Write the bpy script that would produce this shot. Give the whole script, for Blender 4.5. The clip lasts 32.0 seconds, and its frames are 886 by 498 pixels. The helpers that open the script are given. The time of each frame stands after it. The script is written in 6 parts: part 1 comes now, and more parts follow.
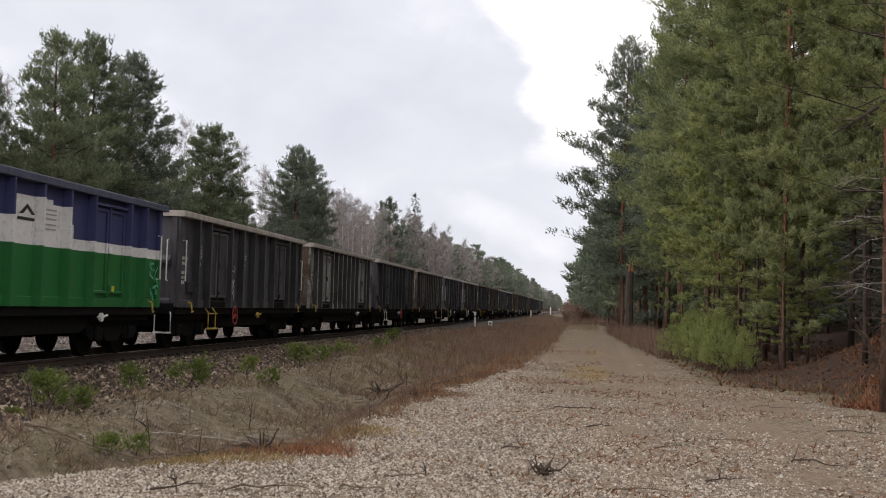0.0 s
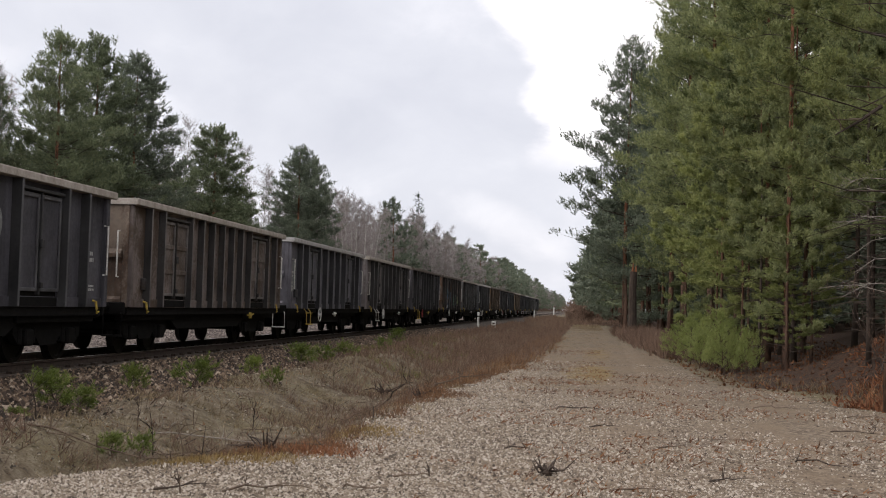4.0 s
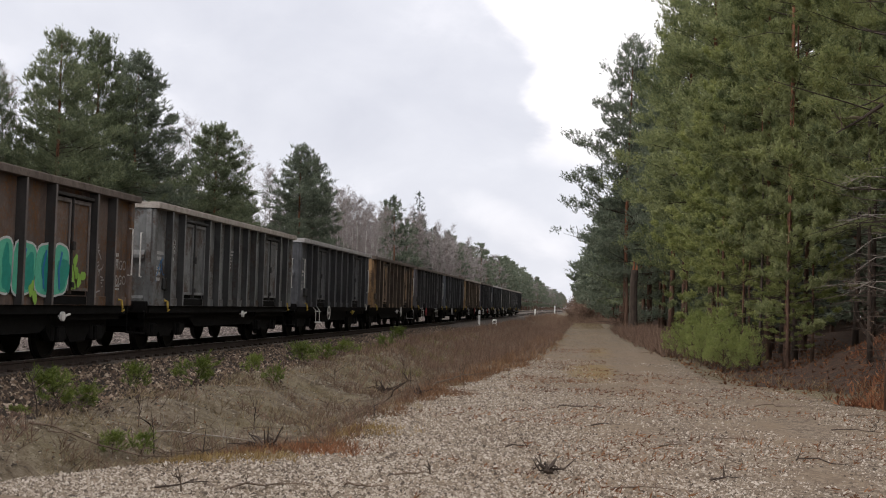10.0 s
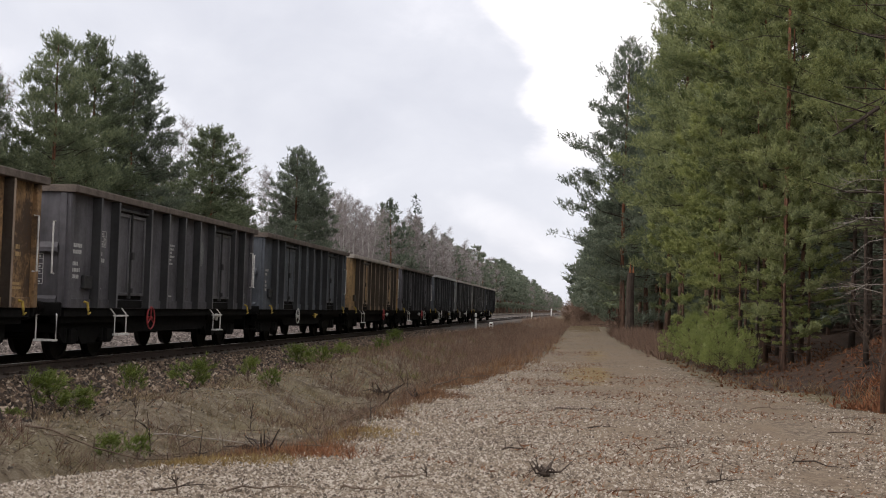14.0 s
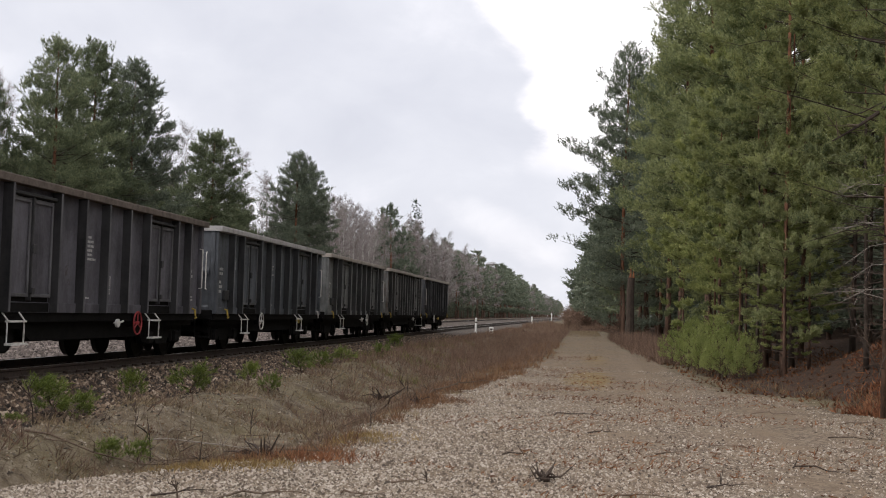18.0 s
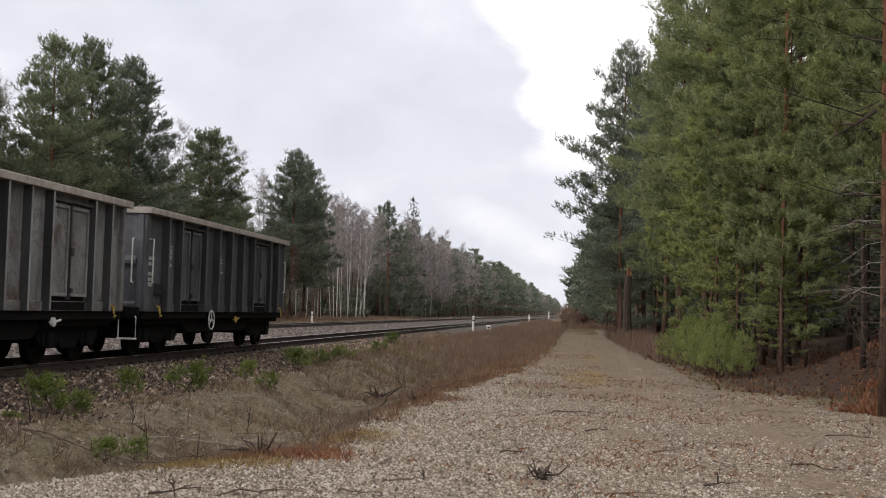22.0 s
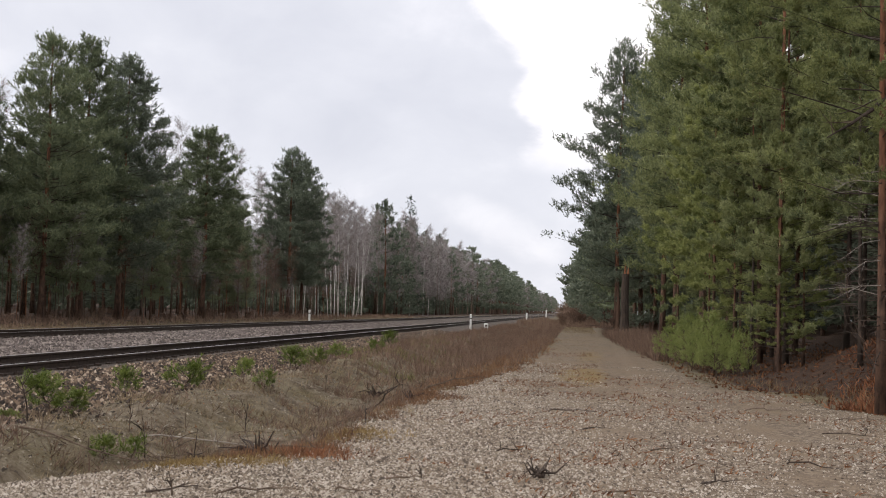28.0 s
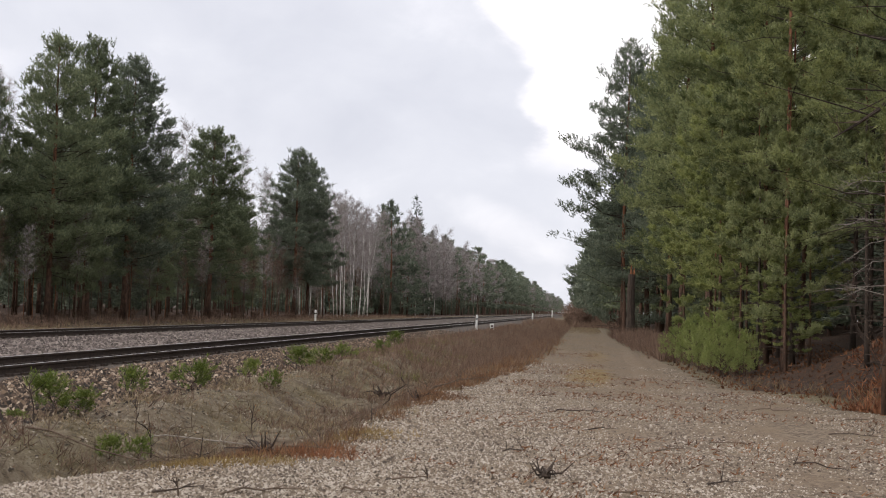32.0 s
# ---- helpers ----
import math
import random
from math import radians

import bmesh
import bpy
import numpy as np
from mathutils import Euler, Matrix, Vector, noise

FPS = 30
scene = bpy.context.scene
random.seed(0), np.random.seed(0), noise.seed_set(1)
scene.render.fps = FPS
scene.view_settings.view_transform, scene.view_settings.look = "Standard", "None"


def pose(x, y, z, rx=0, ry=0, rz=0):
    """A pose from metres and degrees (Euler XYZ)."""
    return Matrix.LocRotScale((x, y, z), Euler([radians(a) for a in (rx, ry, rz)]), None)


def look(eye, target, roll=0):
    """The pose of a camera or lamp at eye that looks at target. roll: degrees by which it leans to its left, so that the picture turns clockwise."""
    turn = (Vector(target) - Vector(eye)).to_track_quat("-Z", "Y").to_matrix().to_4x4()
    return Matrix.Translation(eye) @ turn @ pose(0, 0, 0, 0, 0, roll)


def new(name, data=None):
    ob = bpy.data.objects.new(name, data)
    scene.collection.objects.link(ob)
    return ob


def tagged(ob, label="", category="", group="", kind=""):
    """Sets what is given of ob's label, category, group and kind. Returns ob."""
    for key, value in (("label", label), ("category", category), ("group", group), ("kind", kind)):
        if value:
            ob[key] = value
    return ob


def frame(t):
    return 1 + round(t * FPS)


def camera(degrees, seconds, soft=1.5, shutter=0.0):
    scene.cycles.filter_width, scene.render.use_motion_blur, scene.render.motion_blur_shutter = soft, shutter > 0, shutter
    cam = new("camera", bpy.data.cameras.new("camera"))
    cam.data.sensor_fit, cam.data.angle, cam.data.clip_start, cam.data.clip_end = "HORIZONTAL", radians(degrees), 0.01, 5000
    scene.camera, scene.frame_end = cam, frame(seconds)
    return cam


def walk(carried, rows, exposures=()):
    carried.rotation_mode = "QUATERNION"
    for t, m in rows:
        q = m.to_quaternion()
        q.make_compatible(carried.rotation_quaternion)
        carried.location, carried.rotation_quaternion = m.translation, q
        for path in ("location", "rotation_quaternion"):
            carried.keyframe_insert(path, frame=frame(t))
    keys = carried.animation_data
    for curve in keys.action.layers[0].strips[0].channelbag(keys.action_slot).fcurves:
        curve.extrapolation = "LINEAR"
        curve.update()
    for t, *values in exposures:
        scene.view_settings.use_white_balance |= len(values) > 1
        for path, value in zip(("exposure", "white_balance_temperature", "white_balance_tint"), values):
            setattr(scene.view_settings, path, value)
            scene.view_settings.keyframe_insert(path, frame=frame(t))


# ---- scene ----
CAM_HEIGHT = 1.6
TRACK_X, FAR_TRACK_X = -10.70, -19.6
RAIL_Z = 0.39
PITCH, BODY = 14.04, 12.78

cam = camera(38.73, 32.0, soft=1.0)
# seconds, then turn to the left and tilt upwards in units of 0.001 rad from the mean stance
SWAY = [
    (0, 3.44, -2.19), (0.5, 3.61, -2.18), (1, 3.38, -2.07), (1.5, 3.20, -1.77), (2, 3.59, -1.41), (2.5, 4.07, -1.41),
    (3, 4.63, -1.53), (3.5, 5.38, -1.88), (5.5, 7.12, -2.87), (6, 7.06, -3.38), (6.5, 6.87, -3.52), (7, 6.68, -3.57),
    (7.5, 6.30, -3.59), (8, 6.15, -3.67), (8.5, 6.41, -4.01), (9, 7.07, -3.95), (9.5, 7.07, -3.64), (10, 6.75, -3.45),
    (10.5, 6.37, -3.26), (11, 6.26, -3.30), (11.5, 6.02, -3.16), (12, 5.49, -2.86), (12.5, 5.04, -2.67), (13, 4.71, -2.37),
    (13.5, 4.35, -1.78), (14, 4.11, -1.16), (14.5, 4.06, -0.13), (16.5, 3.44, 1.37), (17, 4.02, 1.96), (17.5, 4.40, 2.31),
    (18, 4.38, 2.64), (18.5, 4.05, 2.74), (19, 3.62, 2.74), (19.5, 3.57, 2.60), (20, 3.52, 2.12), (20.5, 3.32, 1.76),
    (21, 2.83, 1.62), (21.5, 2.44, 1.39), (22, 2.17, 1.21), (22.5, 1.94, 1.09), (23, 1.38, 0.95), (23.5, 0.68, 1.10),
    (24, -0.03, 0.81), (24.5, -0.57, 0.54), (25, -0.71, 0.10), (25.5, -0.68, -0.19), (27.5, -0.06, 0.00), (28, 0.13, -0.13),
    (28.5, 0.69, -0.38), (29, 1.10, -0.13), (29.5, 1.10, 0.00), (30, 1.92, 0.00), (30.5, 2.75, 0.00), (31, 3.44, 0.00),
    (31.5, 4.12, 0.00), (32, 4.81, 0.00),
]
walk(cam, [(t, Matrix.Translation((0, 0, CAM_HEIGHT)) @ Matrix.Rotation(0.1081 + a / 1000, 4, "Z")
            @ Matrix.Rotation(radians(90) + 0.0476 + b / 1000, 4, "X") @ Matrix.Rotation(0.0298, 4, "Z")) for t, a, b in SWAY],
     exposures=[(0, 0.17, 6600, 14.5), (32, 0.17, 6600, 14.5)])

# ---- sky and light ----
world = bpy.data.worlds.new("overcast_sky")
scene.world = world
world.use_nodes = True


def link(tree, a, b):
    tree.links.new(a, b)


def maths(tree, op, a, b=None, c=None):
    n = tree.nodes.new("ShaderNodeMath")
    n.operation = op
    for i, v in enumerate((a, b, c)):
        if v is None:
            continue
        if isinstance(v, (int, float)):
            n.inputs[i].default_value = v
        else:
            tree.links.new(v, n.inputs[i])
    return n.outputs[0]


def ramp(tree, fac, stops):
    n = tree.nodes.new("ShaderNodeValToRGB")
    while len(n.color_ramp.elements) < len(stops):
        n.color_ramp.elements.new(0.5)
    for e, (p, c) in zip(n.color_ramp.elements, stops):
        e.position = p
        e.color = (c, c, c, 1) if isinstance(c, (int, float)) else (*c, 1)
    tree.links.new(fac, n.inputs[0])
    return n.outputs[0]


def mix(tree, fac, a, b, blend="MIX"):
    n = tree.nodes.new("ShaderNodeMix")
    n.data_type = "RGBA"
    n.blend_type = blend
    for i, v in ((0, fac), (6, a), (7, b)):
        if isinstance(v, (int, float)):
            n.inputs[i].default_value = v
        elif isinstance(v, tuple):
            n.inputs[i].default_value = (*v, 1)
        else:
            tree.links.new(v, n.inputs[i])
    return n.outputs[2]


def grain(tree, vector, scale, detail=4.0, rough=0.55, distort=0.0):
    n = tree.nodes.new("ShaderNodeTexNoise")
    n.inputs["Scale"].default_value, n.inputs["Detail"].default_value = scale, detail
    n.inputs["Roughness"].default_value, n.inputs["Distortion"].default_value = rough, distort
    if vector is not None:
        tree.links.new(vector, n.inputs["Vector"])
    return n.outputs["Fac"]


def stretched(tree, vector, x, y, z, add=None):
    n = tree.nodes.new("ShaderNodeMapping")
    n.inputs["Scale"].default_value = (x, y, z)
    tree.links.new(vector, n.inputs["Vector"])
    if add is not None:
        tree.links.new(add, n.inputs["Location"])
    return n.outputs[0]


def build_sky():
    t = world.node_tree
    back = t.nodes["Background"]
    sky = t.nodes.new("ShaderNodeTexSky")
    sky.sky_type, sky.sun_disc = "NISHITA", False
    sky.sun_elevation, sky.sun_rotation = radians(45), radians(245)
    where = t.nodes.new("ShaderNodeTexCoord").outputs["Generated"]
    sep = t.nodes.new("ShaderNodeSeparateXYZ")
    link(t, where, sep.inputs[0])
    x, y, z = sep.outputs
    flat = stretched(t, where, 1.0, 1.0, 1.7)
    big = grain(t, flat, 3.2, 5, 0.5, 0.4)
    fine = grain(t, flat, 9.0, 6, 0.55, 0.3)
    # a grey bank of cloud with a bright rim towards the east
    bank = maths(t, "ADD", x, maths(t, "MULTIPLY", maths(t, "SUBTRACT", fine, 0.5), 0.10))
    bank = maths(t, "ADD", bank, maths(t, "MULTIPLY", maths(t, "MAXIMUM", maths(t, "SUBTRACT", z, 0.185), 0.0), 0.85))
    rim = t.nodes.new("ShaderNodeMapRange")
    rim.interpolation_type = "SMOOTHSTEP"
    link(t, bank, rim.inputs[0])
    rim.inputs[1].default_value, rim.inputs[2].default_value = -0.054, -0.028
    high = t.nodes.new("ShaderNodeMapRange")
    high.interpolation_type = "SMOOTHSTEP"
    link(t, maths(t, "ADD", z, maths(t, "MULTIPLY", maths(t, "SUBTRACT", big, 0.5), 0.12)), high.inputs[0])
    high.inputs[1].default_value, high.inputs[2].default_value = 0.10, 0.135
    bright = maths(t, "MULTIPLY", rim.outputs[0], high.outputs[0])
    tone = maths(t, "ADD", maths(t, "MULTIPLY", big, 0.6), maths(t, "MULTIPLY", fine, 0.4))
    cloud = ramp(t, tone, [(0.32, (0.60, 0.635, 0.70)), (0.5, (0.70, 0.735, 0.79)), (0.66, (0.92, 0.94, 0.98))])
    cloud = mix(t, bright, cloud, (1.06, 1.06, 1.07))
    # a thinner, brighter place in the cloud low over the railway
    dx = maths(t, "MULTIPLY", maths(t, "ADD", x, 0.062), 26.0)
    dz = maths(t, "MULTIPLY", maths(t, "SUBTRACT", z, maths(t, "ADD", 0.066, maths(t, "MULTIPLY", maths(t, "ADD", x, 0.066), -0.35))), 72.0)
    far = maths(t, "ADD", maths(t, "MULTIPLY", dx, dx), maths(t, "MULTIPLY", dz, dz))
    far = maths(t, "ADD", far, maths(t, "MULTIPLY", maths(t, "SUBTRACT", grain(t, flat, 16.0, 6, 0.6, 0.5), 0.5), 5.0))
    thin = t.nodes.new("ShaderNodeMapRange")
    thin.interpolation_type = "SMOOTHSTEP"
    link(t, far, thin.inputs[0])
    thin.inputs[1].default_value, thin.inputs[2].default_value = 2.6, -0.6
    thin.inputs[3].default_value, thin.inputs[4].default_value = 0.0, 0.42
    ahead = maths(t, "MULTIPLY", thin.outputs[0], maths(t, "GREATER_THAN", y, 0.0))
    cloud = mix(t, ahead, cloud, (1.0, 1.01, 1.03))
    veil = mix(t, 1.0, sky.outputs[0], (0.1, 0.1, 0.1), "MULTIPLY")
    link(t, mix(t, 0.95, veil, cloud), back.inputs["Color"])
    back.inputs["Strength"].default_value = 1.05


build_sky()
sun = new("sun", bpy.data.lights.new("sun", "SUN"))
sun.data.energy, sun.data.angle, sun.data.color = 2.2, radians(60), (1.0, 0.97, 0.92)
sun.matrix_basis = look((-42, -20, 46), (0, 0, 0))

# ---- materials ----
def material(name, rough=0.8, metal=0.0):
    m = bpy.data.materials.new(name)
    m.use_nodes = True
    t = m.node_tree
    b = t.nodes["Principled BSDF"]
    b.inputs["Roughness"].default_value, b.inputs["Metallic"].default_value = rough, metal
    b.inputs["Specular IOR Level"].default_value = 0.3
    return m, t, b


def local(t):
    return t.nodes.new("ShaderNodeTexCoord").outputs["Object"]


def bump(t, b, height, strength, distance):
    n = t.nodes.new("ShaderNodeBump")
    n.inputs["Strength"].default_value, n.inputs["Distance"].default_value = strength, distance
    link(t, height, n.inputs["Height"])
    link(t, n.outputs[0], b.inputs["Normal"])


def island(t):
    return t.nodes.new("ShaderNodeNewGeometry").outputs["Random Per Island"]


def simple(name, dark, light, scale=6.0, rough=0.8, metal=0.0, relief=0.3, stretch=(1, 1, 1)):
    m, t, b = material(name, rough, metal)
    where = stretched(t, local(t), *stretch)
    n = maths(t, "ADD", maths(t, "MULTIPLY", grain(t, where, scale, 6), 0.6), maths(t, "MULTIPLY", grain(t, where, scale * 7, 4), 0.4))
    link(t, ramp(t, n, [(0.33, dark), (0.67, light)]), b.inputs["Base Color"])
    bump(t, b, n, relief, 0.01)
    return m


def leafy(name, colours, rough=0.6, through_light=0.25):
    """Needles, blades and leaves: colour varies from piece to piece and over the plant."""
    m, t, b = material(name, rough)
    info = t.nodes.new("ShaderNodeObjectInfo")
    broad, tuft = grain(t, local(t), 0.8, 3), grain(t, local(t), 3.2, 2)
    v = maths(t, "ADD", maths(t, "MULTIPLY", island(t), 0.28), maths(t, "MULTIPLY", broad, 0.32))
    v = maths(t, "ADD", v, maths(t, "MULTIPLY", tuft, 0.4))
    v = maths(t, "MULTIPLY_ADD", maths(t, "SUBTRACT", v, 0.5), 1.7, 0.5)
    v = maths(t, "ADD", v, maths(t, "MULTIPLY", maths(t, "SUBTRACT", info.outputs["Random"], 0.5), 0.25))
    k = len(colours)
    col = ramp(t, v, [(0.2 + 0.6 * i / (k - 1), c) for i, c in enumerate(colours)])
    link(t, col, b.inputs["Base Color"])
    if through_light:
        out = t.nodes["Material Output"]
        tr = t.nodes.new("ShaderNodeBsdfTranslucent")
        link(t, col, tr.inputs["Color"])
        ms = t.nodes.new("ShaderNodeMixShader")
        ms.inputs[0].default_value = through_light
        link(t, b.outputs[0], ms.inputs[1])
        link(t, tr.outputs[0], ms.inputs[2])
        link(t, ms.outputs[0], out.inputs["Surface"])
    return m


def stone_mat(name, stops, rough=0.85):
    m, t, b = material(name, rough)
    where = local(t)
    n = grain(t, where, 40, 4)
    patch = grain(t, where, 0.7, 4)
    v = maths(t, "ADD", maths(t, "MULTIPLY", island(t), 0.62), maths(t, "MULTIPLY", n, 0.16))
    v = maths(t, "ADD", v, maths(t, "MULTIPLY", patch, 0.22))
    link(t, ramp(t, v, stops), b.inputs["Base Color"])
    bump(t, b, n, 0.4, 0.004)
    return m


def paint(name, base, rust, wear, rust_dark=(0.035, 0.022, 0.016), fade=0.5):
    """Old wagon paint: fading, vertical streaks, rust that spreads in patches, coal dust."""
    m, t, b = material(name, 0.62)
    info = t.nodes.new("ShaderNodeObjectInfo")
    at = t.nodes.new("ShaderNodeVectorMath")
    at.operation = "SCALE"
    at.inputs[0].default_value = (37.0, 17.0, 5.0)
    link(t, info.outputs["Random"], at.inputs["Scale"])
    where = stretched(t, local(t), 1, 1, 1, at.outputs[0])
    streak = grain(t, stretched(t, where, 1.5, 1.5, 0.22), 2.0, 4, 0.6, 0.4)
    cloud = grain(t, where, 1.3, 5, 0.6, 0.5)
    speck = grain(t, where, 16, 6, 0.7)
    lighter = tuple(min(1.0, c * 1.5 + 0.018) for c in base)
    darker = tuple(c * 0.6 for c in base)
    col = mix(t, ramp(t, streak, [(0.38 + 0.05 * wear, 0.0), (0.68 - 0.10 * wear, 1.0)]), darker, lighter)
    blotch = ramp(t, grain(t, where, 0.9, 4, 0.6, 0.6), [(0.38, 0.0), (0.62, 1.0)])
    col = mix(t, blotch, mix(t, 0.45, col, darker), mix(t, fade, col, lighter))
    r = maths(t, "ADD", maths(t, "MULTIPLY", cloud, 0.55), maths(t, "MULTIPLY", streak, 0.25))
    r = maths(t, "ADD", r, maths(t, "MULTIPLY", speck, 0.3))
    mask = ramp(t, r, [(0.74 - wear * 0.42, 0.0), (0.80 - wear * 0.36, 1.0)])
    rusty = mix(t, ramp(t, speck, [(0.35, 0.0), (0.65, 1.0)]), rust_dark, rust)
    col = mix(t, mask, col, rusty)
    dust = ramp(t, grain(t, where, 5, 4), [(0.45, 0.0), (0.8, 0.4)])
    col = mix(t, dust, col, (0.03, 0.029, 0.028))
    link(t, col, b.inputs["Base Color"])
    link(t, ramp(t, speck, [(0.3, 0.5), (0.7, 0.8)]), b.inputs["Roughness"])
    bump(t, b, maths(t, "ADD", maths(t, "MULTIPLY", speck, 0.5), cloud), 0.35, 0.012)
    return m


def ground_mat():
    m, t, b = material("earth", 0.95)
    where = local(t)
    zone = t.nodes.new("ShaderNodeVertexColor")
    zone.layer_name = "zone"
    sep = t.nodes.new("ShaderNodeSeparateColor")
    link(t, zone.outputs["Color"], sep.inputs[0])
    n1, n2, n3 = grain(t, where, 0.55, 5), grain(t, where, 5, 5), grain(t, where, 34, 4, 0.7)
    pebble = t.nodes.new("ShaderNodeTexVoronoi")
    pebble.inputs["Scale"].default_value = 22
    link(t, where, pebble.inputs["Vector"])
    shade = t.nodes.new("ShaderNodeSeparateColor")
    link(t, pebble.outputs["Color"], shade.inputs[0])

    def soft(v, lo=0.35, hi=0.65):
        v = maths(t, "ADD", v, maths(t, "MULTIPLY", maths(t, "SUBTRACT", n2, 0.5), 0.7))
        return ramp(t, v, [(lo, 0.0), (hi, 1.0)])
    sand = ramp(t, maths(t, "ADD", maths(t, "MULTIPLY", n2, 0.6), maths(t, "MULTIPLY", n3, 0.4)), [(0.39, (0.036, 0.026, 0.016)), (0.46, (0.094, 0.072, 0.046)), (0.56, (0.142, 0.115, 0.079)), (0.68, (0.215, 0.182, 0.135))])
    moss = ramp(t, n3, [(0.3, (0.06, 0.05, 0.024)), (0.7, (0.17, 0.14, 0.07))])
    base = mix(t, ramp(t, n1, [(0.42, 0.0), (0.66, 0.7)]), sand, moss)
    gravel = ramp(t, maths(t, "ADD", maths(t, "MULTIPLY", shade.outputs[0], 0.6), maths(t, "MULTIPLY", n3, 0.4)),
                  [(0.2, (0.040, 0.028, 0.019)), (0.5, (0.115, 0.087, 0.062)), (0.8, (0.26, 0.216, 0.166))])
    lanes = grain(t, stretched(t, where, 0.55, 0.06, 1), 1.6, 4)
    worn = ramp(t, maths(t, "ADD", maths(t, "MULTIPLY", n1, 0.5), maths(t, "MULTIPLY", lanes, 0.5)), [(0.36, 0.15), (0.58, 0.95)])
    gravel = mix(t, worn, gravel, mix(t, n3, (0.098, 0.068, 0.043), (0.225, 0.170, 0.116)))
    rock = ramp(t, shade.outputs[1], [(0.1, (0.022, 0.017, 0.013)), (0.9, (0.11, 0.088, 0.072))])
    litter = ramp(t, maths(t, "ADD", maths(t, "MULTIPLY", n3, 0.6), maths(t, "MULTIPLY", n2, 0.4)), [(0.38, (0.010, 0.007, 0.005)), (0.52, (0.040, 0.022, 0.013)), (0.68, (0.125, 0.058, 0.028))])
    col = mix(t, soft(sep.outputs[2]), base, litter)
    col = mix(t, soft(sep.outputs[1]), col, rock)
    col = mix(t, soft(sep.outputs[0]), col, gravel)
    col = mix(t, soft(zone.outputs["Alpha"]), col, mix(t, n3, (0.085, 0.060, 0.022), (0.24, 0.165, 0.075)))
    link(t, col, b.inputs["Base Color"])
    bump(t, b, maths(t, "ADD", maths(t, "MULTIPLY", pebble.outputs["Distance"], -0.6), n3), 0.7, 0.03)
    return m


EARTH = ground_mat()
GRAVEL = stone_mat("crushed_limestone", [(0.22, (0.050, 0.037, 0.027)), (0.42, (0.150, 0.118, 0.086)), (0.60, (0.265, 0.226, 0.180)), (0.88, (0.42, 0.378, 0.325))])
BALLAST = stone_mat("ballast_stone", [(0.30, (0.012, 0.008, 0.005)), (0.52, (0.060, 0.038, 0.024)), (0.71, (0.15, 0.104, 0.068)), (0.87, (0.42, 0.352, 0.275))])
PALE_BALLAST = stone_mat("clean_ballast_stone", [(0.2, (0.024, 0.018, 0.015)), (0.5, (0.082, 0.065, 0.057)), (0.82, (0.225, 0.192, 0.172))])
STEEL = simple("rail_head_steel", (0.34, 0.32, 0.31), (0.58, 0.555, 0.54), 9, 0.42, 0.85, 0.1)
RAIL_RUST = simple("rusty_rail", (0.020, 0.016, 0.014), (0.062, 0.042, 0.032), 12, 0.85)
CONCRETE = simple("sleeper_concrete", (0.075, 0.068, 0.06), (0.17, 0.155, 0.14), 10, 0.9)
PINE_BARK = simple("pine_bark", (0.035, 0.022, 0.016), (0.13, 0.075, 0.05), 9, 0.95, 0, 0.8, (1, 1, 0.3))
PINE_RED = simple("red_pine_bark", (0.12, 0.048, 0.024), (0.30, 0.125, 0.06), 7, 0.9, 0, 0.7, (1, 1, 0.4))
DARK_BARK = simple("dark_bark", (0.022, 0.017, 0.014), (0.075, 0.055, 0.042), 9, 0.95, 0, 0.8, (1, 1, 0.3))
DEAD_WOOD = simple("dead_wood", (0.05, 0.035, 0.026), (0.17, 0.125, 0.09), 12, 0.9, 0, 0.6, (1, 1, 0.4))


def scots_bark():
    """Thick grey-brown plates low on the stem that give way to thin orange-red bark above."""
    m, t, b = material("scots_pine_bark", 0.92)
    where = local(t)
    sep = t.nodes.new("ShaderNodeSeparateXYZ")
    link(t, where, sep.inputs[0])
    plates = grain(t, stretched(t, where, 1, 1, 0.3), 9, 5, 0.65)
    broad = grain(t, where, 0.8, 4)
    rise = maths(t, "ADD", maths(t, "MULTIPLY", sep.outputs[2], 0.1), maths(t, "MULTIPLY", maths(t, "SUBTRACT", broad, 0.5), 0.5))
    low = mix(t, ramp(t, plates, [(0.35, 0.0), (0.65, 1.0)]), (0.042, 0.027, 0.020), (0.15, 0.088, 0.060))
    red = mix(t, ramp(t, plates, [(0.35, 0.0), (0.65, 1.0)]), (0.085, 0.036, 0.020), (0.215, 0.095, 0.050))
    link(t, mix(t, ramp(t, rise, [(0.22, 0.0), (0.65, 1.0)]), low, red), b.inputs["Base Color"])
    bump(t, b, plates, 0.8, 0.02)
    return m


SCOTS_BARK = scots_bark()


def birch_bark():
    m, t, b = material("birch_bark", 0.75)
    where = local(t)
    bands = grain(t, stretched(t, where, 2, 2, 7), 2.0, 5)
    link(t, ramp(t, bands, [(0.36, (0.05, 0.045, 0.04)), (0.44, (0.50, 0.48, 0.44)), (0.7, (0.72, 0.70, 0.66))]), b.inputs["Base Color"])
    return m


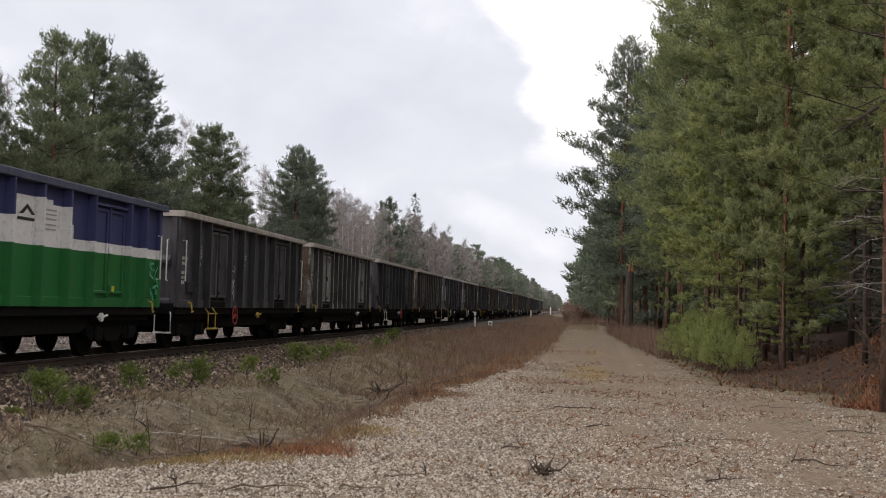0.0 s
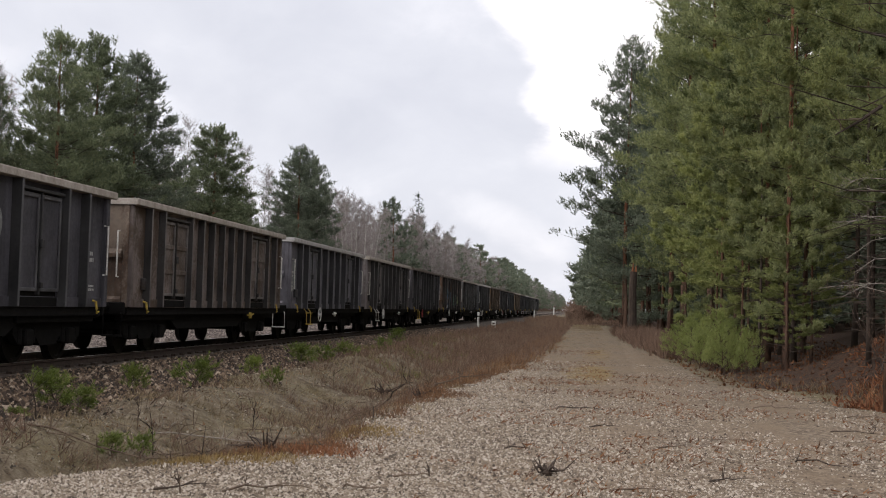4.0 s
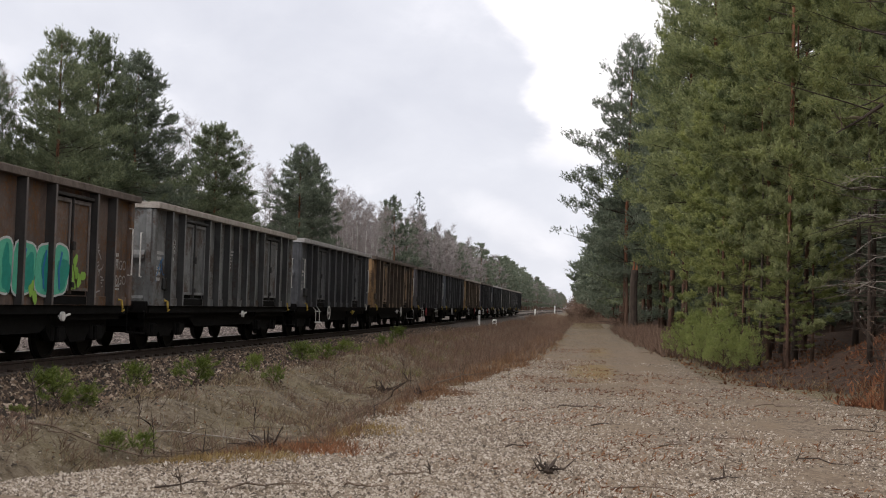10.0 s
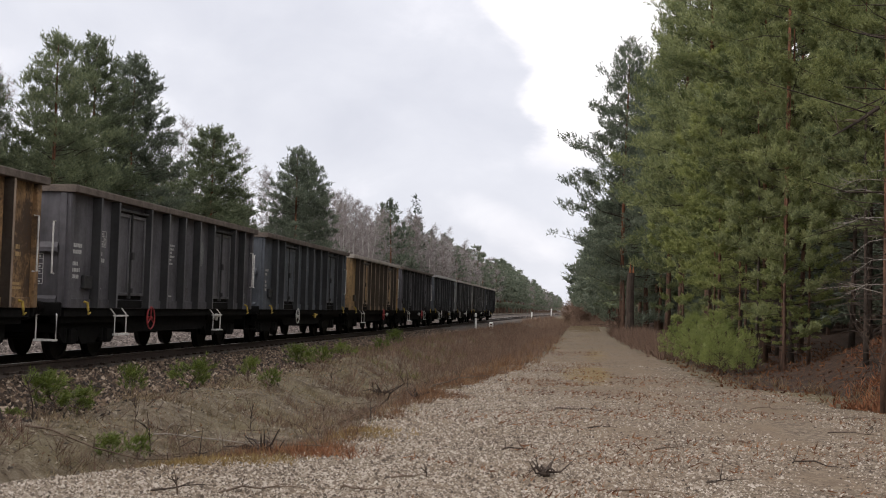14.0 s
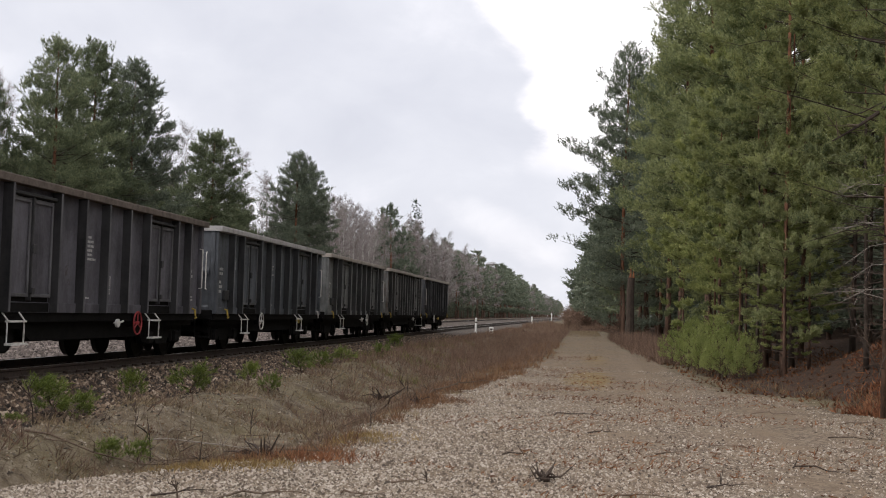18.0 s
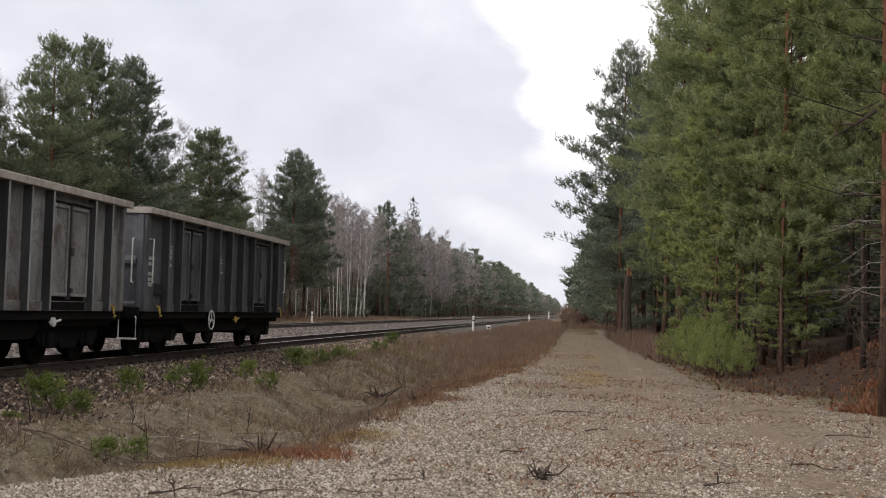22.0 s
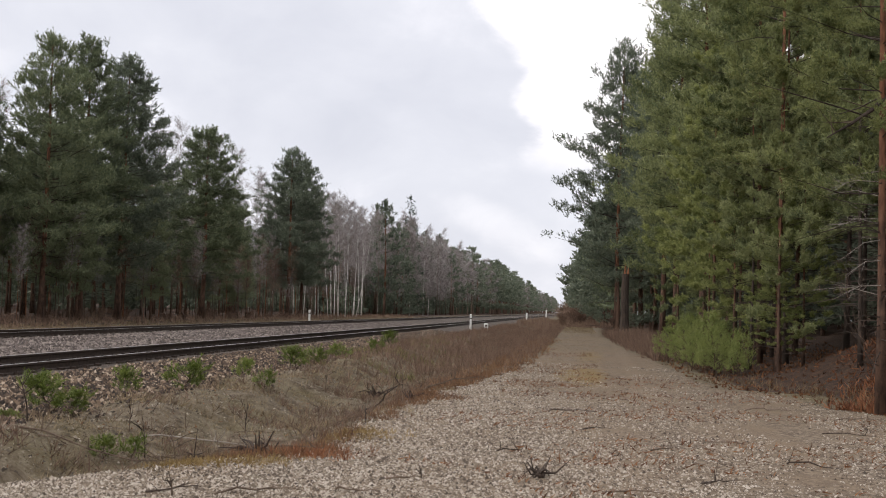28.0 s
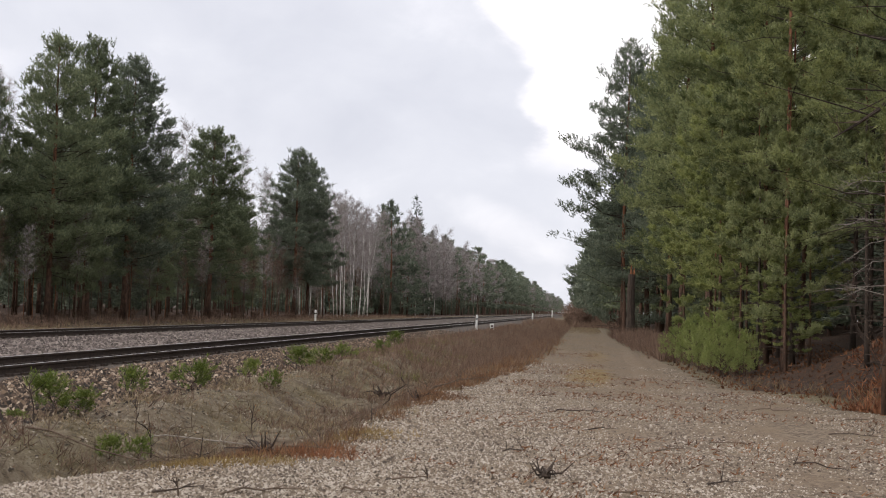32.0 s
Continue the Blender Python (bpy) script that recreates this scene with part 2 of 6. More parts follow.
BIRCH = birch_bark()
NEEDLES = leafy("pine_needles", [(0.085, 0.108, 0.062), (0.16, 0.19, 0.108), (0.25, 0.285, 0.16)], 0.6, 0.4)
NEEDLES_DARK = leafy("dark_pine_needles", [(0.075, 0.096, 0.070), (0.138, 0.165, 0.118), (0.21, 0.24, 0.168)], 0.6, 0.4)
NEEDLES_PATH = leafy("path_pine_needles", [(0.108, 0.136, 0.066), (0.245, 0.275, 0.128), (0.385, 0.405, 0.192)], 0.6, 0.5)
NEEDLES_TALL = leafy("tall_pine_needles", [(0.070, 0.092, 0.036), (0.165, 0.190, 0.075), (0.29, 0.31, 0.125)], 0.6, 0.5)
NEEDLES_FRESH = leafy("young_pine_needles", [(0.140, 0.172, 0.060), (0.295, 0.325, 0.118), (0.44, 0.46, 0.19)], 0.55, 0.5)
NEEDLES_SHRUB = leafy("bright_shrub_needles", [(0.13, 0.165, 0.045), (0.235, 0.275, 0.085), (0.345, 0.38, 0.14)], 0.55, 0.45)
NEEDLES_SEEDLING = leafy("seedling_needles", [(0.062, 0.090, 0.016), (0.130, 0.172, 0.032), (0.235, 0.282, 0.065)], 0.5, 0.35)
SPRUCE_GREEN = leafy("spruce_needles", [(0.02, 0.036, 0.024), (0.042, 0.066, 0.04), (0.07, 0.10, 0.06)])
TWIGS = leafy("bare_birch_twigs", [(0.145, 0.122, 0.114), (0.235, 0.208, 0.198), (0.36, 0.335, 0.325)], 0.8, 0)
BRUSH = leafy("bare_brush", [(0.078, 0.047, 0.034), (0.15, 0.095, 0.068), (0.245, 0.168, 0.118)], 0.85, 0)
DRY_GRASS = leafy("dry_grass", [(0.10, 0.070, 0.040), (0.19, 0.145, 0.088), (0.31, 0.245, 0.150)], 0.8, 0.2)
RUST_GRASS = leafy("rust_red_grass", [(0.09, 0.045, 0.026), (0.18, 0.096, 0.050), (0.28, 0.17, 0.090)], 0.8, 0.2)
STRAW = leafy("straw_yellow_grass", [(0.16, 0.105, 0.04), (0.27, 0.19, 0.08), (0.38, 0.29, 0.14)], 0.8, 0.2)
MOSS_GRASS = leafy("moss_green_grass", [(0.05, 0.06, 0.018), (0.11, 0.12, 0.03), (0.2, 0.19, 0.06)], 0.8, 0.2)
PALE_TWIG = simple("bleached_dead_twigs", (0.15, 0.128, 0.108), (0.34, 0.305, 0.265), 12, 0.9, 0, 0.3, (1, 1, 0.4))
STUBBLE = leafy("bank_stubble", [(0.055, 0.043, 0.020), (0.115, 0.092, 0.045), (0.20, 0.158, 0.088)], 0.8, 0.2)
CLOD = stone_mat("sandy_clods", [(0.3, (0.034, 0.026, 0.018)), (0.55, (0.138, 0.114, 0.083)), (0.85, (0.31, 0.273, 0.218))])
DEAD_LEAF = leafy("fallen_leaves", [(0.045, 0.02, 0.011), (0.12, 0.05, 0.023), (0.24, 0.115, 0.05)], 0.85, 0.1)
STICK = leafy("broken_sticks", [(0.07, 0.048, 0.034), (0.16, 0.118, 0.085), (0.30, 0.24, 0.18)], 0.85, 0)
FERN = leafy("dead_fern", [(0.10, 0.038, 0.020), (0.21, 0.088, 0.042), (0.33, 0.155, 0.075)], 0.85, 0.2)
WHITE_PAINT = simple("weathered_white_paint", (0.55, 0.55, 0.53), (0.80, 0.80, 0.78), 8, 0.6, 0, 0.1)

# ---- mesh tools ----
class Geo:
    """Collects vertices and faces of one mesh."""

    def __init__(self):
        self.v, self.f = [], []

    def box(self, x0, x1, y0, y1, z0, z1, ch=0.0):
        k = len(self.v)
        if ch <= 0:
            self.v += [(x, y, z) for z in (z0, z1) for y in (y0, y1) for x in (x0, x1)]
            self.f += [tuple(k + i for i in q) for q in ((0, 2, 3, 1), (4, 5, 7, 6), (0, 1, 5, 4), (2, 6, 7, 3), (0, 4, 6, 2), (1, 3, 7, 5))]
            return self
        b = bmesh.new()
        bmesh.ops.create_cube(b, size=1, matrix=Matrix.Translation(((x0 + x1) / 2, (y0 + y1) / 2, (z0 + z1) / 2)) @ Matrix.Diagonal((x1 - x0, y1 - y0, z1 - z0, 1)))
        bmesh.ops.bevel(b, geom=b.edges[:], offset=ch, segments=1, affect="EDGES")
        return self.take(b)

    def take(self, b):
        k = len(self.v)
        b.verts.index_update()
        self.v += [tuple(p.co) for p in b.verts]
        self.f += [tuple(k + p.index for p in q.verts) for q in b.faces]
        b.free()
        return self

    def tube(self, pts, radii, sides=6, caps=True):
        k = len(self.v)
        pts = [Vector(p) for p in pts]
        if isinstance(radii, (int, float)):
            radii = [radii] * len(pts)
        n = len(pts)
        for i, p in enumerate(pts):
            d = (pts[min(i + 1, n - 1)] - pts[max(i - 1, 0)]).normalized()
            a = d.cross(Vector((0, 0, 1)) if abs(d.z) < 0.9 else Vector((1, 0, 0))).normalized()
            c = d.cross(a)
            for j in range(sides):
                w = 2 * math.pi * j / sides
                self.v.append(tuple(p + (a * math.cos(w) + c * math.sin(w)) * radii[i]))
        for i in range(n - 1):
            for j in range(sides):
                a0, a1 = k + i * sides + j, k + i * sides + (j + 1) % sides
                self.f.append((a0, a1, a1 + sides, a0 + sides))
        if caps:
            self.f.append(tuple(k + j for j in reversed(range(sides))))
            self.f.append(tuple(k + (n - 1) * sides + j for j in range(sides)))
        return self

    def prism(self, profile, axis, lo, hi):
        """A closed outline (two coordinates) drawn out along x or y."""
        k, n = len(self.v), len(profile)
        for e in (lo, hi):
            for a, c in profile:
                self.v.append((e, a, c) if axis == "x" else (a, e, c))
        self.f.append(tuple(k + i for i in range(n)))
        self.f.append(tuple(k + n + i for i in reversed(range(n))))
        for i in range(n):
            j = (i + 1) % n
            self.f.append((k + j, k + i, k + n + i, k + n + j))
        return self

    def mesh(self, name, smooth=False):
        me = bpy.data.meshes.new(name)
        me.from_pydata(self.v, [], self.f)
        b = bmesh.new()
        b.from_mesh(me)
        bmesh.ops.recalc_face_normals(b, faces=b.faces)
        b.to_mesh(me)
        b.free()
        if smooth:
            me.shade_smooth()
        return me


def raw_mesh(name, verts, tris, smooth=False):
    """A mesh from arrays of points and of triangles or quads."""
    verts, tris = np.asarray(verts, np.float32), np.asarray(tris, np.int32)
    me = bpy.data.meshes.new(name)
    side = tris.shape[1]
    me.vertices.add(len(verts))
    me.vertices.foreach_set("co", verts.ravel())
    me.loops.add(tris.size)
    me.loops.foreach_set("vertex_index", tris.ravel())
    me.polygons.add(len(tris))
    me.polygons.foreach_set("loop_start", np.arange(0, tris.size, side, dtype=np.int32))
    if smooth:
        me.polygons.foreach_set("use_smooth", np.ones(len(tris), bool))
    me.update(calc_edges=True)
    return me


def part(name, geo, mat, parent, label=""):
    """One mesh object under a thing or a part. A mesh already made may be shared; its paint belongs to the object."""
    me = geo.mesh(name) if isinstance(geo, Geo) else geo
    ob = new(name, me)
    if not me.materials:
        me.materials.append(mat)
    if me.materials[0] is not mat:
        ob.material_slots[0].link = "OBJECT"
        ob.material_slots[0].material = mat
    ob.parent = parent
    if label:
        ob["label"] = label
    return ob


def thing(name, place, label, category, group="", kind=""):
    ob = new(name)
    ob.matrix_basis = place if isinstance(place, Matrix) else Matrix.Translation(place)
    return tagged(ob, label, category, group, kind)


def lone(name, geo, mat, place, label, category="", group="", kind=""):
    ob = part(name, geo, mat, None)
    ob.matrix_basis = place if isinstance(place, Matrix) else Matrix.Translation(place)
    return tagged(ob, label, category, group, kind)


def unit(a):
    return a / np.maximum(np.linalg.norm(a, axis=-1, keepdims=True), 1e-9)


def strokes(rng, centres, ways, per, length, width, spread):
    """Needles, blades or twigs: thin triangles that fan out from each centre round its way."""
    c = np.repeat(np.asarray(centres, float), per, 0)
    d = unit(np.repeat(np.asarray(ways, float), per, 0) + rng.normal(0, spread, (len(c), 3)))
    ln = np.repeat(np.broadcast_to(np.asarray(length, float), len(centres)), per)[:, None] * rng.uniform(0.65, 1.15, (len(c), 1))
    s = unit(np.cross(d, rng.normal(0, 1, (len(c), 3)))) * width * rng.uniform(0.7, 1.2, (len(c), 1))
    v = np.stack([c - s, c + s, c + d * ln], 1).reshape(-1, 3)
    return v, np.arange(len(v)).reshape(-1, 3)


def pebbles(rng, pts, sizes, normals_up=0.55):
    """Small uneven stones, half sunk into what they lie on."""
    n = len(pts)
    base = np.array([(1, 0, -0.3), (0, 1, -0.3), (-1, 0, -0.3), (0, -1, -0.3), (0, 0, 0.8), (0, 0, -1)], float)
    v = base[None] * rng.uniform(0.75, 1.2, (n, 6, 1)) + rng.normal(0, 0.16, (n, 6, 3))
    v[:, :, 2] *= normals_up
    a = rng.uniform(0, 2 * math.pi, n)
    ca, sa = np.cos(a)[:, None], np.sin(a)[:, None]
    x, y = v[:, :, 0] * ca - v[:, :, 1] * sa, v[:, :, 0] * sa + v[:, :, 1] * ca
    tilt = rng.normal(0, 0.4, (n, 1))
    z = v[:, :, 2] + x * tilt
    v = np.stack([x, y, z], 2) * sizes[:, None, None] + pts[:, None]
    v[:, 5] = v[:, :4].mean(1)
    f = np.array([(0, 1, 4), (1, 2, 4), (2, 3, 4), (3, 0, 4)])
    return v.reshape(-1, 3), (f[None] + 6 * np.arange(n)[:, None, None]).reshape(-1, 3)

# ---- ground ----
def smooth(a, b, v):
    u = np.clip((v - a) / (b - a), 0, 1)
    return u * u * (3 - 2 * u)


def ripple(x, y, s, seed=0.0):
    x, y = x * s + seed, y * s + seed * 1.7
    return (np.sin(x * 1.7 + np.sin(y * 1.3)) + np.sin(y * 2.1 + 1.3 * np.sin(x * 0.9 + 2)) + np.sin((x + y) * 3.3) * 0.5) / 2.5


def path_left(y):
    return np.interp(y, (8, 10.6, 12, 14, 22, 29, 36, 46, 63, 140), (-6.0, -4.9, -3.9, -2.8, -2.7, -2.2, -1.65, -1.4, -1.2, -1.3)) + 0.22 * ripple(y, y, 0.9, 3)


def path_right(y):
    return np.interp(y, (8, 22, 26, 29, 33, 47, 70, 140), (5.6, 5.0, 4.3, 3.0, 2.8, 2.65, 2.1, 1.6)) + 0.18 * ripple(y, y, 0.8, 9)


def height(x, y):
    x, y = np.asarray(x, float), np.asarray(y, float)
    left, right = path_left(y), path_right(y)
    z = 0.03 * ripple(x, y, 0.5) + 0.010 * ripple(x, y, 2.3, 4) + 0.006 * ripple(x, y, 5.1, 1)
    # wheel ruts where the path leaves the gravel
    for rut in (1.25, 2.0):
        z = z - 0.05 * np.exp(-((x - rut - 0.012 * (y - 26)) / 0.16) ** 2) * smooth(23, 27, y) * (1 - smooth(60, 80, y))
    # the ditch between path and railway
    low = np.minimum(left - 1.1, -4.3)
    ditch = smooth(left + 0.1, low, x) * (1 - smooth(low - 0.3, np.minimum(low - 1.0, -6.1), x))
    z = z - ditch * (0.40 + 0.07 * ripple(x, y, 0.8, 7) + 0.03 * ripple(x, y, 3.1, 2))
    # sandy bench with a lumpy crest, ballast shoulder and the bed of both tracks
    bench = smooth(-5.4, -6.3, x) * (1 - smooth(-24, -25.5, x))
    z = z * (1 - 0.5 * bench) + bench * (0.065 + 0.10 * ripple(x, y, 0.9, 2) + 0.035 * ripple(x, y, 2.7, 13))
    # rain gullies down the face of the bench
    face = smooth(-4.5, -5.1, x) * (1 - smooth(-5.9, -6.5, x))
    z = z - face * 0.10 * np.maximum(0, np.sin(y * 2.3 + 1.4 * np.sin(y * 0.7) + 0.8 * x)) ** 3
    bed = smooth(-6.9, -9.1, x) * (1 - smooth(-22.4, -23.6, x))
    z = z * (1 - bed) + bed * (0.215 + 0.015 * ripple(x, y, 1.1, 5))
    # woodland floors
    z = z + 0.32 * smooth(right + 0.8, right + 4.0, x) + 1.1 * smooth(right + 2.5, right + 16, x) + 0.12 * ripple(x, y, 0.35, 8) * smooth(right, right + 3, x)
    z = z + 0.95 * np.exp(-((x - 8.2) / 1.9) ** 2 - ((y - 31) / 5.5) ** 2)
    z = z + 0.15 * smooth(-25, -30, x) + 0.15 * ripple(x, y, 0.2, 6) * smooth(-25, -30, x)
    return z


def build_ground():
    xs = np.concatenate([[-900, -500, -300, -180, -110, -80, -60, -50], np.arange(-44, -24, 1.5), np.arange(-24, -9.6, 0.4), np.arange(-9.6, 7, 0.16),
                         np.arange(7, 14, 0.6), [15, 17, 20, 24, 30, 40, 60, 100, 180, 300, 500, 900]])
    ys = np.concatenate([[-500, -200, -100, -50, -25, -12, -6, -2, 2, 5, 8], np.arange(9, 45, 0.2), np.arange(45, 100, 0.7), np.arange(100, 240, 4),
                         np.arange(240, 600, 25), [700, 900, 1200, 1600, 2200, 3000, 4200]])
    X, Y = np.meshgrid(xs, ys)
    Z = height(X, Y)
    nx, ny = len(xs), len(ys)
    k = (np.arange(ny - 1)[:, None] * nx + np.arange(nx - 1)[None]).ravel()
    me = raw_mesh("ground", np.stack([X, Y, Z], 2).reshape(-1, 3), np.stack([k, k + 1, k + nx + 1, k + nx], 1), True)
    left, right = path_left(Y), path_right(Y)
    gravel = smooth(left - 0.35, left + 0.25, X) * (1 - smooth(right - 0.4, right + 0.5, X))
    gravel = gravel * (1 - 0.45 * smooth(34, 60, Y))
    rock = smooth(-6.9, -7.5, X) * (1 - smooth(-23.2, -24, X))
    litter = np.maximum(smooth(right + 0.2, right + 1.4, X), smooth(-26, -29, X))
    patch = np.exp(-((X - 0.05) / 0.75) ** 2 - ((Y - 32.5) / 4.2) ** 2) + 0.5 * np.exp(-((X - 0.6) / 0.9) ** 2 - ((Y - 48) / 9) ** 2)
    patch = np.clip(patch + 0.3 * ripple(X, Y, 1.9, 4) * (patch > 0.2), 0, 1)
    col = np.stack([gravel, rock, litter, patch], 2).astype(np.float32)
    me.color_attributes.new("zone", "FLOAT_COLOR", "POINT").data.foreach_set("color", col.ravel())
    me.materials.append(EARTH)
    return tagged(new("ground", me), "sandy ground with gravel path, ditch and woodland floor", "ground", kind="structure")


build_ground()


def scatter(rng, n, x0, x1, y0, y1, power=1.0):
    y = y0 + (y1 - y0) * rng.uniform(0, 1, n) ** power
    return rng.uniform(x0, x1, n), y


def stones_on_path():
    rng = np.random.default_rng(5)
    x, y = scatter(rng, 360000, -5.4, 6.0, 9.5, 40, 1.55)
    # thick where it was tipped, thin where earth, moss and wheels have worked it in
    patchy = 0.5 * ripple(x, y, 0.55, 11) + 0.45 * ripple(x * 1.5, y * 0.6, 1.1, 5) + 0.3 * ripple(x, y, 2.6, 31)
    thick = 0.62 + 0.25 * smooth(0.2, -2.0, x) - 0.22 * smooth(-0.4, 1.6, x) * (1 - smooth(3.4, 4.6, x)) - (0.40 - 0.18 * smooth(0.8, 1.6, x)) * smooth(20, 31, y) - 0.22 * smooth(13.5, 18, y) * smooth(-1.5, 0.8, x)
    thick = thick + patchy * (0.22 + 0.22 * smooth(-1.5, 1.0, x))
    thick = thick - 0.35 * np.exp(-((x - 2.2 - 0.10 * (y - 11)) / 0.35) ** 2) * (1 - smooth(18, 24, y))
    keep = (x > path_left(y) - 0.25 + rng.normal(0, 0.25, len(x))) & (x < path_right(y) + rng.normal(0, 0.3, len(x))) & (rng.uniform(0, 1, len(x)) < 0.05 + 0.85 * thick)
    x, y = x[keep], y[keep]
    s = np.clip(rng.lognormal(-4.52, 0.36, len(x)), 0.005, 0.022)
    coarse = (rng.uniform(0, 1, len(x)) < 0.14 + 0.20 * smooth(1.0, -2.0, x) + 0.10 * smooth(3.0, 4.5, x))
    s = np.where(coarse, np.clip(rng.lognormal(-4.12, 0.30, len(x)), 0.010, 0.034), s)
    v, f = pebbles(rng, np.stack([x, y, height(x, y) + s * 0.22], 1), s, 0.85)
    lone("path_gravel", raw_mesh("path_gravel", v, f, True), GRAVEL, (0, 0, 0), "pale crushed limestone gravel strewn over the path", "gravel", kind="stuff")


def ballast_stones():
    rng = np.random.default_rng(6)
    x, y = scatter(rng, 76000, -9.35, -6.4, 14, 80, 1.8)
    keep = rng.uniform(0, 1, len(x)) < smooth(-6.55, -7.4, x) + 0.03
    x, y = x[keep], y[keep]
    s = np.clip(rng.lognormal(-3.5, 0.36, len(x)), 0.014, 0.070)
    v, f = pebbles(rng, np.stack([x, y, height(x, y) + s * 0.25], 1), s, 0.9)
    lone("shoulder_ballast", raw_mesh("shoulder_ballast", v, f, True), BALLAST, (0, 0, 0), "dark brown ballast stones on the railway shoulder", "ballast", kind="stuff")
    x, y = scatter(rng, 40000, -18.2, -11.6, 22, 110, 1.6)
    s = np.clip(rng.lognormal(-3.2, 0.35, len(x)), 0.02, 0.09)
    v, f = pebbles(rng, np.stack([x, y, height(x, y) + s * 0.2], 1), s, 0.8)
    lone("track_ballast", raw_mesh("track_ballast", v, f, True), PALE_BALLAST, (0, 0, 0), "paler grey ballast stones between the two tracks", "ballast", kind="stuff")


def bank_clods():
    rng = np.random.default_rng(8)
    x, y = scatter(rng, 26000, -7.3, -2.6, 10.5, 46, 1.5)
    keep = (x < path_left(y) + 0.1) & (ripple(x, y, 1.1, 19) > -0.5)
    x, y = x[keep], y[keep]
    s = np.clip(rng.lognormal(-4.5, 0.5, len(x)), 0.006, 0.04)
    v, f = pebbles(rng, np.stack([x, y, height(x, y) + s * 0.15], 1), s, 0.8)
    lone("bank_clods", raw_mesh("bank_clods", v, f, True), CLOD, (0, 0, 0), "crumbs of sandy soil and pebbles on the bank", "soil", kind="stuff")


stones_on_path()
ballast_stones()
bank_clods()


# ---- railway ----
RAIL_PROFILE = [(-0.075, 0), (0.075, 0), (0.075, 0.014), (0.012, 0.032), (0.010, 0.120), (0.034, 0.134), (0.036, 0.160), (0.030, 0.172),
                (-0.030, 0.172), (-0.036, 0.160), (-0.034, 0.134), (-0.010, 0.120), (-0.012, 0.032), (-0.075, 0.014)]


def track(x, sleepers_from, label):
    t = thing("railway_track", (x, 0, RAIL_Z - 0.172), label, "railway track", kind="structure")
    rail = Geo().prism(RAIL_PROFILE, "y", -300, 1800).mesh("rail")
    head = Geo().box(-0.029, 0.029, -300, 1800, 0.168, 0.1745).mesh("running_surface")
    for s in (-0.7535, 0.7535):
        r = part("rail", rail, RAIL_RUST, t, "rusty brown steel rail")
        r.location.x = s
        part("running_surface", head, STEEL, r, "polished bright rail head")
    slab = Geo().box(-1.25, 1.25, -0.13, 0.13, -0.16, -0.012, 0.02).mesh("sleeper")
    clip = Geo()
    for s in (-0.7535, 0.7535):
        for e in (-0.13, 0.13):
            clip.box(s + e - 0.05, s + e + 0.05, -0.07, 0.07, -0.012, 0.045)
    clip = clip.mesh("rail_clip")
    for i in range(130):
        o = part("sleeper", slab, CONCRETE, t)
        o.location.y = sleepers_from + 0.62 * i
        part("rail_clip", clip, RAIL_RUST, o)
    return t


track(TRACK_X, 14.0, "straight railway track with rusty rails on concrete sleepers")
track(FAR_TRACK_X, 30.0, "second railway track beyond a strip of ballast")

# ---- trees ----
def bent_trunk(rng, h, r0, lean=0.02, sides=8, top=0.15):
    n = 9
    pts, rad = [], []
    wob = rng.normal(0, lean * h * 0.35, 2)
    for i in range(n):
        u = i / (n - 1)
        pts.append((wob[0] * u * u + 0.06 * math.sin(u * 5 + wob[1]), wob[1] * u * u + 0.06 * math.sin(u * 4 + wob[0]), h * u))
        rad.append(r0 * ((1 - u) ** 0.8 * (1 - top) + top * 0.4) * (1.35 if i == 0 else 1))
    return np.array(pts), np.array(rad)


def on_trunk(pts, u):
    i = min(int(u * (len(pts) - 1)), len(pts) - 2)
    f = u * (len(pts) - 1) - i
    return pts[i] * (1 - f) + pts[i + 1] * f


def bottle_brushes(rng, base, way, long, per, needle, width):
    """Shoots set all round with needles that point forwards and outwards."""
    n = len(base)
    o, w = np.repeat(base, per, 0), np.repeat(way, per, 0)
    o = o + w * (np.repeat(long, per) * rng.uniform(0, 1, n * per))[:, None]
    d = unit(w * 0.75 + rng.normal(0, 0.48, (n * per, 3)))
    ln = needle * rng.uniform(0.7, 1.15, (n * per, 1))
    side = unit(np.cross(d, rng.normal(0, 1, (n * per, 3)))) * width * rng.uniform(0.7, 1.2, (n * per, 1))
    v = np.stack([o - side, o + side, o + d * ln], 1).reshape(-1, 3)
    return v, np.arange(len(v)).reshape(-1, 3)


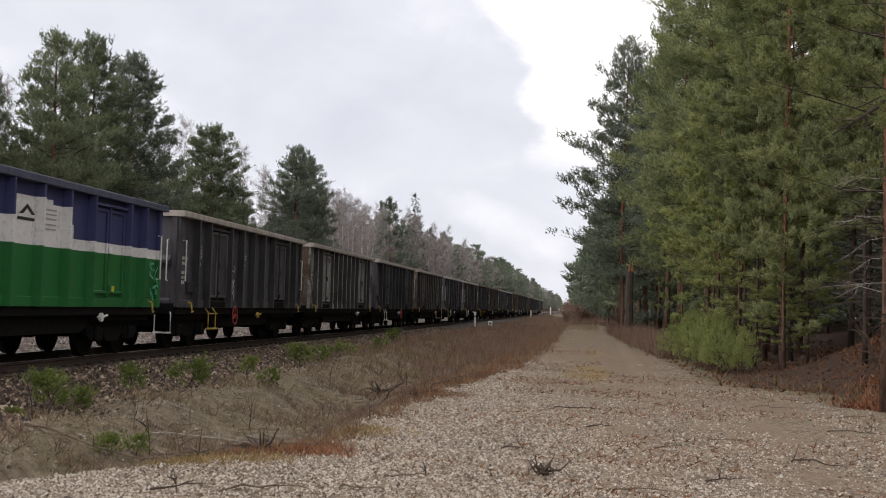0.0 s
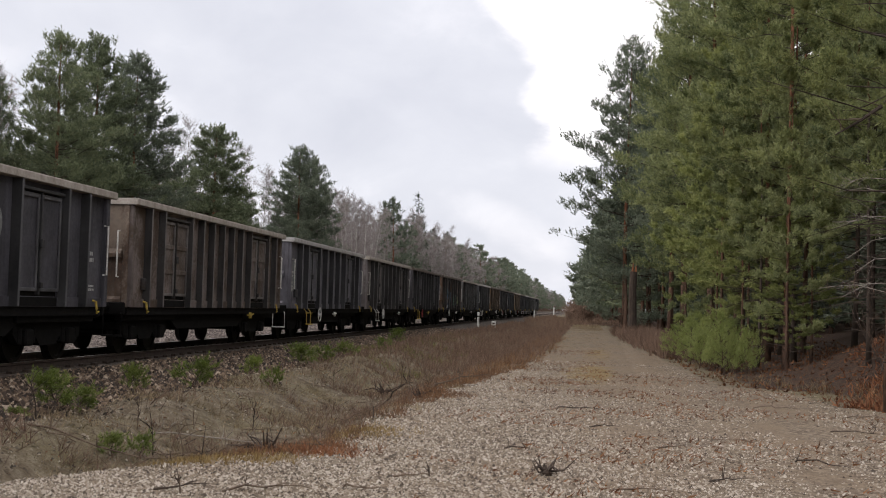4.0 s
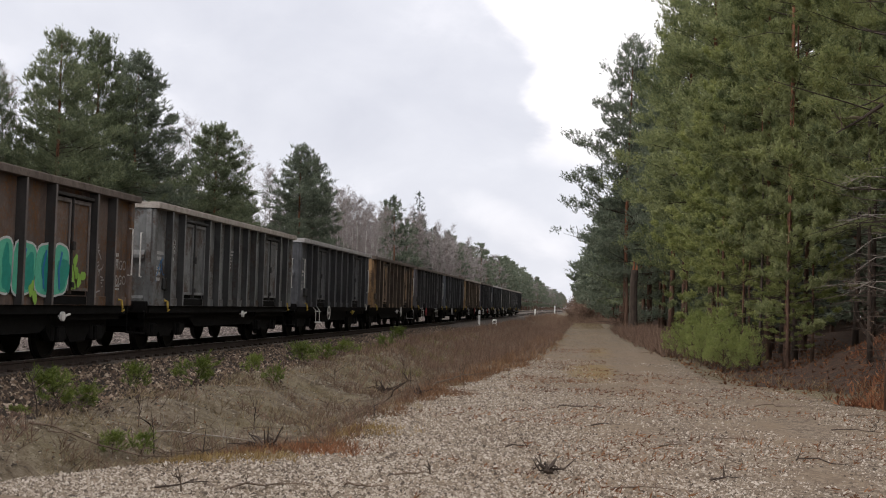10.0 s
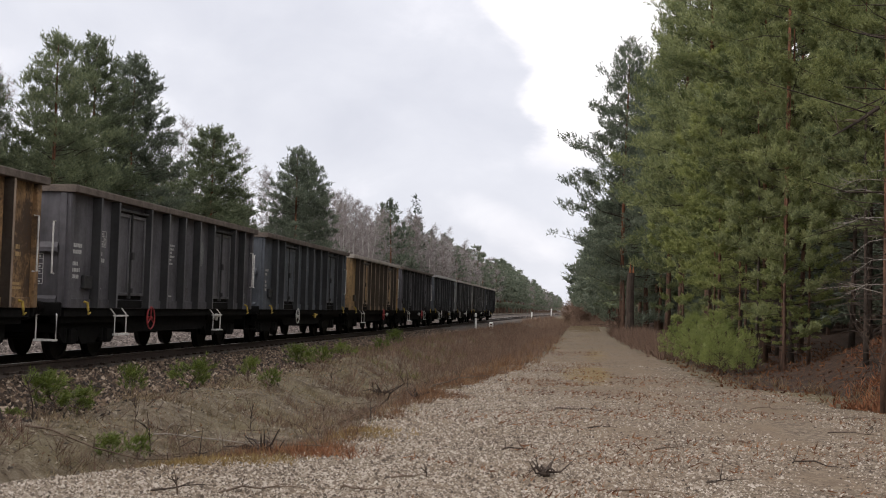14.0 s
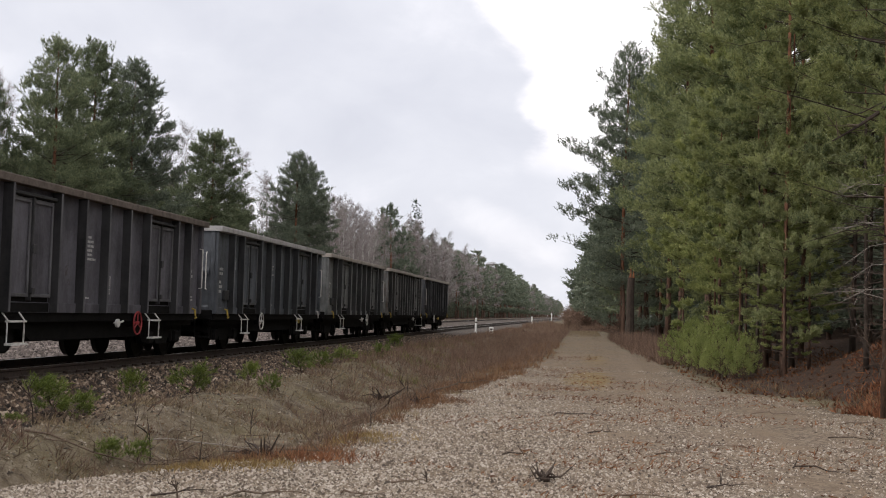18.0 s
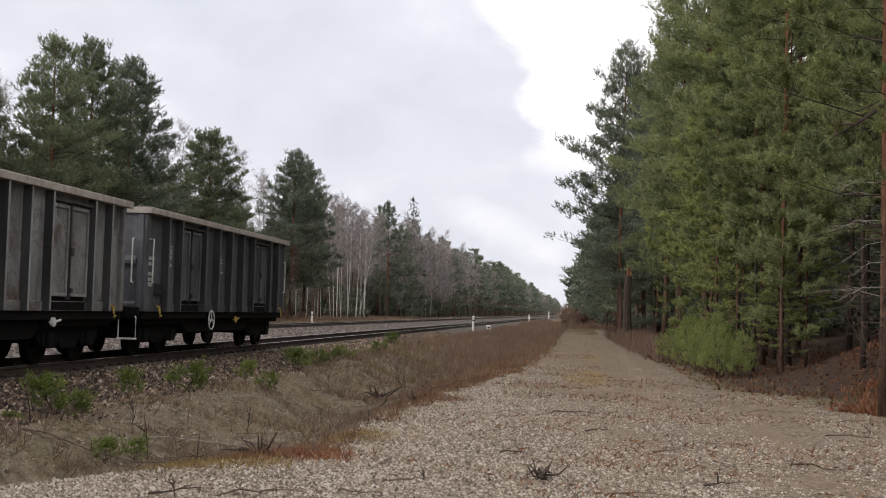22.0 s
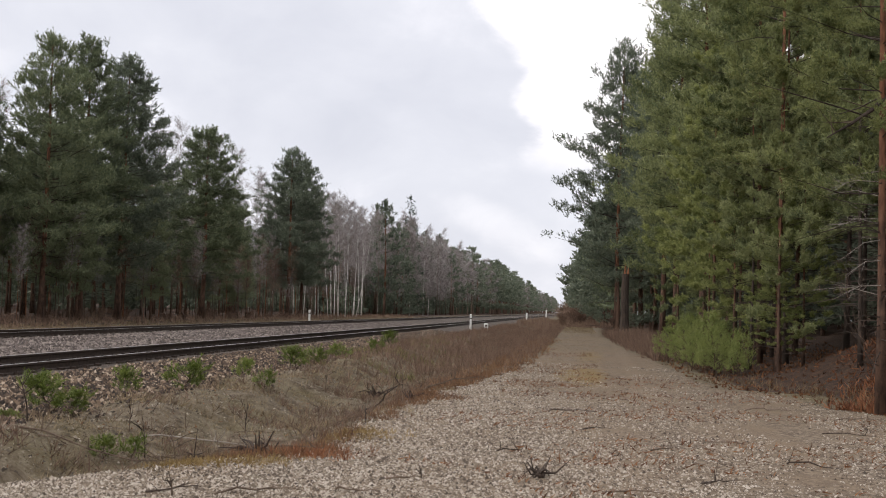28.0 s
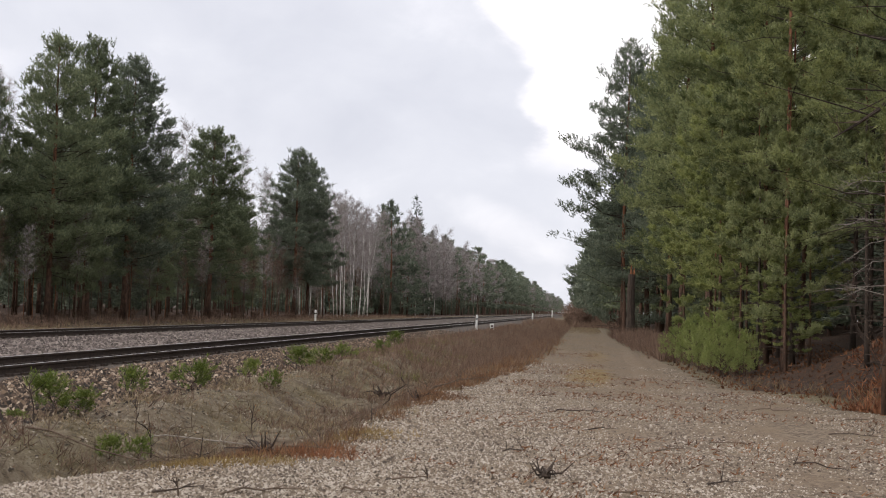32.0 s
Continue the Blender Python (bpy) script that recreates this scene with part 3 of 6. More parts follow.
def pine_meshes(seed, h, r0, bare, spread, whorls, shoots, needle, width, per, shape="pine", dead=6, taper=0.62, limb=0.014, lift=0.0, split=5, shoot=0.30, arms=5, tops=1, lean=0.02, clump=11, inner=0.22, puff=0.10):
    """Trunk, limbs and needle crown of one conifer: limbs in yearly whorls, each with side branchlets that end in
    upturned shoots. bare: the share of the trunk under the crown; tops: leaders at the tip."""
    rng = np.random.default_rng(seed)
    pts, rad = bent_trunk(rng, h, r0, lean)
    low = Geo().tube(pts[:split + 1], list(rad[:split + 1]), 9)
    high = Geo().tube(pts[split:], list(rad[split:]), 7)
    branches = Geo()
    up = np.array([0, 0, 1.0])
    limbs = []
    side = rng.uniform(0.72, 1.18, 10)
    for k in range(whorls):
        u = ((k + rng.uniform(0.2, 0.8)) / whorls) ** 0.82
        turn = rng.uniform(0, 6.28)
        for j in range(arms if u < 0.85 else max(3, arms - 1)):
            a = turn + 2 * math.pi * j / arms + rng.normal(0, 0.28)
            if shape == "pine":
                reach = spread * (1 - u) ** taper * (0.66 + 0.34 * min(1, u * 4)) * rng.uniform(0.55, 1.12)
                rise = lift - 0.12 + 0.55 * u + 0.75 * u ** 3 + rng.normal(0, 0.13)
            else:
                reach = spread * (1 - u) ** 0.9 * rng.uniform(0.75, 1.1)
                rise = -0.32 + 0.55 * u + rng.normal(0, 0.06)
            reach = max(0.06 * spread + 0.05, reach * side[int((a % (2 * math.pi)) / (2 * math.pi) * 10) % 10])
            limbs.append((u + rng.normal(0, 0.3 / whorls), a, reach, rise))
    total = sum(q[2] ** 1.1 for q in limbs)
    P, W = [], []
    for u, a, reach, rise in limbs:
        o = on_trunk(pts, min(0.99, max(0.01, bare + (0.99 - bare) * u)))
        d = np.array([math.cos(a), math.sin(a), rise])
        d /= np.linalg.norm(d)
        bend = up * (0.14 if shape == "pine" else 0.05) * reach
        path = np.array([o + d * reach * q + bend * q * q + rng.normal(0, 0.025 * reach, 3) * (q > 0) for q in (0, 0.35, 0.7, 1.0)])
        br = max(0.006, limb * reach ** 0.8)
        branches.tube(path, [br, br * 0.75, br * 0.5, br * 0.22], 4, False)
        m = max(5, int(shoots * reach ** 1.1 / total))
        nb = max(2, int(m / clump))
        q = np.concatenate([[1.0], rng.uniform(inner, 1.0, nb - 1) ** 0.75])
        foot = np.stack([np.interp(q, (0, 0.35, 0.7, 1.0), path[:, i]) for i in range(3)], 1)
        cross = unit(np.cross(d, up))
        out = rng.choice((-1.0, 1.0), nb) * rng.uniform(0.25, 1.2, nb)
        out[0] = 0
        arm = unit(d[None] * 0.75 + cross[None] * out[:, None] + up[None] * rng.normal(0.14 if shape == "pine" else -0.12, 0.16, nb)[:, None])
        far = 0.12 + (0.16 + 0.30 * (1.1 - q)) * min(reach, 3.0) * rng.uniform(0.6, 1.2, nb)
        pick = rng.integers(0, nb, m)
        t = rng.uniform(0.1, 1.0, m) ** 0.5
        P.append(foot[pick] + arm[pick] * (far[pick] * t)[:, None] + rng.normal(0, 1, (m, 3)) * np.array([1, 1, 0.8]) * puff * shoot / 0.3)
        W.append(unit(arm[pick] * 0.65 + rng.normal(0, 0.38, (m, 3)) + up[None] * (0.8 if shape == "pine" else 0.12)))
    tip = pts[-1]
    for k in range(tops):
        c = tip + rng.normal(0, 0.03 * spread * (tops > 1), 3)
        P.append(c[None] + np.stack([rng.normal(0, 0.05, 12), rng.normal(0, 0.05, 12), rng.uniform(-0.5, 0.05, 12)], 1) * (h / 17))
        W.append(unit(rng.normal(0, 0.3, (12, 3)) + up[None]))
    for k in range(dead):
        u = rng.uniform(0.25 * bare, bare)
        a = rng.uniform(0, 2 * math.pi)
        o = on_trunk(pts, u)
        ln = rng.uniform(0.5, 0.55 * spread + 0.5)
        d = np.array([math.cos(a), math.sin(a), rng.uniform(-0.2, 0.25)])
        branches.tube([o, o + d * ln * 0.5, o + d * ln + np.array([0, 0, -0.12 * ln])], [0.014, 0.010, 0.004], 3, False)
    P, W = np.concatenate(P), np.concatenate(W)
    v, f = bottle_brushes(rng, P, W, shoot * rng.uniform(0.6, 1.2, len(P)), per, needle, width)
    return low.mesh("trunk", True), high.mesh("upper_trunk", True), branches.mesh("branching"), raw_mesh("crown", v, f)


def plant(kind, meshes, mats, x, y, turn, size, label, category, group=""):
    z = float(height(x, y)) - 0.05
    t = thing(kind, Matrix.Translation((x, y, z)) @ Matrix.Rotation(turn, 4, "Z") @ Matrix.Diagonal((*size, 1)), label, category, group)
    for name, me, m in zip(("trunk", "upper_trunk", "branching", "crown"), meshes, mats):
        if me is not None:
            ob = part(name, me, m, t)
            if name in ("branching", "crown"):
                ob["kind"] = "stuff"
    return t


def birch_meshes(seed, h, r0, limbs, twigs, spread, bare=0.35, length=0.9, width=0.012):
    rng = np.random.default_rng(seed)
    pts, rad = bent_trunk(rng, h, r0, 0.035, 7, 0.1)
    g = Geo().tube(pts, list(rad), 7)
    br = Geo()
    C, W = [], []
    for k in range(limbs):
        u = bare + (0.97 - bare) * (k + rng.uniform(0, 1)) / limbs
        a = k * 2.39996 + rng.normal(0, 0.4)
        o = on_trunk(pts, u)
        reach = spread * (1.12 - 0.72 * u) * rng.uniform(0.6, 1.2)
        d = np.array([math.cos(a) * 0.66, math.sin(a) * 0.66, 0.75])
        tip = o + d * reach * 1.5
        mid = o + d * reach * 0.75 + rng.normal(0, 0.1, 3)
        br.tube([o, mid, tip], [0.022, 0.012, 0.004], 3, False)
        m = max(2, twigs // limbs)
        s = rng.uniform(0.15, 1.0, m)[:, None]
        C.append(o + (tip - o) * s + rng.normal(0, 0.16 * reach, (m, 3)))
        W.append(unit(d[None] + rng.normal(0, 0.35, (m, 3))))
    v, f = strokes(rng, np.concatenate(C), np.concatenate(W), 5, length, width, 0.55)
    return g.mesh("trunk", True), None, br.mesh("branching"), raw_mesh("crown", v, f)


def bush_meshes(seed, h, stems, twigs, length, width):
    """A leafless bush: thin stems from one foot and a haze of twigs."""
    rng = np.random.default_rng(seed)
    g = Geo()
    C, W = [], []
    for k in range(stems):
        a = rng.uniform(0, 6.28)
        d = np.array([math.cos(a) * 0.45, math.sin(a) * 0.45, 1.0]) * h * rng.uniform(0.6, 1.0)
        mid = d * 0.5 + rng.normal(0, 0.06 * h, 3)
        g.tube([(0.05 * math.cos(a), 0.05 * math.sin(a), -0.05), mid, d], [0.016, 0.010, 0.004], 3, False)
        m = twigs // stems
        s = rng.uniform(0.2, 1.0, m)[:, None]
        C.append(mid * 2 * s * (1 - s) + d * s * s + rng.normal(0, 0.10 * h, (m, 3)) * s)
        W.append(np.repeat(unit(d)[None], m, 0))
    v, f = strokes(rng, np.concatenate(C), np.concatenate(W), 4, length, width, 0.55)
    return g.mesh("trunk"), None, None, raw_mesh("crown", v, f)


def joined_wood(name, places, meshes, mats, label):
    """Trees too far off to tell apart, as one mesh for each material."""
    for me, mat, what in zip(meshes, mats, ("trunks", "upper_trunks", "branching", "crowns")):
        if me is None:
            continue
        n = len(me.vertices)
        co = np.empty(n * 3, np.float32)
        me.vertices.foreach_get("co", co)
        co = co.reshape(-1, 3)
        faces = [tuple(p.vertices) for p in me.polygons]
        for size in (3, 4):
            f = np.array([q for q in faces if len(q) == size], np.int32)
            if not len(f):
                continue
            V, F = [], []
            for i, (x, y, a, s, wide) in enumerate(places):
                ca, sa = math.cos(a) * s * wide, math.sin(a) * s * wide
                V.append(np.stack([co[:, 0] * ca - co[:, 1] * sa + x, co[:, 0] * sa + co[:, 1] * ca + y, co[:, 2] * s + float(height(x, y)) - 0.1], 1))
                F.append(f + i * n)
            lone(name, raw_mesh(name, np.concatenate(V), np.concatenate(F)), mat, (0, 0, 0), label, "woodland", kind="stuff")


def build_woods():
    rng = np.random.default_rng(21)
    full = [pine_meshes(100 + i, 17.0, 0.20, 0.14 + 0.03 * i, 4.0 - 0.15 * i, 30, 11000, 0.19, 0.024, 9, taper=0.56, limb=0.011, shoot=0.36, tops=1 + i % 2, arms=6, inner=0.06, clump=9) for i in range(3)]
    thin = [pine_meshes(110 + i, 17.0, 0.16, 0.28 + 0.10 * i, 2.8, 15, 1500, 0.26, 0.04, 9, shoot=0.4) for i in range(2)]
    spruce = [pine_meshes(120 + i, 17.0, 0.18, 0.06, 2.7, 22, 2200, 0.24, 0.035, 9, "spruce", shoot=0.4) for i in range(2)]
    far_pine = pine_meshes(301, 17.0, 0.2, 0.10, 3.1, 12, 560, 0.55, 0.11, 6, shoot=0.7)
    far_spruce = pine_meshes(303, 17.0, 0.2, 0.03, 2.9, 13, 560, 0.55, 0.11, 6, "spruce", shoot=0.7)
    far_birch = birch_meshes(302, 15.0, 0.07, 22, 420, 2.4, 0.16, 1.1, 0.018)
    bush = [bush_meshes(140 + i, 2.2, 9, 300, 0.7, 0.010) for i in range(2)]
    mats = (SCOTS_BARK, SCOTS_BARK, DARK_BARK, NEEDLES)
    dark = (SCOTS_BARK, SCOTS_BARK, DARK_BARK, NEEDLES_DARK)
    path = (SCOTS_BARK, SCOTS_BARK, DARK_BARK, NEEDLES_PATH)
    label = "tall Scots pine with reddish upper trunk and dark green crown"

    def pine(x, y, h, wide, i, m=mats, store=full, turn=None, lab=label, group="pines beside the far track", kind="pine_tree"):
        s = h / 17.0
        return plant(kind, store[i % len(store)], m, x, y, rng.uniform(0, 6.28) if turn is None else turn, (s * wide, s * wide, s), lab, "tree", group)

    # tall pines beside the far track
    for i, (x, y, h, wide, m) in enumerate(((-31.1, 70.5, 16.7, 1.0, mats), (-31.6, 77.5, 18.0, 0.95, mats), (-30.8, 82, 17.6, 1.12, dark), (-34.2, 68, 14.8, 0.9, mats),
                                             (-33.5, 90, 14.0, 0.95, dark), (-30.5, 100, 15.4, 1.32, mats), (-33.5, 110, 11.5, 0.95, mats), (-31.3, 134, 18.1, 1.12, dark), (-31.0, 139, 17.4, 1.05, dark),
                                             (-35.5, 126, 13.0, 0.9, mats), (-36.0, 82, 13.2, 0.95, mats), (-33.0, 63, 13.0, 0.9, mats), (-30.2, 73.5, 11.0, 0.8, mats), (-30.6, 88, 9.0, 0.8, mats), (-32.0, 104, 8.0, 0.8, dark), (-32.5, 118, 8.5, 0.9, mats))):
        pine(x, y, h, wide, i, m)
    plant("spruce_tree", spruce[0], (DARK_BARK, DARK_BARK, DARK_BARK, SPRUCE_GREEN), -34.0, 252, 1.0, (1.25, 1.25, 1.40), "slender dark spruce rising over bare birches", "tree")

    # birch wood beyond
    birch = [birch_meshes(200 + i, 15.0, 0.046 + 0.008 * i, 26, 640, 1.7, 0.40, 0.65, 0.0065) for i in range(4)]
    bmats = (BIRCH, None, TWIGS, TWIGS)
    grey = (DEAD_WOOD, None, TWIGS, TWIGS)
    shade = (DARK_BARK, None, BRUSH, BRUSH)
    brown = (PINE_RED, None, BRUSH, BRUSH)
    for i in range(26):
        y = 144 + i * 4.0 + rng.normal(0, 2)
        x = -32.0 - abs(rng.normal(0, 4)) - (0 if i % 3 else 2)
        s = rng.uniform(0.94, 1.18)
        plant("birch_tree", birch[i % 4], bmats if i < 14 and i % 3 else grey, x, y, rng.uniform(0, 6.28), (s, s, s), "bare birch tree with fine grey-brown twigs", "tree", "birches")
    for x, y, lean_by, s in ((-29.8, 168, 9, 0.98), (-30.0, 150, -6, 0.98), (-30.2, 153, -4, 1.02), (-29.9, 156, -2, 0.98), (-30.4, 158.5, -5, 1.05), (-30.0, 161, 1, 1.0), (-30.5, 164, -3, 1.0), (-30.6, 147, -3, 0.95), (-30.8, 171, 2, 1.0), (-30.9, 176, -2, 1.02)):
        b = plant("birch_tree", birch[0], bmats, x, y, 0.0, (s, s, s * 1.02), "white birch tree leaning towards the tracks" if lean_by > 5 else "slender white-barked birch at the wood edge", "tree", "birches")
        b.matrix_basis = b.matrix_basis @ Matrix.Rotation(radians(lean_by), 4, "Y")

    for x, y, s in ((-38, 92, 1.0), (-36, 106, 1.1), (-37, 112, 1.2), (-36.5, 118, 1.2), (-37, 124, 1.25), (-36.5, 130, 1.2), (-36.5, 142, 1.1), (-34.5, 66, 1.06), (-36.5, 64, 1.1), (-35, 138, 1.0)):
        plant("birch_tree", birch[int(x * 7) % 4], grey, x, y, rng.uniform(0, 6.28), (s, s, s), "bare leafless tree with grey-brown twigs", "tree", "woodland trees")
    # bare understorey between the pines
    for i in range(84):
        y = 58 + 120 * (i / 84) ** 1.15 + rng.normal(0, 2)
        s = rng.uniform(0.35, 0.65)
        plant("bare_sapling", birch[i % 4], (shade, grey, brown)[i % 3], -31.0 - abs(rng.normal(0, 3.5)), y, rng.uniform(0, 6.28), (s * 1.1, s * 1.1, s), "thin leafless young tree in the undergrowth", "tree", "undergrowth")
    for i in range(22):
        y = 60 + 90 * (i / 22) ** 1.1 + rng.normal(0, 1.5)
        s = rng.uniform(0.28, 0.55)
        plant("bare_sapling", birch[i % 4], grey if i % 2 else shade, -29.2 - abs(rng.normal(0, 1.0)), y, rng.uniform(0, 6.28), (s * 1.2, s * 1.2, s), "thin leafless young tree at the wood's foot", "tree", "undergrowth")
    # rows behind, which close the wood
    n = 0
    for row, (xx, step) in enumerate(((-36, 4.2), (-41, 4.5), (-47, 5), (-55, 6), (-66, 7))):
        y = 42 + row * 3
        while y < 330 + 60 * row:
            x = xx + rng.normal(0, 1.6)
            y += step * rng.uniform(0.6, 1.4) * (1 + max(0, y - 120) / 240)
            n += 1
            p = rng.uniform()
            if p < (0.16 if y < 140 else 0.88 if y < 230 else 0.66):
                s = rng.uniform(0.8, 1.05)
                plant("birch_tree", birch[n % 4], bmats if rng.uniform() < 0.22 else grey if y > 140 else shade, x, y, rng.uniform(0, 6.28), (s, s, s), "bare leafless tree with grey-brown twigs", "tree", "woodland trees")
            elif p < 0.62 or row < 1 or y > 140:
                pine(x, y, rng.uniform(10.5, 13.5) * (1.0 if y < 200 else 1.15), 0.95, n, dark if n % 2 or y > 140 else mats, thin, None, "pine tree within the woodland edge", "woodland trees")
            else:
                s = rng.uniform(0.55, 0.78)
                plant("young_spruce", far_spruce if n % 2 else far_pine, dark, x, y, rng.uniform(0, 6.28), (s * 1.3, s * 1.3, s), "low dark conifer in the wood's undergrowth", "tree", "undergrowth")
    for i in range(50):
        y = 46 + 190 * (i / 90) ** 1.2 + rng.normal(0, 1)
        x = -27.6 - abs(rng.normal(0, 2.6)) - 0.01 * y
        s = rng.uniform(0.15, 0.42)
        plant("bare_bush", bush[i % 2], (DARK_BARK, None, None, BRUSH), x, y, rng.uniform(0, 6.28), (s * 1.3, s * 1.3, s), "leafless brown bush at the foot of the wood", "bush", "bushes beside the far track")

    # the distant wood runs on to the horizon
    # extra pale grey birches lighten it in place of haze
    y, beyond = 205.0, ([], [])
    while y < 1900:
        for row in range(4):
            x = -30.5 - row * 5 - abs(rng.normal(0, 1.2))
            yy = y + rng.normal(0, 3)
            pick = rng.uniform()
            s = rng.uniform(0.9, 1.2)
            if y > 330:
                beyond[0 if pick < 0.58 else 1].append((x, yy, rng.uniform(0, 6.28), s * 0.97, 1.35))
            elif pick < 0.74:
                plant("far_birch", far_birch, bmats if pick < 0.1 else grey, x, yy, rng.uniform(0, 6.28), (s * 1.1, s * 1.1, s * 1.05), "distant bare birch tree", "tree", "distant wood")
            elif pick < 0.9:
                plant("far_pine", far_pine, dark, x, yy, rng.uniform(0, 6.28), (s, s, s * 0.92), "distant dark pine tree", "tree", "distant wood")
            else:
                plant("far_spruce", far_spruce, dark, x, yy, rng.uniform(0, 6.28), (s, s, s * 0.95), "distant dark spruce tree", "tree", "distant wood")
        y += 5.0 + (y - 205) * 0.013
    y = 150.0
    while y < 1600:
        for row in range(2):
            x = np.interp(y, (150, 300, 600, 1600), (2.6, 0.2, -2.5, -9)) + row * 5 + abs(rng.normal(0, 0.8))
            beyond[1].append((x, y + rng.normal(0, 2), rng.uniform(0, 6.28), rng.uniform(0.6, 1.0), 1.2))
        y += 5 + (y - 150) * 0.02
    low = pine_meshes(313, 12.0, 0.16, 0.02, 3.4, 6, 110, 1.4, 0.30, 5, shoot=1.0, arms=4)
    back = [(-74 + rng.normal(0, 3) - 9 * (i % 2), 30 + i * 2.4, rng.uniform(0, 6.28), rng.uniform(0.7, 1.0), 1.0) for i in range(150)]
    back += [(-50 + rng.normal(0, 4) - 8 * (i % 2), 120 + i * 2.2, rng.uniform(0, 6.28), rng.uniform(0.3, 0.75), 1.3) for i in range(120)]
    back += [(rng.uniform(13, 20), 26 + i * 1.3, rng.uniform(0, 6.28), rng.uniform(0.35, 0.8), 1.0) for i in range(50)]
    back += [(rng.uniform(20, 42), 14 + i * 1.6, rng.uniform(0, 6.28), rng.uniform(0.7, 1.1), 1.0) for i in range(90)]
    back += [(rng.uniform(7.5, 13), 62 + i * 1.7, rng.uniform(0, 6.28), rng.uniform(0.25, 0.5), 1.2) for i in range(44)]
    back += [(rng.uniform(14, 34), 40 + i * 1.1, rng.uniform(0, 6.28), rng.uniform(0.3, 0.6), 1.2) for i in range(60)]
    back += [(-34 - rng.uniform(0, 9), 190 + 3.0 * i + 0.020 * i * i, rng.uniform(0, 6.28), rng.uniform(0.2, 0.34), 1.7) for i in range(130)]
    joined_wood("wood_interior", back, low, dark, "dark depth of the wood behind the trees")
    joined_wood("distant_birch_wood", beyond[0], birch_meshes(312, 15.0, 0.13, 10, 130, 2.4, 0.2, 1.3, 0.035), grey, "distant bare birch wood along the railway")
    joined_wood("distant_pine_wood", beyond[1], pine_meshes(311, 17.0, 0.2, 0.06, 3.1, 8, 260, 0.9, 0.16, 5, shoot=0.9, arms=4), dark, "distant dark pine wood along the railway")

    # pines along the path
    near = [pine_meshes(400 + i, 17.0, 0.15 + 0.02 * i, (0.05, 0.20, 0.27)[i], 3.7 - 0.2 * i, 29, 12000, 0.145, 0.021, 8, dead=10, taper=0.5, clump=11, arms=6, inner=0.1, limb=0.010, shoot=0.32) for i in range(3)]
    tall = [pine_meshes(420 + i, 17.0, 0.095, 0.24, 3.0, 18, 8200, 0.11, 0.0135, 11, dead=34, clump=24, puff=0.06, inner=0.04, limb=0.009, shoot=0.26, lean=0.055) for i in range(2)]
    young = [pine_meshes(410 + i, 9.5, 0.08, 0.16 + 0.06 * i, 2.1, 16, 5800, 0.10, 0.014, 10, dead=8, taper=0.5, limb=0.007, shoot=0.20, clump=22, puff=0.06) for i in range(2)]
    pole = [pine_meshes(415 + i, 12.5, 0.085, 0.27 + 0.07 * i, 2.3, 14, 5000, 0.11, 0.014, 11, inner=0.05, dead=26, taper=0.45, limb=0.008, shoot=0.24, clump=24, lean=0.03, puff=0.06) for i in range(2)]
    fresh = (SCOTS_BARK, SCOTS_BARK, DARK_BARK, NEEDLES_FRESH)
    glab = "tall Scots pine with full green crown beside the path"
    for i, x, y, h, wide, m in ((0, 2.6, 87, 20.2, 1.05, dark), (1, 4.4, 90, 18.5, 1.15, dark), (0, 5.6, 98, 18.0, 1.0, dark), (1, 5.0, 66, 18.6, 0.95, path), (2, 5.2, 54, 18.0, 1.0, path), (2, 5.0, 76, 17.5, 0.95, dark),
                                 (1, 6.6, 47, 18.0, 1.0, path), (2, 7.0, 60, 17.5, 1.0, path), (0, 8.2, 73, 18.0, 1.0, path)):
        pine(x, y, h, wide, i, m, near, None, glab, "pines beside the path")
    tlab = "Scots pine with long bare red trunk beside the path"
    for i, (x, y, h, wide) in enumerate(((5.3, 34.4, 15.5, 1.0), (5.65, 40, 16.0, 1.0), (5.2, 22.5, 14.5, 1.05), (7.6, 30, 16.0, 1.0), (9.2, 36, 16.5, 1.0), (8.6, 25.5, 15.5, 1.0), (7.2, 43, 17.0, 1.0), (10.5, 44, 16.5, 1.0))):
        tree = pine(x, y, h, wide, i, (SCOTS_BARK, SCOTS_BARK, DARK_BARK, NEEDLES_TALL), tall, None, tlab, "pines beside the path")
        if i == 2:
            # a long dead limb that reaches over the path
            back = tree.matrix_basis.inverted()
            pts = [Vector(q) for q in ((5.28, 22.5, 5.55), (4.95, 22.35, 5.25), (4.6, 22.2, 5.0), (4.15, 22.0, 4.72))]
            part("dead_limb", Geo().tube([back @ q for q in pts], [0.05, 0.042, 0.03, 0.012], 6), DARK_BARK, tree, "bare dark limb over the path")
            for k in range(9):
                o = Vector((5.28, 22.5, 2.1 + 0.27 * k + rng.normal(0, 0.08)))
                a = rng.uniform(2.2, 4.4)
                d = Vector((math.cos(a), math.sin(a), rng.uniform(-0.35, 0.3))) * rng.uniform(0.5, 1.4)
                q = [o, o + d * 0.5 + Vector((0, 0, 0.05)), o + d + Vector((0, 0, -0.12))]
                g = Geo().tube([back @ p for p in q], [0.011, 0.007, 0.003], 4)
                for j in range(8):
                    e = q[1].lerp(q[2], rng.uniform(-0.4, 0.8))
                    g.tube([back @ e, back @ (e + d * 0.25 + Vector(rng.normal(0, 0.13, 3)))], [0.0035, 0.0015], 3)
                part("dead_twig", g, PALE_TWIG, tree)
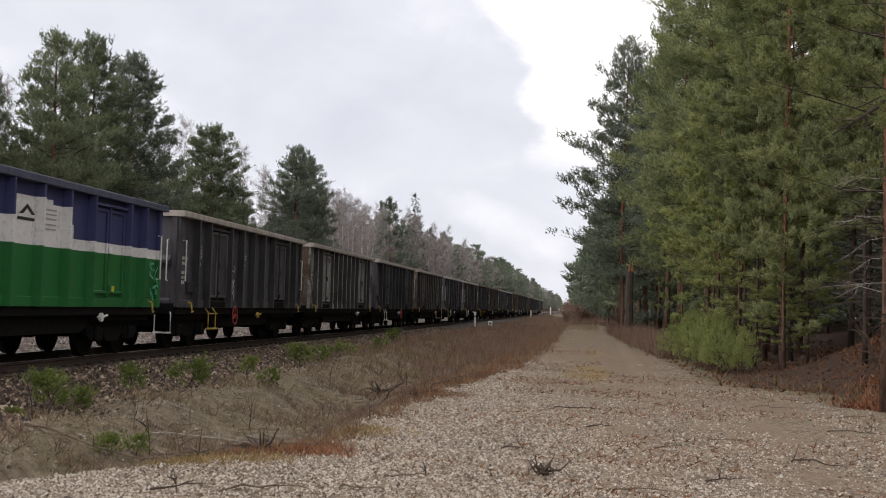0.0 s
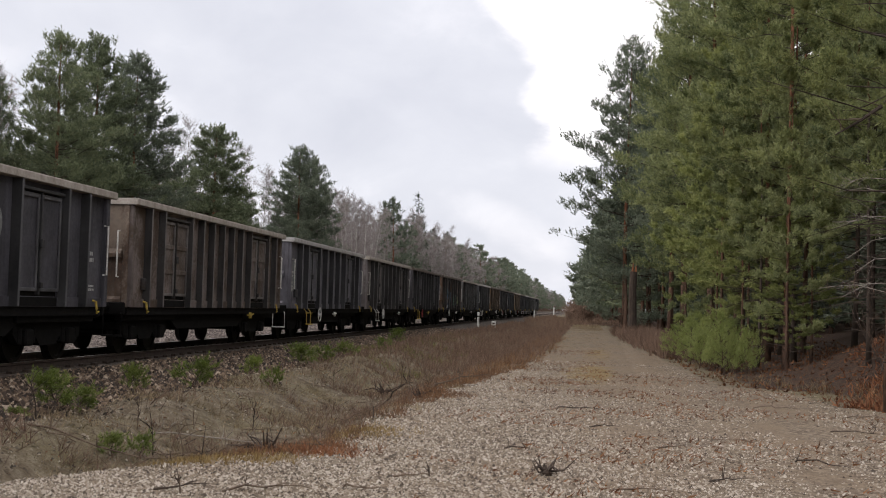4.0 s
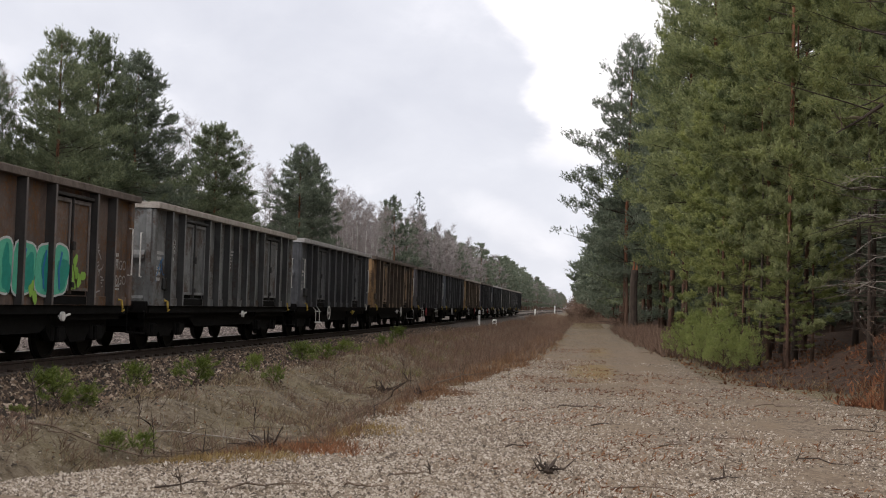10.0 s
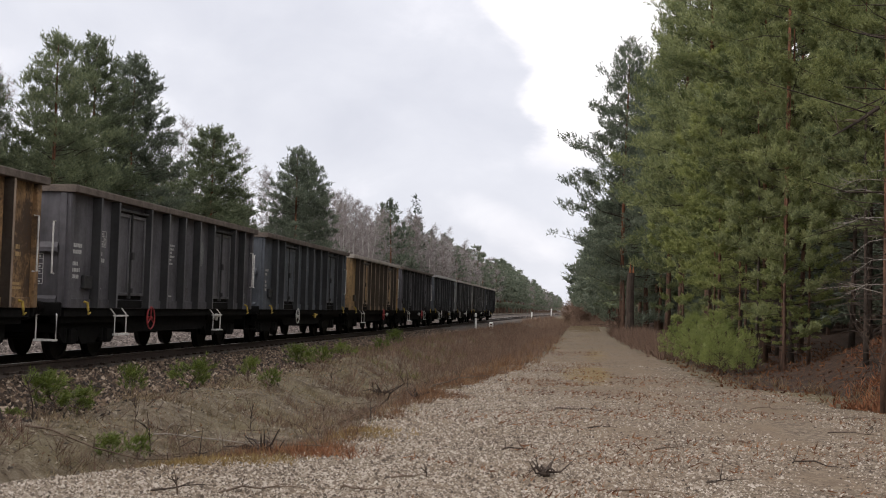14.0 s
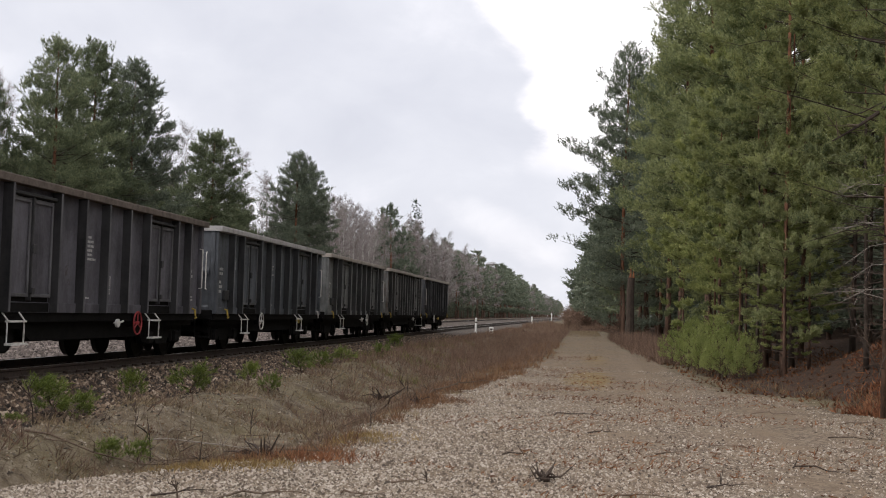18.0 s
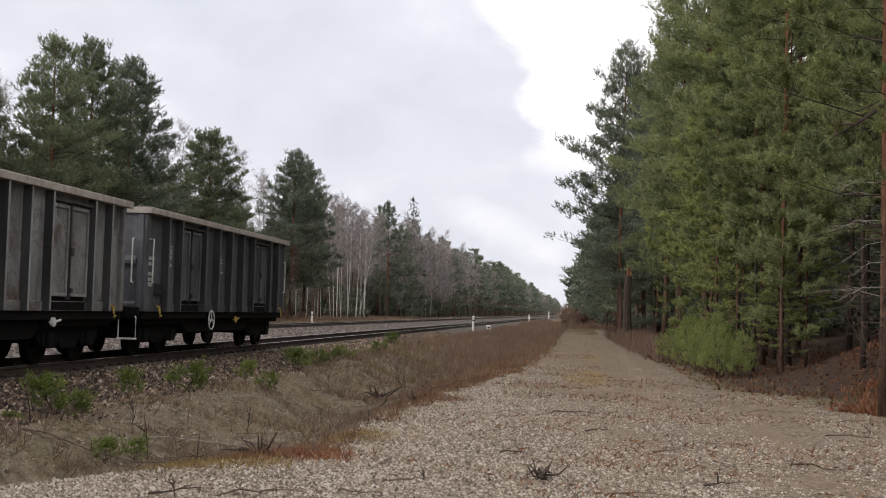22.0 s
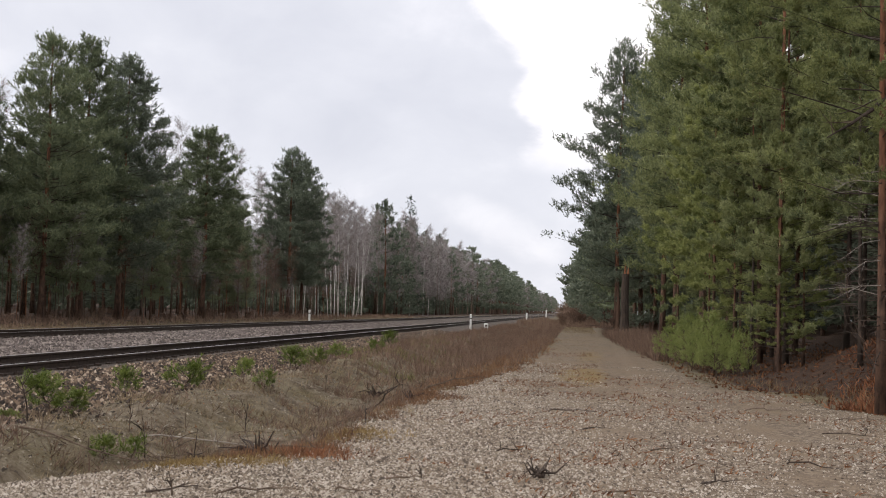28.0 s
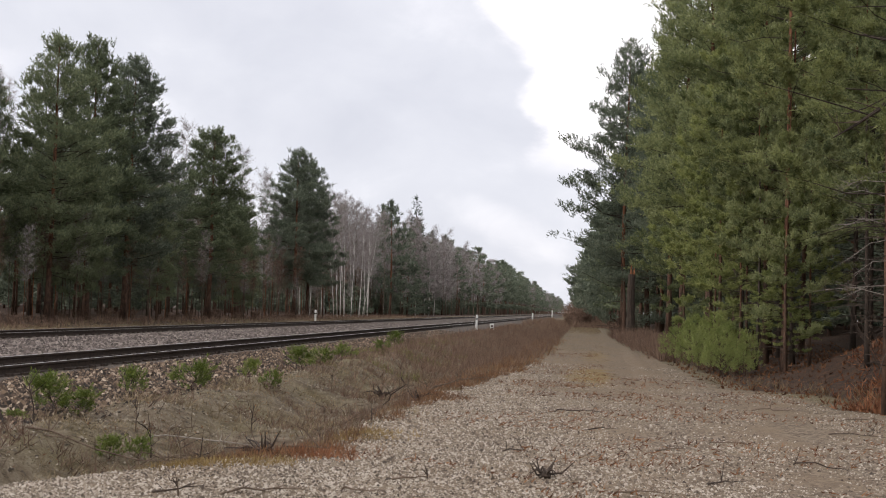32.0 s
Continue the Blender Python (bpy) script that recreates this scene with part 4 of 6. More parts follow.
            for k in range(7):
                o = pts[k % 3].lerp(pts[k % 3 + 1], rng.uniform(0, 1))
                d = Vector((rng.uniform(-0.6, 0.1), rng.normal(0, 0.3), rng.uniform(-0.35, 0.45)))
                part("dead_twig", Geo().tube([back @ o, back @ (o + d * 0.5), back @ (o + d)], [0.014, 0.010, 0.004], 4), DEAD_WOOD, tree)
    for i, (x, y, h, wide) in enumerate(((4.5, 43, 8.8, 0.95), (5.2, 41.5, 7.2, 0.9), (4.9, 50, 10.0, 0.95), (5.4, 47, 11.5, 1.0), (4.6, 59, 9.0, 0.85), (4.75, 39.5, 5.8, 1.05), (5.15, 33.2, 7.6, 0.8), (6.0, 34.6, 5.4, 1.0), (4.6, 45.5, 6.5, 1.0), (5.2, 34.0, 3.0, 1.3))):
        s = h / 9.5
        plant("young_pine", young[i % 2], path if i in (4, 6, 8) else fresh, x, y, rng.uniform(0, 6.28), (s * wide, s * wide, s), "young pine with bright yellow-green needles at the wood edge", "tree", "young pines")
    for i, (x, y, h, wide) in enumerate(((6.1, 38, 12.0, 1.0), (7.3, 35.5, 12.0, 1.0), (8.3, 32.5, 12.0, 1.0), (9.3, 33.5, 13.0, 1.0), (6.3, 42, 13.5, 1.0), (8.2, 37.5, 12.5, 1.0), (6.9, 27.5, 10.5, 0.95), (5.0, 37.5, 9.6, 0.8), (6.4, 29.6, 9.4, 0.95), (4.9, 40.5, 10.5, 0.9))):
        s = h / 12.5
        plant("pole_pine", pole[i % 2], (DARK_BARK, SCOTS_BARK, DARK_BARK, NEEDLES_PATH), x, y, rng.uniform(0, 6.28), (s * wide, s * wide, s), "slim pine with bare dead-twigged trunk at the wood edge", "tree", "slim pines")
    wispy = bush_meshes(150, 3.2, 6, 60, 0.5, 0.004)
    for x, y, s in ((6.5, 28.0, 0.8),):
        plant("bare_bush", wispy, (DARK_BARK, None, None, BRUSH), x, y, rng.uniform(0, 6.28), (s * 0.9, s * 0.9, s), "wispy leafless bush at the wood edge", "bush", "bushes at the wood edge")
    sapling = [pine_meshes(430 + i, 1.7, 0.025, 0.02, 0.75, 8, 400, 0.09, 0.008, 13, dead=0, lift=0.55, shoot=0.19, clump=6) for i in range(2)]
    seedling = [pine_meshes(440 + i, 0.6, 0.010, 0.02, 0.30, 4, 46, 0.085, 0.0045, 34, dead=0, lift=0.75, shoot=0.17, clump=4) for i in range(2)]
    for i, (x, y, h) in enumerate(((3.05, 43, 1.1), (3.3, 40.4, 1.3), (3.3, 37.4, 0.95), (3.7, 35.4, 1.2), (4.2, 34, 0.8), (3.85, 38.0, 1.5), (3.55, 36.1, 0.8), (4.05, 36.4, 1.3), (3.6, 41.5, 1.5), (4.4, 35.2, 1.1))):
        s = h / 1.7
        plant("pine_shrub", sapling[i % 2], (PINE_BARK, PINE_BARK, DARK_BARK, NEEDLES_SHRUB), x, y, rng.uniform(0, 6.28), (s * 1.15, s * 1.15, s), "bushy young pine shrub at the path's edge", "shrub", "pine shrubs beside the path")
    # the wood behind them
    for i in range(60):
        x, y = rng.uniform(9.5, 26), rng.uniform(22, 130)
        if i % 3:
            pine(x, y, rng.uniform(12, 16), 0.9, i, dark if i % 2 else mats, thin, None, "pine tree within the woodland edge", "woodland trees")
        else:
            s = rng.uniform(0.5, 0.8)
            plant("young_spruce", far_spruce, dark, x + 3, y, rng.uniform(0, 6.28), (s * 1.3, s * 1.3, s), "low dark conifer in the wood's undergrowth", "tree", "undergrowth")
    y = 98.0
    while y < 160:
        for row in range(2):
            s = rng.uniform(0.8, 1.1)
            plant("far_pine", far_pine, mats, 4.4 + row * 5 + abs(rng.normal(0, 1)) - 0.02 * (y - 98), y + rng.normal(0, 2), rng.uniform(0, 6.28), (s, s, s * 0.9), "distant dark pine tree", "tree", "distant wood")
        y += 5
    for i in range(26):
        y = rng.uniform(140, 260)
        s = rng.uniform(0.6, 1.5)
        plant("bare_bush", bush[i % 2], (DARK_BARK, None, None, BRUSH), rng.uniform(-1.8, 3.5) - 0.006 * (y - 140), y, rng.uniform(0, 6.28), (s * 1.3, s * 1.3, s), "leafless brown bush where the path runs out", "bush", "bushes at the path's end")
    # pines seeded on the railway bank: x, y, height, width
    for i, (x, y, h, wide) in enumerate(((-7.05, 16.2, 0.66, 1.25), (-6.75, 16.5, 0.46, 1.3), (-7.2, 19.7, 0.56, 0.95), (-6.7, 21.5, 0.68, 1.15), (-6.7, 25.1, 0.50, 1.0), (-5.75, 23.2, 0.48, 0.9),
                                          (-6.75, 29.8, 0.66, 1.3), (-6.4, 30.8, 0.55, 1.3), (-5.3, 13.9, 0.36, 1.1), (-5.1, 14.3, 0.36, 1.0), (-7.05, 15.2, 0.22, 1.6), (-7.0, 36.5, 0.6, 1.2),
                                          (-7.1, 47.5, 0.75, 1.0), (-6.6, 41.0, 0.5, 1.2))):
        s = h / 0.95
        wide = wide * 1.35
        plant("pine_sapling", seedling[i % 2], (PINE_BARK, PINE_BARK, DARK_BARK, NEEDLES_SEEDLING), x, y, rng.uniform(0, 6.28), (s * wide, s * wide, s), "small bright green pine seedling on the railway bank", "sapling", "pine seedlings on the bank")


build_woods()

# ---- goods train ----
def advance(t):
    """How far the train has rolled at t seconds."""
    return 0.01246 * t * t + 11.311 * t + 0.98


# underframe black, also on the door sheets that stand in for shade
FRAME_BLACK = simple("sooty_underframe_and_door_shade", (0.004, 0.004, 0.004), (0.011, 0.0105, 0.010), 6, 0.8, 0.0, 0.4)
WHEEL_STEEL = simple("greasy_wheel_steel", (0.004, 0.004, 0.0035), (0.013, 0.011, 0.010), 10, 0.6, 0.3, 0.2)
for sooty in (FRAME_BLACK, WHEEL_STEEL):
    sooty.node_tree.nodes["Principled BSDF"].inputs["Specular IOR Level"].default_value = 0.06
RIM_TAN = simple("dusty_tan_rim", (0.20, 0.175, 0.15), (0.40, 0.365, 0.325), 5, 0.85, 0, 0.3)
RIM_GREY = simple("dusty_grey_rim", (0.22, 0.215, 0.21), (0.42, 0.41, 0.40), 5, 0.8, 0, 0.3)
RIM_BROWN = simple("rusty_brown_rim", (0.055, 0.042, 0.034), (0.15, 0.122, 0.102), 5, 0.85, 0, 0.3)
RIM_BLUE = simple("dark_blue_rim", (0.03, 0.035, 0.06), (0.075, 0.08, 0.12), 5, 0.6, 0, 0.2)
YELLOW = simple("chipped_yellow_paint", (0.20, 0.135, 0.03), (0.50, 0.36, 0.06), 18, 0.6, 0, 0.1)
RED = simple("chipped_red_paint", (0.16, 0.02, 0.02), (0.40, 0.05, 0.055), 18, 0.6, 0, 0.1)
OFF_WHITE = simple("scuffed_white_paint", (0.34, 0.33, 0.31), (0.66, 0.65, 0.62), 14, 0.6, 0, 0.1)
STENCIL = simple("faded_white_stencil", (0.22, 0.22, 0.215), (0.52, 0.52, 0.50), 30, 0.8, 0, 0.0)
OCHRE_STENCIL = simple("faded_ochre_stencil", (0.26, 0.17, 0.08), (0.46, 0.33, 0.17), 30, 0.8, 0, 0.0)
COAL = simple("coal_dust_floor", (0.01, 0.01, 0.01), (0.05, 0.045, 0.04), 6, 0.95)

POSTS_A = (1.24, 2.18, 4.08, 5.24, 6.39, 7.54, 8.70, 10.60, 11.54)
POSTS_B = (0.95, 1.82, 3.76, 4.64, 5.51, 6.39, 7.27, 8.14, 9.02, 10.96, 11.83)
DOORS = {"A": ((2.26, 4.00), (8.78, 10.52)), "B": ((1.90, 3.68), (9.10, 10.88))}
SHARED = {}


def shared(key, make):
    if key not in SHARED:
        SHARED[key] = make()
    return SHARED[key]


def lathe(profile, sides=24, x=0.0):
    """A body turned round the x axis: (x, radius) pairs."""
    g = Geo()
    n = len(profile)
    for j in range(sides):
        a = 2 * math.pi * j / sides
        g.v += [(x + p, r * math.cos(a), r * math.sin(a)) for p, r in profile]
    for j in range(sides):
        k, m = j * n, ((j + 1) % sides) * n
        for i in range(n):
            q = (i + 1) % n
            g.f.append((k + i, k + q, m + q, m + i))
    return g


def wheelset_mesh():
    g = Geo()
    for s in (-1, 1):
        disc = [(0.70, 0.09), (0.70, 0.46 + 0.03), (0.73, 0.46 + 0.025), (0.735, 0.462), (0.83, 0.452), (0.83, 0.39), (0.80, 0.38), (0.785, 0.16), (0.82, 0.12), (0.82, 0.09)]
        w = lathe([(s * p, r) for p, r in disc])
        k = len(g.v)
        g.v += w.v
        g.f += [tuple(k + i for i in q) for q in w.f]
    g.tube([(-1.0, 0, 0), (1.0, 0, 0)], 0.085, 10)
    return g.mesh("wheelset")


def bogie_mesh():
    g = Geo()
    for s in (-1, 1):
        x0, x1 = (0.93, 1.05) if s > 0 else (-1.05, -0.93)
        out = [(-1.42, 0.52), (-1.42, 0.72), (-1.15, 0.80), (-0.55, 0.80), (-0.35, 0.86), (0.35, 0.86), (0.55, 0.80), (1.15, 0.80), (1.42, 0.72), (1.42, 0.46),
               (1.20, 0.33), (0.62, 0.33), (0.50, 0.46), (0.34, 0.30), (-0.34, 0.30), (-0.50, 0.46), (-0.62, 0.33), (-1.20, 0.33)]
        g.prism(out, "x", x0, x1)
        for y in (-0.9, 0.9):
            g.box(s * 1.0 - 0.13, s * 1.0 + 0.13, y - 0.16, y + 0.16, 0.31, 0.60, 0.03)
            for e in (-0.27, 0.27):
                g.tube([(s * 1.02, y + e, 0.36), (s * 1.02, y + e, 0.62)], 0.075, 10)
        g.box(min(s * 0.86, s * 0.93), max(s * 0.86, s * 0.93), -0.5, -0.36, 0.30, 0.62)
        g.box(min(s * 0.86, s * 0.93), max(s * 0.86, s * 0.93), 0.36, 0.5, 0.30, 0.62)
    g.box(-1.0, 1.0, -0.22, 0.22, 0.52, 0.84, 0.03)
    g.box(-1.0, 1.0, -1.40, -1.28, 0.52, 0.70, 0.02)
    g.box(-1.0, 1.0, 1.28, 1.40, 0.52, 0.70, 0.02)
    return g.mesh("bogie")


def post_mesh(kind):
    """A deep pressed rib with steep cheeks that spreads at its foot."""
    w, d = (0.040, 0.165) if kind == "A" else (0.036, 0.150)
    g = Geo()
    for z, k, dd in ((1.0, 1.3, 1.0), (1.25, 1.0, 1.0), (2.95, 1.0, 1.0), (3.11, 1.0, 1.0)):
        g.v += [(1.315, -w * k, z), (1.315 + d * dd, -w * k * 0.8, z), (1.315 + d * dd, w * k * 0.8, z), (1.315, w * k, z)]
    for i in range(3):
        for j in range(4):
            a, b = i * 4 + j, i * 4 + (j + 1) % 4
            g.f.append((a, b, b + 4, a + 4))
    g.f += [(3, 2, 1, 0), (12, 13, 14, 15)]
    return g.mesh("post")


def leaf_mesh(wide, kind):
    """A door leaf: a plate in a raised frame with pressed stiffeners."""
    g, z0, z1 = Geo(), 1.26, 2.93
    h = wide / 2
    g.box(1.315, 1.345, -h, h, z0, z1)
    if kind == "lattice":
        for z in (1.80, 2.36):
            g.box(1.344, 1.375, -h + 0.05, h - 0.05, z - 0.05, z + 0.05, 0.01)
    return g.mesh("door_leaf")


def leaf_frame_mesh(wide):
    g, z0, z1 = Geo(), 1.26, 2.93
    h = wide / 2
    for y0, y1 in ((-h, -h + 0.055), (h - 0.055, h)):
        g.box(1.346, 1.382, y0, y1, z0, z1, 0.008)
    g.box(1.346, 1.382, -h + 0.055, h - 0.055, z1 - 0.075, z1, 0.008)
    g.box(1.346, 1.382, -h + 0.055, h - 0.055, z0, z0 + 0.06, 0.008)
    return g.mesh("leaf_frame")


def post_edge_mesh(kind):
    d = 0.165 if kind == "A" else 0.150
    return Geo().box(1.315 + d + 0.001, 1.315 + d + 0.012, -0.030, 0.030, 1.01, 3.11, 0.003).mesh("post_flange")


def ring(r, tube, sides=24, fine=6):
    g = Geo()
    for i in range(sides):
        a = 2 * math.pi * i / sides
        for j in range(fine):
            b = 2 * math.pi * j / fine
            rr = r + tube * math.cos(b)
            g.v.append((tube * math.sin(b), rr * math.cos(a), rr * math.sin(a)))
    for i in range(sides):
        for j in range(fine):
            i2, j2 = (i + 1) % sides, (j + 1) % fine
            g.f.append((i * fine + j, i * fine + j2, i2 * fine + j2, i2 * fine + j))
    return g


def handwheel_mesh():
    g = ring(0.235, 0.016)
    for k in range(3):
        a = math.radians(90 + 120 * k)
        g.tube([(0, 0, 0), (0, 0.235 * math.cos(a), 0.235 * math.sin(a))], 0.013, 5)
    g.tube([(-0.12, 0, 0), (0.03, 0, 0)], 0.035, 8)
    return g.mesh("handwheel")


def stirrup_mesh(wide, deep):
    g = Geo()
    g.tube([(0, -wide / 2, 0), (0.10, -wide / 2, -0.12), (0.10, -wide / 2, -deep), (0.10, wide / 2, -deep), (0.10, wide / 2, -0.12), (0, wide / 2, 0)], 0.015, 6)
    g.box(0.06, 0.18, -wide / 2, wide / 2, -deep - 0.015, -deep + 0.02)
    g.box(0.06, 0.15, -wide / 2, wide / 2, -0.16, -0.13)
    return g.mesh("step")


def hook_mesh():
    g = Geo()
    g.tube([(0.0, 0, 0.10), (0.07, 0, 0.08), (0.09, 0, -0.06), (0.07, 0.06, -0.13), (0.09, 0.12, -0.10)], [0.026, 0.026, 0.022, 0.022, 0.014], 6)
    return g.mesh("rope_hook")


def rail_handle_mesh(h):
    g = Geo()
    g.tube([(0, 0, 0), (0.09, 0, 0), (0.09, 0, h), (0, 0, h)], 0.017, 6)
    return g.mesh("handrail")


def text_block(rng, rows, wide, tall, gap=0.4, ragged=0.35):
    """Lines of worn lettering too small to read, as rows of short bars."""
    g = Geo()
    step = tall / rows
    for r in range(rows):
        z1 = -r * step
        z0 = z1 - step * (1 - gap)
        y, end = 0.0, wide * (1 - rng.uniform(0, ragged))
        while y < end:
            ln = min(end - y, rng.uniform(0.035, 0.13) * (0.6 + step * 4))
            g.box(0, 0.003, y, y + ln, z0, z1)
            y += ln + 0.022
    return g.mesh("marking")


def table_block(cols, rows, wide, tall, line=0.016):
    g = Geo()
    for i in range(cols + 1):
        y = wide * i / cols
        g.box(0, 0.003, y - line / 2, y + line / 2, -tall, 0)
    for j in range(rows + 1):
        z = -tall * j / rows
        g.box(0.0035, 0.006, 0, wide, z - line / 2, z + line / 2)
    for i in range(cols):
        for j in range(rows):
            if (i + j) % 3:
                g.box(0, 0.003, wide * (i + 0.25) / cols, wide * (i + 0.75) / cols, -tall * (j + 0.75) / rows, -tall * (j + 0.3) / rows)
    return g.mesh("marking")


def blob(rng, y, z, ry, rz, bumps=0.16, n=22):
    """A flat spray-paint shape with an uneven outline."""
    ph = [rng.uniform(0, 6.28) for _ in range(3)]
    pts = []
    for i in range(n):
        a = 2 * math.pi * i / n
        k = 1 + bumps * (math.sin(2 * a + ph[0]) + 0.7 * math.sin(3 * a + ph[1]) + 0.5 * math.sin(5 * a + ph[2]))
        pts.append((y + ry * k * math.cos(a), z + rz * k * math.sin(a)))
    return pts


def boxy(rng, y, z, ry, rz, n=24):
    """A rounded, slightly skewed block letter shape."""
    out = []
    for i in range(n):
        a = 2 * math.pi * i / n
        c, s = math.cos(a), math.sin(a)
        k = (abs(c) ** 4 + abs(s) ** 4) ** -0.25 * (1 + 0.05 * math.sin(3 * a + y * 5))
        out.append((y + ry * k * c + 0.12 * rz * k * s, z + rz * k * s))
    return out


def livery(w):
    """Blue over green with a white band between them that rises to a stepped emblem panel."""
    m, t, b = material("blue_white_green_livery", 0.5)
    tc = t.nodes.new("ShaderNodeTexCoord")
    tc.object = w
    where = tc.outputs["Object"]
    sep = t.nodes.new("ShaderNodeSeparateXYZ")
    link(t, where, sep.inputs[0])
    y, z = sep.outputs[1], sep.outputs[2]

    def above(v, k):
        return maths(t, "GREATER_THAN", v, k)

    def inside(y0, y1, top):
        return maths(t, "MULTIPLY", maths(t, "MULTIPLY", above(y, y0 - 6.39), maths(t, "LESS_THAN", y, y1 - 6.39)), maths(t, "LESS_THAN", z, top))
    white = maths(t, "LESS_THAN", z, 2.25)
    for y0, y1, top in ((3.6, 8.05, 2.50), (5.45, 7.55, 2.80), (5.5, 7.1, 2.88)):
        white = maths(t, "MAXIMUM", white, inside(y0, y1, top))
    streak = grain(t, stretched(t, where, 3.2, 3.2, 0.3), 2.0, 6)
    speck = grain(t, where, 14, 6, 0.7)
    blue = mix(t, streak, (0.026, 0.030, 0.085), (0.05, 0.055, 0.14))
    green = mix(t, streak, (0.010, 0.085, 0.022), (0.02, 0.15, 0.038))
    pale = mix(t, streak, (0.50, 0.49, 0.47), (0.70, 0.69, 0.68))
    col = mix(t, white, blue, pale)
    col = mix(t, maths(t, "LESS_THAN", z, 2.05), col, green)
    dirt = ramp(t, maths(t, "ADD", maths(t, "MULTIPLY", speck, 0.6), maths(t, "MULTIPLY", streak, 0.4)), [(0.5, 0.0), (0.75, 0.6)])
    link(t, mix(t, dirt, col, (0.03, 0.026, 0.02)), b.inputs["Base Color"])
    bump(t, b, speck, 0.2, 0.006)
    return m


# number: type, body colour, rust colour, wear, rim, handwheel, steps, label
WAGON_LIST = {
    2: ("A", None, None, 0, RIM_BLUE, None, (), "blue and green open goods wagon with white band"),
    3: ("A", (0.028, 0.026, 0.030), (0.06, 0.045, 0.04), 0.25, RIM_TAN, RED, (2.5,), "black open goods wagon with graffiti scrawls and dusty rim"),
    4: ("B", (0.150, 0.148, 0.140), (0.062, 0.050, 0.042), 0.5, RIM_TAN, None, (), "rust-stained grey open wagon with peeling paint"),
    5: ("A", (0.025, 0.024, 0.030), (0.05, 0.04, 0.036), 0.2, RIM_TAN, RED, (2.5,), "black open goods wagon with faint white lettering"),
    6: ("L", (0.083, 0.066, 0.060), (0.09, 0.064, 0.044), 0.5, RIM_TAN, None, (), "brown-grey open wagon with lattice-framed doors"),
    7: ("A", (0.072, 0.069, 0.082), (0.07, 0.06, 0.052), 0.25, RIM_GREY, OFF_WHITE, (2.5,), "dark slate-grey open wagon with light grey rim"),
    8: ("A", (0.072, 0.062, 0.062), (0.09, 0.07, 0.055), 0.35, RIM_TAN, OFF_WHITE, (2.5,), "dusty charcoal open goods wagon with tan rim"),
    9: ("A", (0.040, 0.037, 0.043), (0.05, 0.042, 0.036), 0.22, RIM_BROWN, RED, (2.5,), "black open goods wagon with white stencilled lettering"),
    10: ("A", (0.066, 0.047, 0.038), (0.165, 0.080, 0.032), 0.52, RIM_BROWN, OFF_WHITE, (), "brown open wagon sprayed with blue and green graffiti"),
    11: ("B", (0.090, 0.094, 0.093), (0.085, 0.06, 0.046), 0.5, RIM_TAN, None, (), "streaky grey-brown open wagon with dusty rim"),
    12: ("A", (0.048, 0.051, 0.057), (0.06, 0.05, 0.045), 0.28, RIM_GREY, OFF_WHITE, (2.5,), "dark blue-grey open wagon with pale oval patch"),
    13: ("A", (0.180, 0.106, 0.046), (0.085, 0.052, 0.03), 0.52, RIM_BROWN, OFF_WHITE, (), "ochre-brown open goods wagon with rusty panels"),
    14: ("A", (0.043, 0.041, 0.046), (0.05, 0.042, 0.04), 0.22, RIM_BROWN, RED, (2.5, 9.2), "blue-black open goods wagon with red handwheel"),
    15: ("A", (0.046, 0.053, 0.063), (0.05, 0.045, 0.045), 0.2, RIM_BROWN, OFF_WHITE, (), "dark navy open goods wagon with white marks"),
    16: ("A", (0.185, 0.116, 0.050), (0.10, 0.066, 0.04), 0.4, RIM_TAN, RED, (2.5,), "ochre open goods wagon with red handwheel"),
    17: ("A", (0.045, 0.043, 0.051), (0.05, 0.044, 0.04), 0.22, RIM_BROWN, RED, (2.5, 9.2), "black open goods wagon with two white steps"),
    18: ("A", (0.046, 0.052, 0.060), (0.07, 0.062, 0.056), 0.22, RIM_GREY, OFF_WHITE, (2.5, 9.2), "dark slate-blue open wagon with white stencilled lettering"),
    19: ("A", (0.088, 0.092, 0.090), (0.10, 0.085, 0.07), 0.3, RIM_TAN, OFF_WHITE, (2.5,), "grey-green open goods wagon with pale data panel"),
    20: ("B", (0.112, 0.112, 0.109), (0.11, 0.085, 0.07), 0.45, RIM_TAN, None, (), "weathered mid-grey open wagon with narrow ribs"),
    21: ("A", (0.041, 0.043, 0.049), (0.06, 0.052, 0.046), 0.25, RIM_TAN, OFF_WHITE, (), "last black open goods wagon of the train"),
}
MIRROR = Matrix.Rotation(math.pi, 4, "Z")
WHEELSETS, WAGONS = [], []


